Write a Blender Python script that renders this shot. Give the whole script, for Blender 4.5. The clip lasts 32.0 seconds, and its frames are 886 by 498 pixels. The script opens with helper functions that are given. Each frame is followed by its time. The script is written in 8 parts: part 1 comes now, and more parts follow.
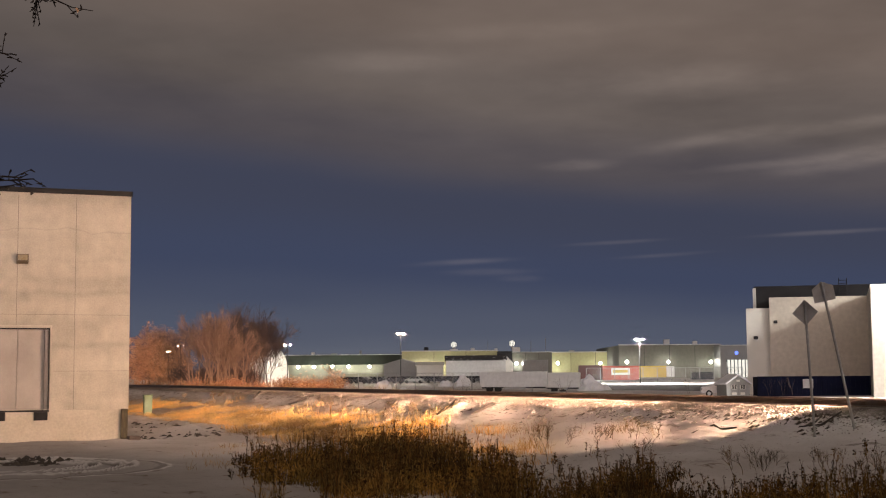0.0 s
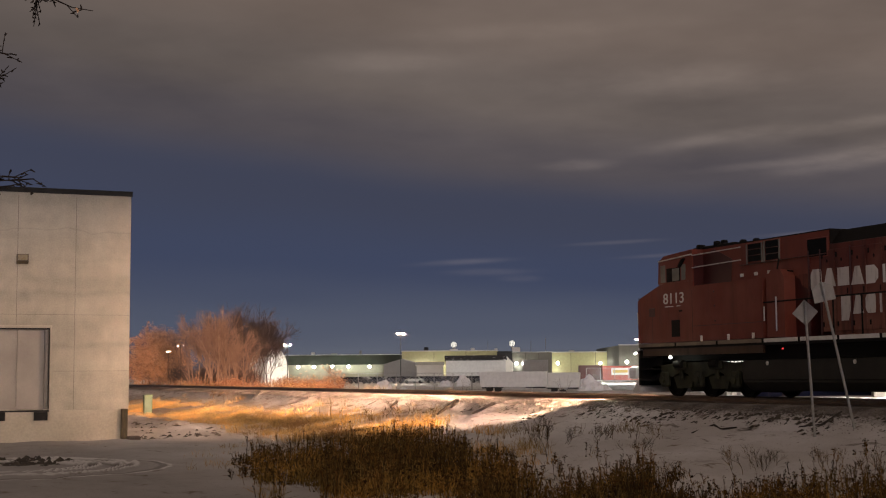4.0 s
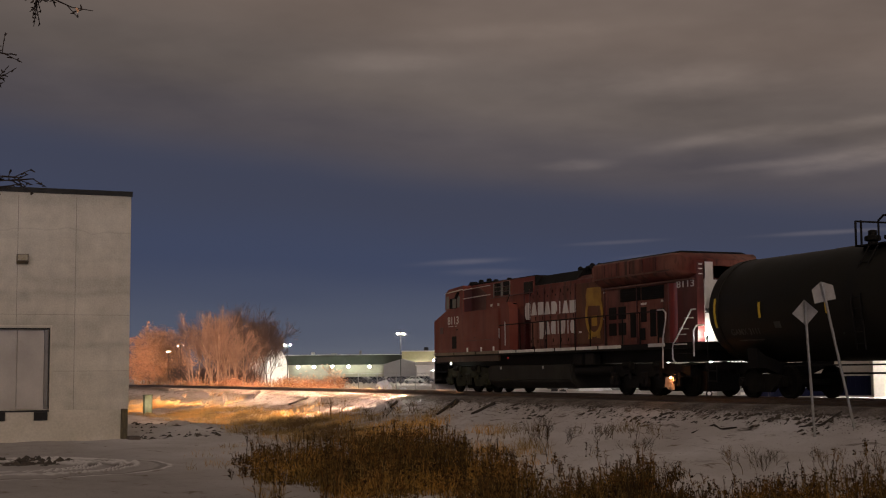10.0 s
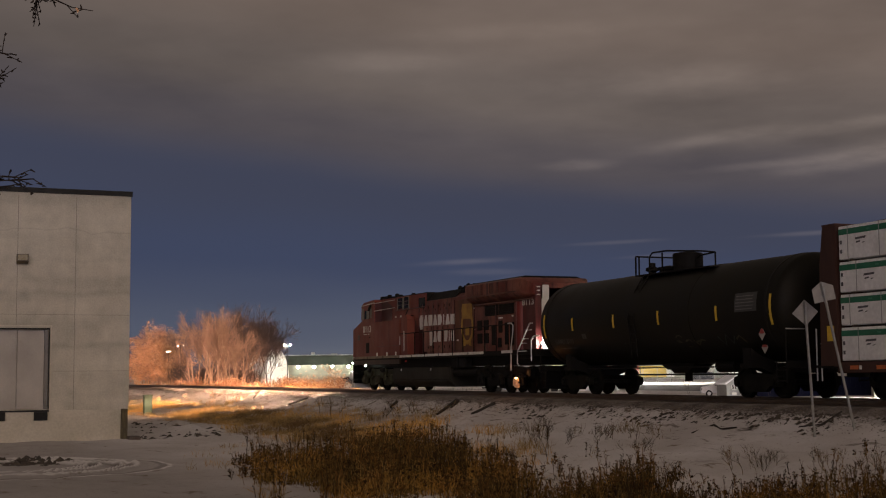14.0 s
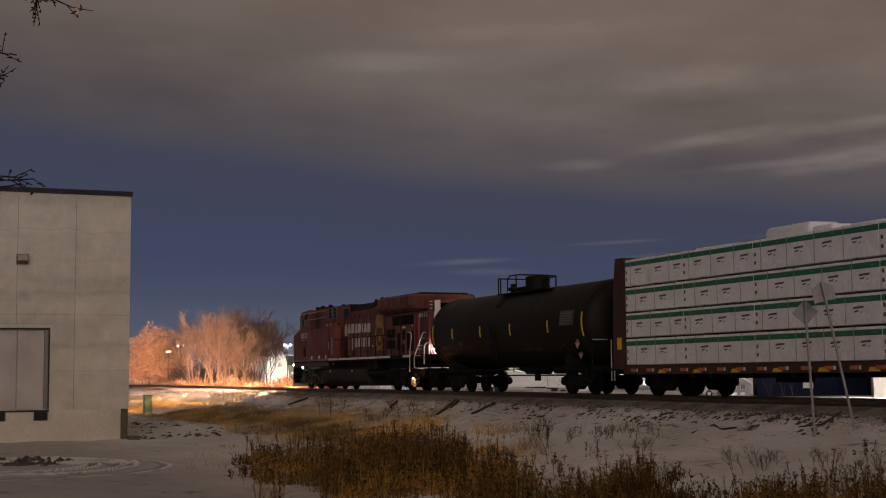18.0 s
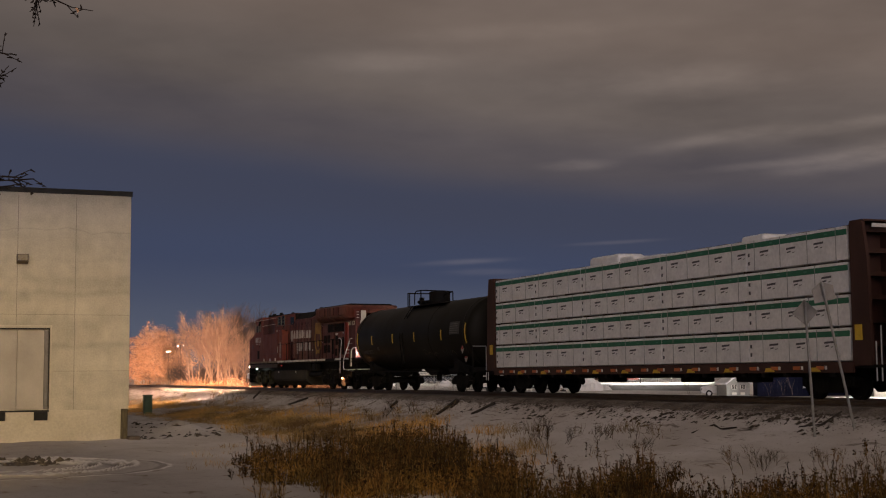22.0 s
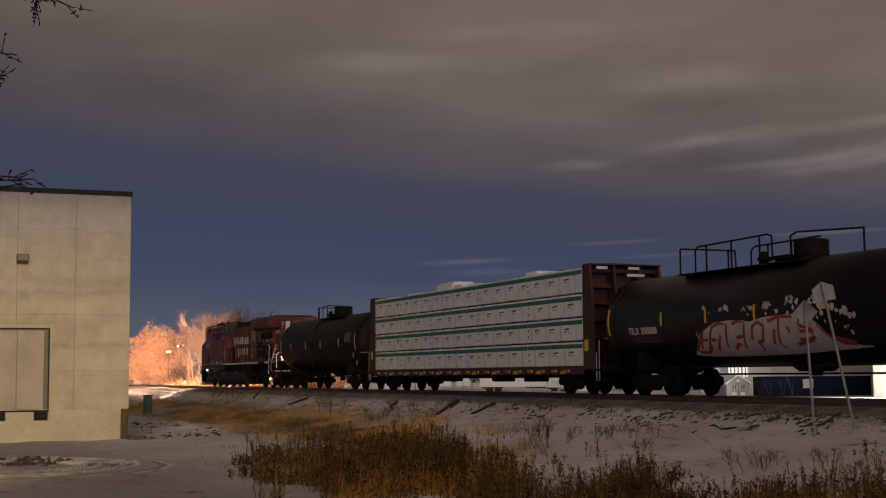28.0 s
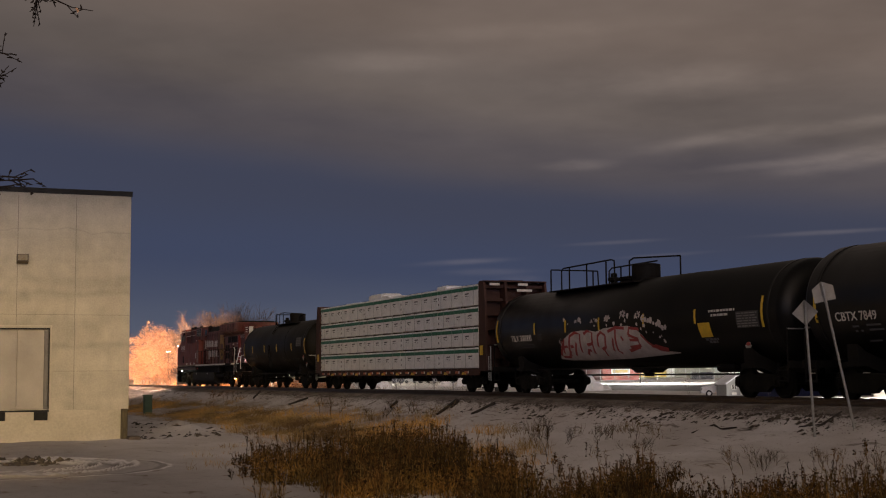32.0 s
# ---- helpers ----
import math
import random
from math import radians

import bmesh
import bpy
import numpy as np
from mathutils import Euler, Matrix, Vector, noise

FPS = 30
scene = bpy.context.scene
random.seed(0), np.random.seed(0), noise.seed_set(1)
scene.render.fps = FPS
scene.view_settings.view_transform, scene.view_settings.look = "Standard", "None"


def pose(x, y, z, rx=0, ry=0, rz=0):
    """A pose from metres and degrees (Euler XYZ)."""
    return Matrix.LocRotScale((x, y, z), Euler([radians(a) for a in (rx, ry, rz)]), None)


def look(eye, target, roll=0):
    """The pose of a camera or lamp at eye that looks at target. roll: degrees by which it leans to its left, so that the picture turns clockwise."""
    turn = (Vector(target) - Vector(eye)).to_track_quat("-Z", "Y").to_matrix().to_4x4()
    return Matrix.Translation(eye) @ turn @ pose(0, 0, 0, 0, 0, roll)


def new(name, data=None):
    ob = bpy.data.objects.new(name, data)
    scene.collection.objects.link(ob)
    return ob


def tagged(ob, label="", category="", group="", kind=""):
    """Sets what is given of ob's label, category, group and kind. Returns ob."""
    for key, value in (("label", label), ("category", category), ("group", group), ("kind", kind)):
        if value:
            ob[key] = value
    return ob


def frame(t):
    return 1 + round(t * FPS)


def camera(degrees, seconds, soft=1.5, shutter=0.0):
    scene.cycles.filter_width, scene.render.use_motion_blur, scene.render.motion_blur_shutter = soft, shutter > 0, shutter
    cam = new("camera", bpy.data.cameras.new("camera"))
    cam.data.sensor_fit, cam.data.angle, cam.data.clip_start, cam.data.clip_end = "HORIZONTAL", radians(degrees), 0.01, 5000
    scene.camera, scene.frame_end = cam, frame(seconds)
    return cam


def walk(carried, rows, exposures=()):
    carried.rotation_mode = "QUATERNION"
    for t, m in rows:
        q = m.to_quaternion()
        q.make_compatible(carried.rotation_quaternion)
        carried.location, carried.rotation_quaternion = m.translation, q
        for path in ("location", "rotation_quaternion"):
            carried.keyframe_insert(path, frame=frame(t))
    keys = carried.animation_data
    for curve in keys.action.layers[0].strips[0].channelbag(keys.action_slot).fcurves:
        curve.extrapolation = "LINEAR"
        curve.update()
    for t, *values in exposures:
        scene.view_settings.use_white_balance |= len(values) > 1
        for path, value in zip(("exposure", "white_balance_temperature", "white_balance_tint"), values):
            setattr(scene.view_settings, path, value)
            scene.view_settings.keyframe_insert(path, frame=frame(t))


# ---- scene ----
cam = camera(35.49, 32.0, soft=1.1)
EYE = Vector((0.0, -24.823, 0.719))
AHEAD = Vector((-0.92135, 0.37792, 0.09100))
STAND = look(EYE, EYE + AHEAD, -0.411)
walk(cam, [(0.0, STAND), (32.0, STAND)])
# level axes of the view: forward, to the right
FWD = Vector((-0.92520, 0.37949, 0.0))
RGT = Vector((0.37949, 0.92520, 0.0))


def spot(u, d, z=0.0):
    """A place u metres to the right of the line of sight and d metres along it."""
    return Vector((EYE.x + FWD.x * d + RGT.x * u, EYE.y + FWD.y * d + RGT.y * u, z))


HEAD = math.degrees(math.atan2(RGT.y, RGT.x))   # turn of things that face the camera


# ---- world: a night sky with lit cloud and a blue gap over the horizon ----
def make_world():
    w = bpy.data.worlds.new("night_sky")
    w.use_nodes = True
    scene.world = w
    nt = w.node_tree
    N, Lk = nt.nodes, nt.links
    N.clear()

    def node(kind, **kw):
        n = N.new(kind)
        for k, v in kw.items():
            if k == "op":
                n.operation = v
            elif k == "vals":
                for i, x in v.items():
                    n.inputs[i].default_value = x
        return n

    def maths(op, a, b=None):
        n = N.new("ShaderNodeMath")
        n.operation = op
        for i, x in ((0, a), (1, b)):
            if x is None:
                continue
            if isinstance(x, (int, float)):
                n.inputs[i].default_value = x
            else:
                Lk.new(x, n.inputs[i])
        return n.outputs[0]

    co = N.new("ShaderNodeTexCoord").outputs["Generated"]

    def dot(vec):
        n = N.new("ShaderNodeVectorMath")
        n.operation = "DOT_PRODUCT"
        Lk.new(co, n.inputs[0])
        n.inputs[1].default_value = vec
        return n.outputs["Value"]

    up = dot((0, 0, 1))
    fw = dot(FWD)
    rt = dot(RGT)
    front = maths("MAXIMUM", fw, 0.05)
    a = maths("DIVIDE", rt, front)
    b = maths("DIVIDE", up, front)
    # base colours by height
    ramp = N.new("ShaderNodeValToRGB")
    cr = ramp.color_ramp
    cr.interpolation = "EASE"
    stops = SKY_STOPS
    while len(cr.elements) < len(stops):
        cr.elements.new(0.5)
    for e, (p, c) in zip(cr.elements, stops):
        e.position, e.color = p, (*c, 1)
    # the cloud base sags: bend the height with slow noise, lower to the right
    cloudplane = N.new("ShaderNodeCombineXYZ")
    Lk.new(maths("DIVIDE", a, maths("ADD", maths("MAXIMUM", b, 0.0), 0.10)), cloudplane.inputs[0])
    Lk.new(maths("DIVIDE", 1.0, maths("ADD", maths("MAXIMUM", b, 0.0), 0.10)), cloudplane.inputs[1])

    def cloud_noise(scale, detail, rough, shift=0.0):
        n = N.new("ShaderNodeTexNoise")
        n.inputs["Scale"].default_value = scale
        n.inputs["Detail"].default_value = detail
        n.inputs["Roughness"].default_value = rough
        m = N.new("ShaderNodeVectorMath")
        m.operation = "ADD"
        m.inputs[1].default_value = (shift, shift * 1.7, shift * 0.3)
        Lk.new(cloudplane.outputs[0], m.inputs[0])
        Lk.new(m.outputs[0], n.inputs["Vector"])
        return maths("SUBTRACT", n.outputs["Fac"], 0.5)

    slow = cloud_noise(0.45, 2, 0.5, 3.1)
    mid = cloud_noise(1.3, 4, 0.55, 9.4)
    hgt = maths("ADD", maths("MAXIMUM", up, 0.0), maths("MULTIPLY", slow, 0.035))
    hgt = maths("ADD", hgt, maths("MULTIPLY", maths("MINIMUM", maths("MAXIMUM", a, -0.4), 0.4), maths("MINIMUM", maths("MAXIMUM", maths("MULTIPLY", up, 0.75), 0.0), 0.11)))
    Lk.new(hgt, ramp.inputs["Fac"])
    base = ramp.outputs["Color"]
    # soft lumps of cloud in the upper part
    high = N.new("ShaderNodeMapRange")
    high.inputs[1].default_value, high.inputs[2].default_value = 0.13, 0.20
    Lk.new(hgt, high.inputs[0])
    streak = cloud_noise(3.2, 5, 0.6, 21.0)
    lump = maths("ADD", maths("MULTIPLY", maths("MULTIPLY", mid, high.outputs[0]), 0.13), maths("MULTIPLY", maths("MULTIPLY", streak, high.outputs[0]), 0.045))
    total = lump
    # wisps of lit cloud
    for u, v, wu, wv, sl, g in WISPS:
        du = maths("SUBTRACT", a, u)
        dv = maths("SUBTRACT", maths("SUBTRACT", b, v), maths("MULTIPLY", du, sl))
        dv = maths("ADD", dv, maths("MULTIPLY", mid, wv * 1.2))
        q = maths("ADD", maths("POWER", maths("ABSOLUTE", maths("DIVIDE", du, wu)), 2.0), maths("POWER", maths("ABSOLUTE", maths("DIVIDE", dv, wv)), 2.0))
        ex = maths("POWER", 2.718, maths("MULTIPLY", maths("POWER", q, 1.4), -1.0))
        ex = maths("MULTIPLY", ex, maths("MAXIMUM", maths("ADD", maths("MULTIPLY", streak, 2.2), 0.85), 0.0))
        ex = maths("MULTIPLY", ex, maths("GREATER_THAN", fw, 0.1))
        total = maths("ADD", total, maths("MULTIPLY", ex, g))
    tint = N.new("ShaderNodeVectorMath")
    tint.operation = "SCALE"
    tint.inputs[0].default_value = (1.0, 0.80, 0.68)
    Lk.new(total, tint.inputs["Scale"])
    add = N.new("ShaderNodeVectorMath")
    add.operation = "ADD"
    Lk.new(base, add.inputs[0])
    Lk.new(tint.outputs[0], add.inputs[1])
    # the town's glow on the cloud behind the camera
    gd = maths("MAXIMUM", dot(GLOW_WAY), 0.0)
    tilt = maths("MULTIPLY", maths("MINIMUM", maths("MAXIMUM", a, -0.35), 0.25), high.outputs[0])
    tilt = maths("MULTIPLY", tilt, maths("GREATER_THAN", fw, 0.1))
    even = N.new("ShaderNodeVectorMath")
    even.operation = "SCALE"
    Lk.new(add.outputs[0], even.inputs[0])
    Lk.new(maths("ADD", maths("MULTIPLY", tilt, 0.38), 1.0), even.inputs["Scale"])
    back = N.new("ShaderNodeVectorMath")
    back.operation = "MULTIPLY_ADD"
    cmb = N.new("ShaderNodeCombineXYZ")
    g2 = maths("POWER", gd, 10.0)
    for i in range(3):
        Lk.new(g2, cmb.inputs[i])
    Lk.new(cmb.outputs[0], back.inputs[0])
    back.inputs[1].default_value = TOWN_GLOW
    back.inputs[2].default_value = (1.0, 1.0, 1.0)
    bg = N.new("ShaderNodeBackground")
    sc = N.new("ShaderNodeVectorMath")
    sc.operation = "MULTIPLY"
    Lk.new(even.outputs[0], sc.inputs[0])
    Lk.new(back.outputs[0], sc.inputs[1])
    Lk.new(sc.outputs[0], bg.inputs["Color"])
    bg.inputs["Strength"].default_value = 1.0
    out = N.new("ShaderNodeOutputWorld")
    Lk.new(bg.outputs[0], out.inputs["Surface"])


SKY_STOPS = [(0.0, (0.125, 0.134, 0.166)), (0.03, (0.084, 0.096, 0.138)), (0.075, (0.049, 0.061, 0.110)), (0.125, (0.050, 0.056, 0.090)), (0.165, (0.084, 0.073, 0.081)), (0.205, (0.122, 0.099, 0.090)), (0.262, (0.155, 0.118, 0.100)), (0.5, (0.132, 0.105, 0.088)), (1.0, (0.098, 0.080, 0.068))]
WISPS = [(0.10, 0.1525, 0.024, 0.0040, 0.03, 0.055), (0.015, 0.082, 0.032, 0.0020, 0.05, 0.04), (0.035, 0.0745, 0.028, 0.0026, 0.01, 0.03), (0.056, 0.0695, 0.014, 0.0024, 0.0, 0.025),
         (0.125, 0.0955, 0.030, 0.0014, 0.05, 0.03), (0.16, 0.086, 0.030, 0.0014, 0.06, 0.025), (0.28, 0.1015, 0.045, 0.0016, 0.05, 0.045), (0.31, 0.158, 0.060, 0.0075, 0.16, 0.085), (0.24, 0.152, 0.05, 0.003, 0.10, 0.035),
         (0.21, 0.172, 0.060, 0.0050, 0.14, 0.045), (0.30, 0.180, 0.060, 0.0050, 0.16, 0.035), (-0.04, 0.231, 0.05, 0.008, 0.0, 0.035), (0.17, 0.214, 0.075, 0.012, 0.02, 0.035), (0.05, 0.252, 0.09, 0.006, 0.05, 0.022)]
GLOW_WAY = (0.956, -0.275, 0.100)
TOWN_GLOW = (25.0, 24.2, 22.6)
make_world()
# ---- materials ----
def M(name, c, c2=None, rough=0.6, metal=0.0, scale=3.0, fine=40.0, bump=0.15, mix=0.6, stretch=(1, 1, 1), grime=0.25, spec=0.5):
    """A procedural surface: two colours blended by broad noise, darkened and roughened by fine noise, with relief."""
    m = bpy.data.materials.new(name)
    m.use_nodes = True
    nt = m.node_tree
    N, Lk = nt.nodes, nt.links
    p = N["Principled BSDF"]
    co = N.new("ShaderNodeTexCoord")
    mp = N.new("ShaderNodeMapping")
    mp.inputs["Scale"].default_value = stretch
    Lk.new(co.outputs["Object"], mp.inputs["Vector"])
    n1 = N.new("ShaderNodeTexNoise")
    n1.inputs["Scale"].default_value, n1.inputs["Detail"].default_value = scale, 5
    n2 = N.new("ShaderNodeTexNoise")
    n2.inputs["Scale"].default_value, n2.inputs["Detail"].default_value = fine, 3
    Lk.new(mp.outputs[0], n1.inputs["Vector"])
    Lk.new(mp.outputs[0], n2.inputs["Vector"])
    c2 = c2 or tuple(x * (1 - grime) for x in c)
    r = N.new("ShaderNodeMapRange")
    r.inputs[1].default_value, r.inputs[2].default_value = 0.5 - 0.25 * mix - 0.05, 0.5 + 0.25
    Lk.new(n1.outputs["Fac"], r.inputs[0])
    mx = N.new("ShaderNodeMixRGB")
    mx.inputs[1].default_value, mx.inputs[2].default_value = (*c, 1), (*c2, 1)
    Lk.new(r.outputs[0], mx.inputs[0])
    m2 = N.new("ShaderNodeMixRGB")
    m2.blend_type = "MULTIPLY"
    m2.inputs[0].default_value = 0.35
    Lk.new(mx.outputs[0], m2.inputs[1])
    Lk.new(n2.outputs["Fac"], m2.inputs[2])
    g = N.new("ShaderNodeMixRGB")
    g.blend_type = "MULTIPLY"
    g.inputs[0].default_value = 1.0
    g.inputs[2].default_value = (1.2, 1.2, 1.2, 1)
    Lk.new(m2.outputs[0], g.inputs[1])
    Lk.new(g.outputs[0], p.inputs["Base Color"])
    rr = N.new("ShaderNodeMapRange")
    rr.inputs[3].default_value, rr.inputs[4].default_value = max(0.05, rough - 0.12), min(1.0, rough + 0.12)
    Lk.new(n1.outputs["Fac"], rr.inputs[0])
    Lk.new(rr.outputs[0], p.inputs["Roughness"])
    p.inputs["Metallic"].default_value = metal
    p.inputs["Specular IOR Level"].default_value = spec
    if bump:
        b = N.new("ShaderNodeBump")
        b.inputs["Strength"].default_value, b.inputs["Distance"].default_value = bump, 0.02
        Lk.new(n2.outputs["Fac"], b.inputs["Height"])
        Lk.new(b.outputs[0], p.inputs["Normal"])
    return m


def glow(name, c, strength):
    m = bpy.data.materials.new(name)
    m.use_nodes = True
    N, Lk = m.node_tree.nodes, m.node_tree.links
    N.clear()
    e = N.new("ShaderNodeEmission")
    e.inputs["Color"].default_value, e.inputs["Strength"].default_value = (*c, 1), strength
    o = N.new("ShaderNodeOutputMaterial")
    Lk.new(e.outputs[0], o.inputs["Surface"])
    return m


def glass(name, c=(0.006, 0.007, 0.009)):
    m = bpy.data.materials.new(name)
    m.use_nodes = True
    p = m.node_tree.nodes["Principled BSDF"]
    p.inputs["Base Color"].default_value = (*c, 1)
    p.inputs["Roughness"].default_value = 0.18
    p.inputs["Specular IOR Level"].default_value = 0.03
    return m


def worn_paint(name, paint, faded, dirt, streak=0.5, rough=0.5, spec=0.25, seed=0.0):
    """Old paint: sun-faded patches, run-off streaks down the sides and a film of dirt."""
    m = bpy.data.materials.new(name)
    m.use_nodes = True
    N, Lk = m.node_tree.nodes, m.node_tree.links
    p = N["Principled BSDF"]
    co = N.new("ShaderNodeTexCoord").outputs["Object"]

    def noisy(scale, detail, stretch, lo, hi):
        mp = N.new("ShaderNodeMapping")
        mp.inputs["Scale"].default_value = stretch
        mp.inputs["Location"].default_value = (seed, seed * 0.7, seed * 1.3)
        Lk.new(co, mp.inputs[0])
        n = N.new("ShaderNodeTexNoise")
        n.inputs["Scale"].default_value, n.inputs["Detail"].default_value = scale, detail
        Lk.new(mp.outputs[0], n.inputs["Vector"])
        r = N.new("ShaderNodeMapRange")
        r.inputs[1].default_value, r.inputs[2].default_value = lo, hi
        Lk.new(n.outputs["Fac"], r.inputs[0])
        return r.outputs[0]

    def mixc(f, a, b):
        n = N.new("ShaderNodeMixRGB")
        for i, x in ((0, f), (1, a), (2, b)):
            if isinstance(x, tuple):
                n.inputs[i].default_value = (*x, 1)
            else:
                Lk.new(x, n.inputs[i])
        return n.outputs[0]

    def times(a, k):
        n = N.new("ShaderNodeMath")
        n.operation = "MULTIPLY"
        Lk.new(a, n.inputs[0])
        n.inputs[1].default_value = k
        return n.outputs[0]

    col = mixc(noisy(0.55, 4, (1, 1, 1.2), 0.40, 0.62), paint, faded)
    col = mixc(times(noisy(3.2, 5, (1, 1, 0.07), 0.50, 0.72), streak), col, dirt)
    col = mixc(times(noisy(9.0, 4, (1, 1, 0.35), 0.55, 0.75), streak * 0.7), col, dirt)
    Lk.new(col, p.inputs["Base Color"])
    Lk.new(noisy(2.0, 4, (1, 1, 0.4), -0.6, 1.6), p.inputs["Roughness"])
    p.inputs["Specular IOR Level"].default_value = spec
    b = N.new("ShaderNodeBump")
    b.inputs["Strength"].default_value, b.inputs["Distance"].default_value = 0.06, 0.02
    Lk.new(noisy(5.0, 4, (1, 1, 0.5), 0.0, 1.0), b.inputs["Height"])
    Lk.new(b.outputs[0], p.inputs["Normal"])
    return m


CAB_RED = worn_paint("cab_red", (0.165, 0.038, 0.026), (0.205, 0.064, 0.043), (0.060, 0.022, 0.016), 0.35)
HOOD_RED = worn_paint("hood_red", (0.120, 0.027, 0.020), (0.235, 0.095, 0.066), (0.022, 0.009, 0.008), 0.85, seed=3.0)
REAR_RED = worn_paint("rear_red", (0.075, 0.010, 0.010), (0.105, 0.026, 0.022), (0.018, 0.006, 0.006), 0.6, 0.4, 0.5, seed=7.0)
# dark red for trim and seams; in the cab recesses it paints shade
RED_DARK = M("loco_red_trim_and_shade", (0.055, 0.006, 0.005), rough=0.4, scale=1.5, bump=0.04)
BLACK = M("black_steel", (0.0062, 0.0060, 0.0062), (0.0115, 0.0100, 0.0085), rough=0.7, scale=2, bump=0.1, spec=0.15)
TANKBLACK = M("tank_black", (0.0042, 0.0042, 0.0048), (0.0085, 0.0078, 0.0066), rough=0.36, scale=0.9, fine=18, bump=0.04, stretch=(1, 1, 0.5), spec=0.18)
TANKOLD = M("tank_black_dusty", (0.0062, 0.0060, 0.0050), (0.0150, 0.0128, 0.0078), rough=0.5, scale=0.8, fine=18, bump=0.05, stretch=(1, 1, 0.4), spec=0.15)
IRON = M("grimy_iron", (0.011, 0.010, 0.007), (0.005, 0.0045, 0.004), rough=0.8, scale=3, bump=0.2, spec=0.15)
# yellowish lamp light put into the front truck's colour
TRUCK_LAMPLIT = M("lamplit_truck_frame", (0.040, 0.040, 0.015), (0.010, 0.009, 0.006), rough=0.8, scale=2.5, bump=0.25)
WHITE = M("white_paint", (0.72, 0.70, 0.66), (0.55, 0.52, 0.48), rough=0.5, scale=3, bump=0.03)
YELLOW = M("yellow_reflector", (0.75, 0.50, 0.03), (0.6, 0.38, 0.03), rough=0.4, scale=6, bump=0.03)
GOLD = M("gold_emblem_paint", (0.42, 0.24, 0.012), (0.24, 0.115, 0.012), rough=0.5, scale=2, bump=0.03)
SILVER = M("silver_paint", (0.62, 0.62, 0.60), (0.45, 0.44, 0.42), rough=0.35, metal=0.4, scale=2, bump=0.03)
RUST = M("brown_car_paint", (0.058, 0.019, 0.012), (0.036, 0.014, 0.009), rough=0.7, scale=1.5, bump=0.1, stretch=(1, 1, 0.4))
WRAP = M("white_wrap", (0.84, 0.84, 0.83), (0.70, 0.70, 0.70), rough=0.5, scale=2.0, fine=9, bump=0.35)
GREEN = M("green_band", (0.012, 0.16, 0.085), rough=0.45, scale=2, bump=0.1)
PRINT = M("grey_print", (0.10, 0.10, 0.11), rough=0.6, bump=0)
ORANGE = M("orange_reflector", (0.60, 0.16, 0.03), (0.40, 0.10, 0.03), rough=0.4, scale=5, bump=0)
GLASS = glass("dark_glass")
RAILSTEEL = M("rail_steel", (0.10, 0.065, 0.045), (0.16, 0.13, 0.11), rough=0.45, metal=0.8, scale=2, bump=0.1)
TIEWOOD = M("tie_wood", (0.075, 0.055, 0.042), (0.14, 0.12, 0.10), rough=0.9, scale=4, bump=0.4, stretch=(1, 1, 1))
CONCRETE_PALE = M("pale_concrete", (0.62, 0.58, 0.50), (0.44, 0.41, 0.33), rough=0.85, scale=0.45, fine=12, bump=0.12)
DOORSTEEL = M("door_paint", (0.48, 0.45, 0.41), (0.30, 0.28, 0.25), rough=0.55, scale=0.55, bump=0.05)
COPING = M("dark_coping", (0.010, 0.010, 0.010), rough=0.75, scale=3, bump=0.05)
RUBBER = M("black_rubber", (0.012, 0.012, 0.012), rough=0.9, scale=6, bump=0.2)
GALV = M("galvanised_steel", (0.36, 0.36, 0.35), (0.26, 0.26, 0.25), rough=0.5, metal=0.6, scale=8, bump=0.1)
SIGNBACK = M("sign_back_aluminium", (0.33, 0.32, 0.305), (0.25, 0.24, 0.23), rough=0.6, metal=0.2, scale=5, bump=0.03)
BARK = M("bark", (0.36, 0.25, 0.18), (0.22, 0.14, 0.095), rough=0.95, scale=6, bump=0.3)
BARKDARK = M("bark_dark", (0.035, 0.026, 0.022), rough=0.95, scale=8, bump=0.3)
TWIGBARK = M("twig_bark", (0.28, 0.185, 0.135), (0.18, 0.11, 0.075), rough=0.95, scale=6, bump=0.2)
BARKHAZE = M("bark_grey", (0.12, 0.085, 0.07), (0.08, 0.058, 0.048), rough=0.95, scale=6, bump=0.2)
SNOWCLEAN = M("piled_snow", (0.82, 0.83, 0.85), (0.70, 0.71, 0.74), rough=0.8, scale=1.5, fine=6, bump=0.4)
BOXGREEN = M("utility_green", (0.07, 0.13, 0.075), rough=0.6, scale=3, bump=0.05)


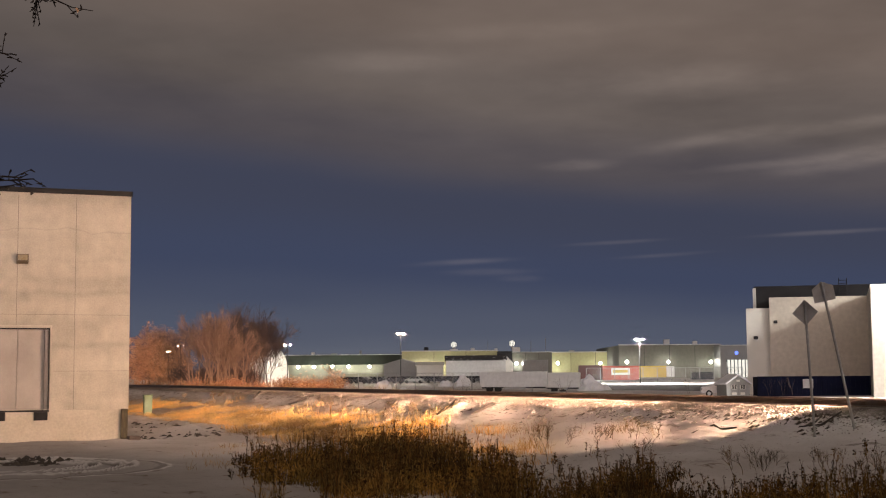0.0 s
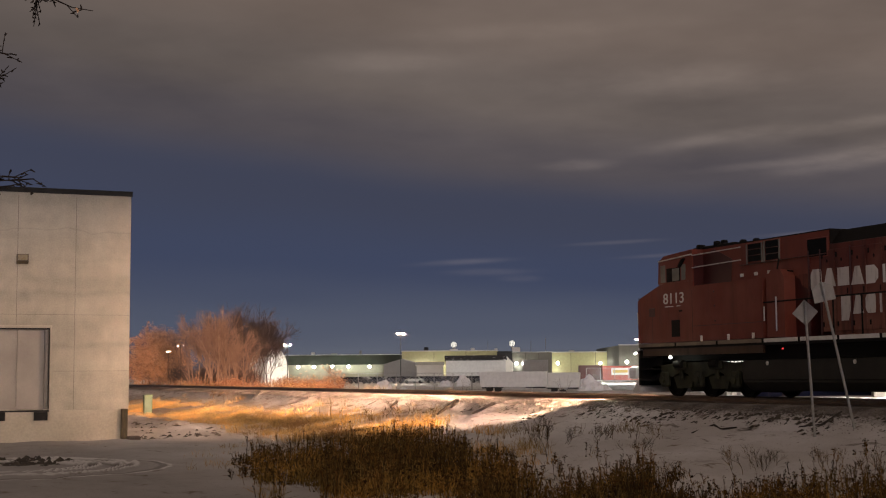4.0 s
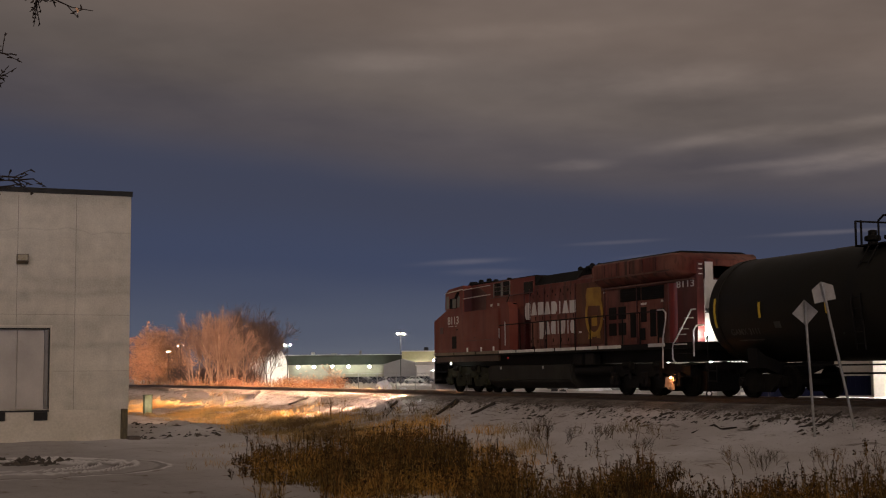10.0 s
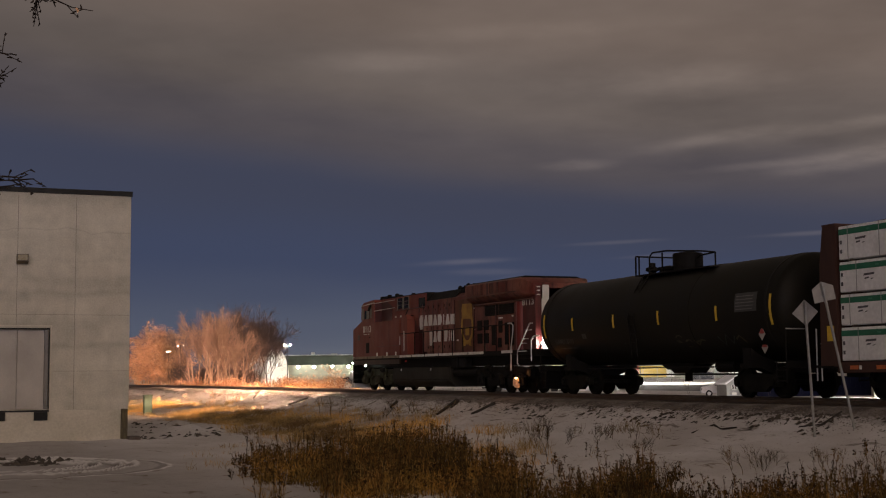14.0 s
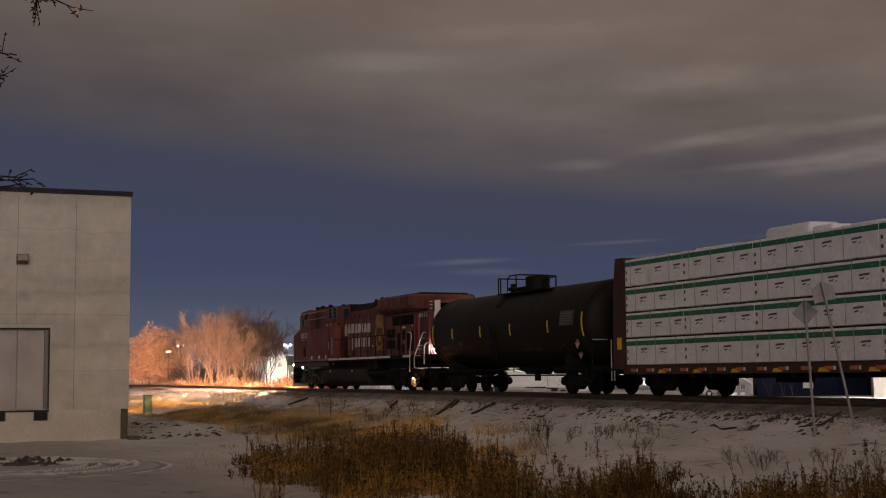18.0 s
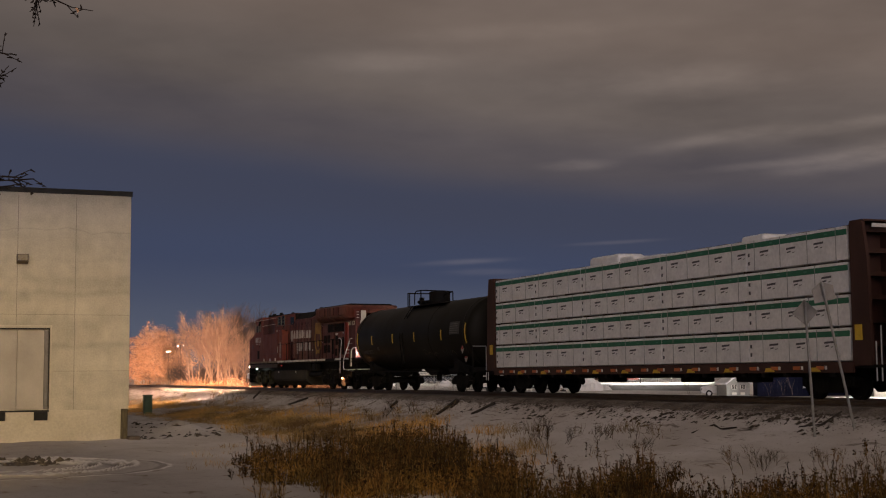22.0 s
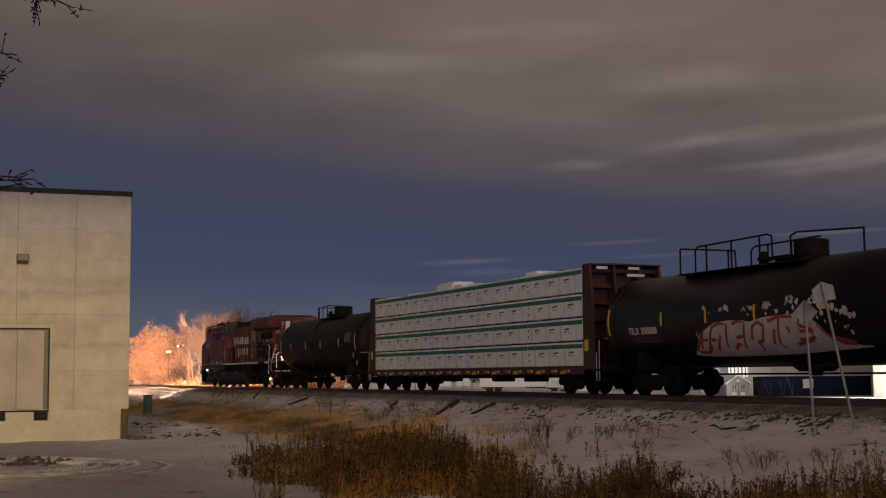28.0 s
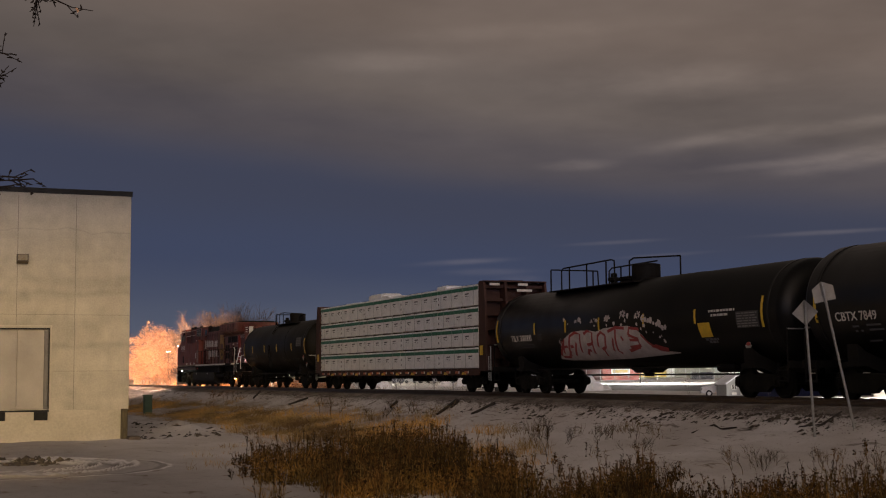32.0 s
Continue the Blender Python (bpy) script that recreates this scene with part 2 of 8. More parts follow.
def wall_concrete():
    """Painted concrete panels: water bands with painted-in shade steps, blotches, a wavy run-off line, fine grain."""
    m = bpy.data.materials.new("painted_concrete")
    m.use_nodes = True
    N, Lk = m.node_tree.nodes, m.node_tree.links
    p = N["Principled BSDF"]
    co = N.new("ShaderNodeTexCoord").outputs["Object"]
    sep = N.new("ShaderNodeSeparateXYZ")
    Lk.new(co, sep.inputs[0])

    def noisy(scale, detail, stretch):
        mp = N.new("ShaderNodeMapping")
        mp.inputs["Scale"].default_value = stretch
        Lk.new(co, mp.inputs[0])
        n = N.new("ShaderNodeTexNoise")
        n.inputs["Scale"].default_value, n.inputs["Detail"].default_value = scale, detail
        Lk.new(mp.outputs[0], n.inputs["Vector"])
        return n.outputs["Fac"]

    def maths(op, a, b):
        n = N.new("ShaderNodeMath")
        n.operation = op
        for i, x in ((0, a), (1, b)):
            if isinstance(x, (int, float)):
                n.inputs[i].default_value = x
            else:
                Lk.new(x, n.inputs[i])
        return n.outputs[0]

    # broad bands: water stain, strengthened to carry the steps of shade
    bands = noisy(0.9, 2, (0.05, 0.06, 1.0))
    blot = noisy(0.7, 5, (1, 1, 1.4))
    grain = noisy(16, 4, (1, 1, 1))
    tone = maths("ADD", maths("MULTIPLY", maths("SUBTRACT", bands, 0.5), 0.62), maths("MULTIPLY", maths("SUBTRACT", blot, 0.5), 0.55))
    tone = maths("ADD", tone, maths("MULTIPLY", maths("SUBTRACT", grain, 0.5), 0.40))
    tone = maths("ADD", tone, maths("MULTIPLY", maths("SUBTRACT", noisy(2.4, 4, (1, 1, 1)), 0.5), 0.34))
    tone = maths("ADD", tone, maths("MULTIPLY", maths("SUBTRACT", noisy(1.7, 3, (1, 1, 0.10)), 0.5), 0.26))
    line = maths("ADD", maths("SUBTRACT", sep.outputs[2], 6.62), maths("MULTIPLY", maths("SUBTRACT", noisy(0.55, 2, (1, 1, 0.1)), 0.5), -0.9))
    dark = maths("MULTIPLY", maths("LESS_THAN", maths("ABSOLUTE", line, 0.0), 0.03), 0.10)
    # soft dark lines painted along the edges of the shade steps
    for z, q in ((4.12, 0.05), (2.02, 0.05), (5.45, 0.03)):
        ln = maths("ADD", maths("SUBTRACT", sep.outputs[2], z), maths("MULTIPLY", maths("SUBTRACT", noisy(0.45, 3, (1, 1, 0.1)), 0.5), -0.7))
        soft = N.new("ShaderNodeMapRange")
        soft.inputs[1].default_value, soft.inputs[2].default_value, soft.inputs[3].default_value, soft.inputs[4].default_value = 0.0, 0.16, q * 2, 0.0
        Lk.new(maths("ABSOLUTE", ln, 0.0), soft.inputs[0])
        dark = maths("ADD", dark, soft.outputs[0])
    tone = maths("SUBTRACT", maths("ADD", tone, 1.0), dark)
    sc = N.new("ShaderNodeVectorMath")
    sc.operation = "SCALE"
    sc.inputs[0].default_value = (0.495, 0.466, 0.392)
    Lk.new(tone, sc.inputs["Scale"])
    Lk.new(sc.outputs[0], p.inputs["Base Color"])
    p.inputs["Roughness"].default_value = 0.88
    b = N.new("ShaderNodeBump")
    b.inputs["Strength"].default_value, b.inputs["Distance"].default_value = 0.25, 0.02
    Lk.new(grain, b.inputs["Height"])
    Lk.new(b.outputs[0], p.inputs["Normal"])
    return m


CONCRETE = wall_concrete()


def plant(name, tones, rough=0.95, patch=0.0):
    """Dry stalks and leaves: each one takes its own tone."""
    m = bpy.data.materials.new(name)
    m.use_nodes = True
    N, Lk = m.node_tree.nodes, m.node_tree.links
    p = N["Principled BSDF"]
    g = N.new("ShaderNodeNewGeometry")
    ramp = N.new("ShaderNodeValToRGB")
    cr = ramp.color_ramp
    while len(cr.elements) < len(tones):
        cr.elements.new(0.5)
    for k, (e, c) in enumerate(zip(cr.elements, tones)):
        e.position, e.color = k / (len(tones) - 1), (*c, 1)
    Lk.new(g.outputs["Random Per Island"], ramp.inputs["Fac"])
    if patch:
        # whole clumps lean to rust, olive or near black
        n = N.new("ShaderNodeTexNoise")
        n.inputs["Scale"].default_value, n.inputs["Detail"].default_value = patch, 3
        Lk.new(N.new("ShaderNodeTexCoord").outputs["Object"], n.inputs["Vector"])
        hue = N.new("ShaderNodeValToRGB")
        he = hue.color_ramp
        he.elements.new(0.5)
        for e, (q, c) in zip(he.elements, ((0.38, (0.45, 0.42, 0.38)), (0.50, (1.05, 1.06, 0.90)), (0.62, (2.0, 1.66, 1.05)))):
            e.position, e.color = q, (*c, 1)
        Lk.new(n.outputs["Fac"], hue.inputs["Fac"])
        mul = N.new("ShaderNodeMixRGB")
        mul.blend_type = "MULTIPLY"
        mul.inputs[0].default_value = 1.0
        Lk.new(ramp.outputs[0], mul.inputs[1])
        Lk.new(hue.outputs[0], mul.inputs[2])
        Lk.new(mul.outputs[0], p.inputs["Base Color"])
    else:
        Lk.new(ramp.outputs[0], p.inputs["Base Color"])
    p.inputs["Roughness"].default_value = rough
    p.inputs["Specular IOR Level"].default_value = 0.1
    return m


WEED = plant("dry_weed", [(0.016, 0.011, 0.007), (0.042, 0.026, 0.013), (0.12, 0.068, 0.025), (0.055, 0.040, 0.024), (0.20, 0.135, 0.056), (0.03, 0.020, 0.011), (0.09, 0.07, 0.042)], patch=0.55)
LEAF = plant("dry_leaf", [(0.36, 0.16, 0.075), (0.66, 0.37, 0.20), (0.78, 0.50, 0.33), (0.54, 0.27, 0.14)])
STRAW = plant("straw_grass", [(0.12, 0.078, 0.034), (0.29, 0.20, 0.095), (0.42, 0.31, 0.17), (0.19, 0.125, 0.058)], patch=0.35)


RUTS = spot(-12.4, 38.5)     # where a truck turned in the snow
LOT = spot(37.0, 225.0)      # where the far lot is ploughed bare


def snow_ground():
    """Trodden and wind-blown snow over earth, stones and dead grass, by place: ballast near the rails, grass by the slope."""
    m = bpy.data.materials.new("snowy_ground")
    m.use_nodes = True
    nt = m.node_tree
    N, Lk = nt.nodes, nt.links
    p = N["Principled BSDF"]
    co = N.new("ShaderNodeTexCoord").outputs["Object"]
    sep = N.new("ShaderNodeSeparateXYZ")
    Lk.new(co, sep.inputs[0])

    def maths(op, a, b):
        n = N.new("ShaderNodeMath")
        n.operation = op
        for i, x in ((0, a), (1, b)):
            if isinstance(x, (int, float)):
                n.inputs[i].default_value = x
            else:
                Lk.new(x, n.inputs[i])
        return n.outputs[0]

    def noisy(scale, detail=4, rough=0.6, stretch=(1, 1, 1)):
        mp = N.new("ShaderNodeMapping")
        mp.inputs["Scale"].default_value = stretch
        Lk.new(co, mp.inputs[0])
        n = N.new("ShaderNodeTexNoise")
        n.inputs["Scale"].default_value, n.inputs["Detail"].default_value, n.inputs["Roughness"].default_value = scale, detail, rough
        Lk.new(mp.outputs[0], n.inputs["Vector"])
        return n.outputs["Fac"]

    def span(v, a, b, lo=0.0, hi=1.0):
        n = N.new("ShaderNodeMapRange")
        for i, x in ((1, a), (2, b), (3, lo), (4, hi)):
            n.inputs[i].default_value = x
        Lk.new(v, n.inputs[0])
        return n.outputs[0]

    def mixc(f, a, b):
        n = N.new("ShaderNodeMixRGB")
        for i, x in ((0, f), (1, a), (2, b)):
            if isinstance(x, tuple):
                n.inputs[i].default_value = (*x, 1)
            elif isinstance(x, (int, float)):
                n.inputs[i].default_value = x
            else:
                Lk.new(x, n.inputs[i])
        return n.outputs[0]

    broad, mid, fine = noisy(0.25, 4), noisy(1.6, 5, 0.65, (0.55, 1, 1)), noisy(14, 4, 0.7)
    snow = mixc(span(broad, 0.35, 0.7), (0.69, 0.67, 0.67), (0.50, 0.47, 0.45))
    snow = mixc(span(fine, 0.35, 0.75, 0.0, 0.25), snow, (0.45, 0.41, 0.38))
    earth = mixc(fine, (0.055, 0.042, 0.032), (0.16, 0.12, 0.085))
    # bare ground: a little everywhere, more by the ballast edge
    near = span(maths("ABSOLUTE", sep.outputs[1], 0.0), 2.0, 4.2, 1.0, 0.0)
    bare = span(maths("ADD", mid, maths("MULTIPLY", near, 0.08)), 0.63, 0.71)
    col = mixc(bare, snow, earth)
    # apron: greyer than the bank, in patches of two tones
    apron = span(sep.outputs[1], -15.0, -18.5)
    col = mixc(maths("MULTIPLY", apron, 0.52), col, mixc(span(mid, 0.4, 0.65), (0.33, 0.305, 0.29), (0.24, 0.22, 0.21)))
    # wheel tracks: pressed-in dirt, with relief shading painted as dark grooves and pale crests
    dx, dy = maths("SUBTRACT", sep.outputs[0], RUTS.x), maths("SUBTRACT", sep.outputs[1], RUTS.y)
    q = maths("SQRT", maths("ADD", maths("MULTIPLY", dx, dx), maths("MULTIPLY", dy, dy)), 0.0)
    q = maths("ADD", q, maths("MULTIPLY", maths("SUBTRACT", noisy(0.6, 2), 0.5), 0.25))
    for r, k in ((2.25, 0.85), (2.62, 0.95), (3.3, 0.95), (3.68, 0.8), (4.6, 0.6)):
        track = span(maths("ABSOLUTE", maths("SUBTRACT", q, r), 0.0), 0.05, 0.17, k, 0.0)
        col = mixc(maths("MULTIPLY", track, span(fine, 0.35, 0.6, 0.5, 1.0)), col, (0.13, 0.115, 0.105))
        crest = span(maths("ABSOLUTE", maths("SUBTRACT", q, r + 0.2), 0.0), 0.03, 0.10, 0.9, 0.0)
        col = mixc(crest, col, (0.80, 0.78, 0.77))
    # crushed stone shoulder of the track
    shoulder = span(maths("ADD", maths("ABSOLUTE", sep.outputs[1], 0.0), maths("MULTIPLY", maths("SUBTRACT", mid, 0.5), 2.4)), 1.9, 2.6, 1.0, 0.0)
    col = mixc(maths("MULTIPLY", shoulder, 0.7), col, mixc(fine, (0.08, 0.07, 0.062), (0.28, 0.255, 0.23)))
    # slanting furrows of bare earth down the bank
    turn = N.new("ShaderNodeMapping")
    turn.inputs["Rotation"].default_value = (0, 0, radians(38))
    turn.inputs["Scale"].default_value = (0.45, 2.6, 1)
    Lk.new(co, turn.inputs[0])
    fur = N.new("ShaderNodeTexNoise")
    fur.inputs["Scale"].default_value, fur.inputs["Detail"].default_value, fur.inputs["Roughness"].default_value = 1.1, 6, 0.68
    Lk.new(turn.outputs[0], fur.inputs["Vector"])
    bank = maths("MULTIPLY", span(sep.outputs[1], -8.0, -4.0), span(sep.outputs[1], -1.8, -2.5))
    furrow = span(maths("ADD", fur.outputs["Fac"], maths("MULTIPLY", bank, 0.06)), 0.635, 0.675)
    col = mixc(maths("MULTIPLY", maths("MULTIPLY", furrow, bank), 0.65), col, earth)
    # ploughed asphalt of the far lot
    lot = maths("ADD", maths("POWER", maths("ABSOLUTE", maths("DIVIDE", maths("SUBTRACT", sep.outputs[0], LOT[0]), 46.0), 0.0), 2.0), maths("POWER", maths("ABSOLUTE", maths("DIVIDE", maths("SUBTRACT", sep.outputs[1], LOT[1]), 19.0), 0.0), 2.0))
    lot = span(maths("ADD", lot, maths("MULTIPLY", maths("SUBTRACT", noisy(0.09, 4), 0.5), 1.6)), 0.75, 1.0, 0.8, 0.0)
    col = mixc(lot, col, mixc(fine, (0.05, 0.05, 0.055), (0.12, 0.12, 0.125)))
    stones = span(maths("ADD", fine, maths("MULTIPLY", span(maths("ABSOLUTE", sep.outputs[1], 0.0), 1.4, 2.8, 1.0, 0.0), 0.25)), 0.62, 0.72)
    col = mixc(stones, col, earth)
    # dead grass along the foot of the slope, thickening away from the camera
    g1 = maths("MULTIPLY", span(sep.outputs[1], -11.5, -7.5), span(sep.outputs[1], -2.6, -4.2))
    g2 = maths("MULTIPLY", g1, span(sep.outputs[0], -42.0, -58.0))
    g3 = span(maths("ADD", maths("ADD", maths("MULTIPLY", g2, 0.26), mid), maths("MULTIPLY", maths("SUBTRACT", noisy(5.0, 5, 0.7, (0.5, 1, 1)), 0.5), 0.35)), 0.60, 0.74)
    col = mixc(maths("MULTIPLY", g3, 0.6), col, mixc(fine, (0.16, 0.12, 0.085), (0.40, 0.31, 0.23)))
    Lk.new(col, p.inputs["Base Color"])
    p.inputs["Roughness"].default_value = 0.95
    p.inputs["Specular IOR Level"].default_value = 0.08
    b = N.new("ShaderNodeBump")
    b.inputs["Strength"].default_value, b.inputs["Distance"].default_value = 0.7, 0.06
    Lk.new(maths("SUBTRACT", maths("ADD", maths("MULTIPLY", mid, 0.8), maths("MULTIPLY", fine, 0.45)), maths("MULTIPLY", maths("MULTIPLY", furrow, bank), 0.5)), b.inputs["Height"])
    Lk.new(b.outputs[0], p.inputs["Normal"])
    return m


GROUND = snow_ground()


# ---- mesh tools ----
def box(bm, x0, x1, y0, y1, z0, z1):
    vs = [bm.verts.new((x, y, z)) for x in (x0, x1) for y in (y0, y1) for z in (z0, z1)]
    for f in ((0, 1, 3, 2), (4, 6, 7, 5), (0, 4, 5, 1), (2, 3, 7, 6), (0, 2, 6, 4), (1, 5, 7, 3)):
        bm.faces.new([vs[i] for i in f])
    return bm


def rbox(bm, x0, x1, y0, y1, z0, z1, r=0.03, seg=2):
    t = bmesh.new()
    box(t, x0, x1, y0, y1, z0, z1)
    bmesh.ops.bevel(t, geom=t.edges[:], offset=r, segments=seg, affect="EDGES", profile=0.5)
    join(bm, t)
    return bm


def join(bm, t):
    vm = {v: bm.verts.new(v.co) for v in t.verts}
    for f in t.faces:
        bm.faces.new([vm[v] for v in f.verts])
    t.free()


def cyl(bm, p, q, r, n=12, r2=None):
    p, q = Vector(p), Vector(q)
    r2 = r if r2 is None else r2
    d = (q - p).normalized()
    a = d.orthogonal().normalized()
    b = d.cross(a)
    rings = []
    for c, rad in ((p, r), (q, r2)):
        rings.append([bm.verts.new(c + (a * math.cos(k * 2 * math.pi / n) + b * math.sin(k * 2 * math.pi / n)) * rad) for k in range(n)])
    for k in range(n):
        bm.faces.new((rings[0][k], rings[0][(k + 1) % n], rings[1][(k + 1) % n], rings[1][k]))
    bm.faces.new(rings[0][::-1])
    bm.faces.new(rings[1])
    return bm


def pipe(bm, pts, r, n=6):
    for p, q in zip(pts, pts[1:]):
        cyl(bm, p, q, r, n)
    return bm


def prism(bm, pts, y0, y1):
    """A plate with its outline in x and z, from y0 to y1."""
    a = [bm.verts.new((x, y0, z)) for x, z in pts]
    b = [bm.verts.new((x, y1, z)) for x, z in pts]
    bm.faces.new(a)
    bm.faces.new(b[::-1])
    for k in range(len(pts)):
        j = (k + 1) % len(pts)
        bm.faces.new((a[j], a[k], b[k], b[j]))
    return bm


def prism_x(bm, pts, x0, x1):
    """A bar with its outline in y and z, from x0 to x1."""
    a = [bm.verts.new((x0, y, z)) for y, z in pts]
    b = [bm.verts.new((x1, y, z)) for y, z in pts]
    bm.faces.new(a)
    bm.faces.new(b[::-1])
    for k in range(len(pts)):
        j = (k + 1) % len(pts)
        bm.faces.new((a[j], a[k], b[k], b[j]))
    return bm


def lathe(bm, prof, n=24, x0=0.0, y0=0.0, z0=0.0, axis="x"):
    """Turns a profile of (along, radius) round an axis."""
    rings = []
    for s, r in prof:
        ring = []
        for k in range(n):
            c, q = r * math.cos(2 * math.pi * k / n), r * math.sin(2 * math.pi * k / n)
            p = {"x": (x0 + s, y0 + c, z0 + q), "y": (x0 + c, y0 + s, z0 + q), "z": (x0 + c, y0 + q, z0 + s)}[axis]
            ring.append(bm.verts.new(p))
        rings.append(ring)
    for a, b in zip(rings, rings[1:]):
        for k in range(n):
            bm.faces.new((a[k], a[(k + 1) % n], b[(k + 1) % n], b[k]))
    bm.faces.new(rings[0][::-1])
    bm.faces.new(rings[-1])
    return bm


def part(name, bm, material, parent=None, label="", smooth=True):
    bmesh.ops.recalc_face_normals(bm, faces=bm.faces[:])
    me = bpy.data.meshes.new(name)
    bm.to_mesh(me)
    bm.free()
    me.materials.append(material)
    if smooth:
        me.shade_smooth()
        me.set_sharp_from_angle(angle=radians(35))
    ob = new(name, me)
    if parent:
        ob.parent = parent
    if label:
        ob["label"] = label
    return ob


def soup(name, verts, faces, material, parent=None, label=""):
    me = bpy.data.meshes.new(name)
    me.from_pydata(verts, [], faces)
    me.materials.append(material)
    ob = new(name, me)
    if parent:
        ob.parent = parent
    if label:
        ob["label"] = label
    return ob


def share(name, ob, parent, loc):
    """Another object on the same mesh."""
    o = new(name, ob.data)
    o.parent = parent
    o.location = loc
    return o


def letters(name, text, size, material, parent, m, label="", depth=0.004):
    cu = bpy.data.curves.new(name, "FONT")
    cu.body, cu.size, cu.extrude = text, size, depth
    cu.offset = 0.012 * size
    t = bpy.data.objects.new(name, cu)
    scene.collection.objects.link(t)
    dg = bpy.context.evaluated_depsgraph_get()
    me = bpy.data.meshes.new_from_object(t.evaluated_get(dg))
    bpy.data.objects.remove(t)
    bpy.data.curves.remove(cu)
    me.materials.clear()
    me.materials.append(material)
    ob = new(name, me)
    ob.parent = parent
    ob.matrix_basis = m
    if label:
        ob["label"] = label
    return ob


# ---- ground ----
def lerp_profile(v, pts):
    for (a, za), (b, zb) in zip(pts, pts[1:]):
        if v <= b:
            t = max(0.0, min(1.0, (v - a) / (b - a)))
            t = t * t * (3 - 2 * t) * 0.5 + t * 0.5
            return za + (zb - za) * t
    return pts[-1][1]


NEAR_SIDE = [(0.0, -0.20), (1.5, -0.20), (2.1, -0.36), (3.3, -0.82), (4.6, -1.13), (8.5, -1.68), (11.0, -1.75)]
FAR_SIDE = [(0.0, -0.20), (1.5, -0.20), (2.4, -0.42), (5.0, -1.75), (8.0, -2.0)]

# old ties that slid down the bank: low end, upper end; snow has drifted against each
TIES = (((-84.8, -2.9), (-86.1, -2.1)), ((-74.2, -3.7), (-73.2, -2.8)), ((-59.2, -3.2), (-59.3, -2.7)), ((-52.1, -3.8), (-53.1, -2.4)), ((-52.5, -3.0), (-52.7, -2.5)), ((-49.8, -3.3), (-49.0, -2.5)))


def drift(x, y):
    z = 0.0
    for (ax, ay), (bx, by) in TIES:
        if abs(x - ax) > 4.5:
            continue
        dx, dy = bx - ax, by - ay
        t = max(-0.25, min(1.0, ((x - ax) * dx + (y - ay) * dy) / (dx * dx + dy * dy)))
        q = (x - ax - t * dx) ** 2 + (y - ay - t * dy) ** 2
        z += 0.08 * math.exp(-q / 0.12) * (0.35 + 0.65 * max(0.0, t))
    q = ((x + 64.0) / 4.5) ** 2 + ((y + 12.3) / 2.6) ** 2
    if q < 4:
        z += 0.42 * math.exp(-q) * (0.75 + 0.9 * noise.noise((x * 1.1, y * 1.3, 6.0)))
    return z


def ground_z(x, y):
    if y < 0:
        z = lerp_profile(-y, NEAR_SIDE)
        if -104 < x < -40 and y > -18:
            z += drift(x, y)
        if -70 < x < -16 and -9.5 < y < -2.0:
            z += 0.022 * noise.noise((x * 1.1 + y * 1.5, y * 3.6 - x * 0.6, 5.0)) + 0.035 * max(0.0, noise.noise((x * 0.7 - y * 0.5, y * 1.6, 12.0)))
        d = math.hypot(x, y + 24.8)
        amp = 0.10 * min(1.0, max(0.0, (-y - 1.8) / 2.0)) * (1.0 if y > -13 else 0.45)
        z += amp * (noise.noise((x * 0.55, y * 0.9, 1.3)) + 0.5 * noise.noise((x * 1.7, y * 2.2, 4.0)))
        if -12 < y < -2.2:
            z += 0.05 * abs(noise.noise((x * 0.9 + y * 0.8, y * 1.9, 8.0))) + 0.018 * noise.noise((x * 3.1, y * 3.4, 2.0))
        if y < -16:
            q = math.hypot(x - RUTS.x, (y - RUTS.y) * 1.0)
            for r in (2.25, 2.62, 3.3, 3.68):
                z += 0.10 * math.exp(-((q - r - 0.2) / 0.085) ** 2) - 0.09 * math.exp(-((q - r) / 0.10) ** 2)
        return z
    z = lerp_profile(y, FAR_SIDE)
    r = math.hypot(x, y + 24.8)
    if y > 8:
        z += max(0.0, min(r, 340.0) - 160.0) * 0.0082
        z += 0.12 * noise.noise((x * 0.05, y * 0.05, 2.0))
    return z


def make_ground():
    def axis(spans):
        out = []
        for a, b, s in spans:
            out += list(np.arange(a, b, s))
        return out + [spans[-1][1]]
    xs = axis([(-4000, -900, 620), (-900, -260, 32), (-260, -104, 2.6), (-104, -78, 0.5), (-78, -46, 0.2), (-46, -16, 0.125), (-16, 60, 2.5), (60, 1000, 94), (1000, 4000, 1000)])
    ys = axis([(-4000, -400, 600), (-400, -40, 30), (-40, -27, 1.0), (-27, -18, 0.125), (-18, -9, 0.2), (-9, -1.2, 0.1), (-1.2, 1.2, 0.6), (1.2, 9, 0.5), (9, 120, 3.7), (120, 900, 39), (900, 4000, 775)])
    verts = [(x, y, ground_z(x, y)) for y in ys for x in xs]
    n = len(xs)
    faces = [(j * n + i, j * n + i + 1, (j + 1) * n + i + 1, (j + 1) * n + i) for j in range(len(ys) - 1) for i in range(n - 1)]
    g = soup("ground", verts, faces, GROUND)
    g.data.shade_smooth()
    tagged(g, "snow-covered ground with a low railway bank and dead grass", "ground", kind="structure")


make_ground()


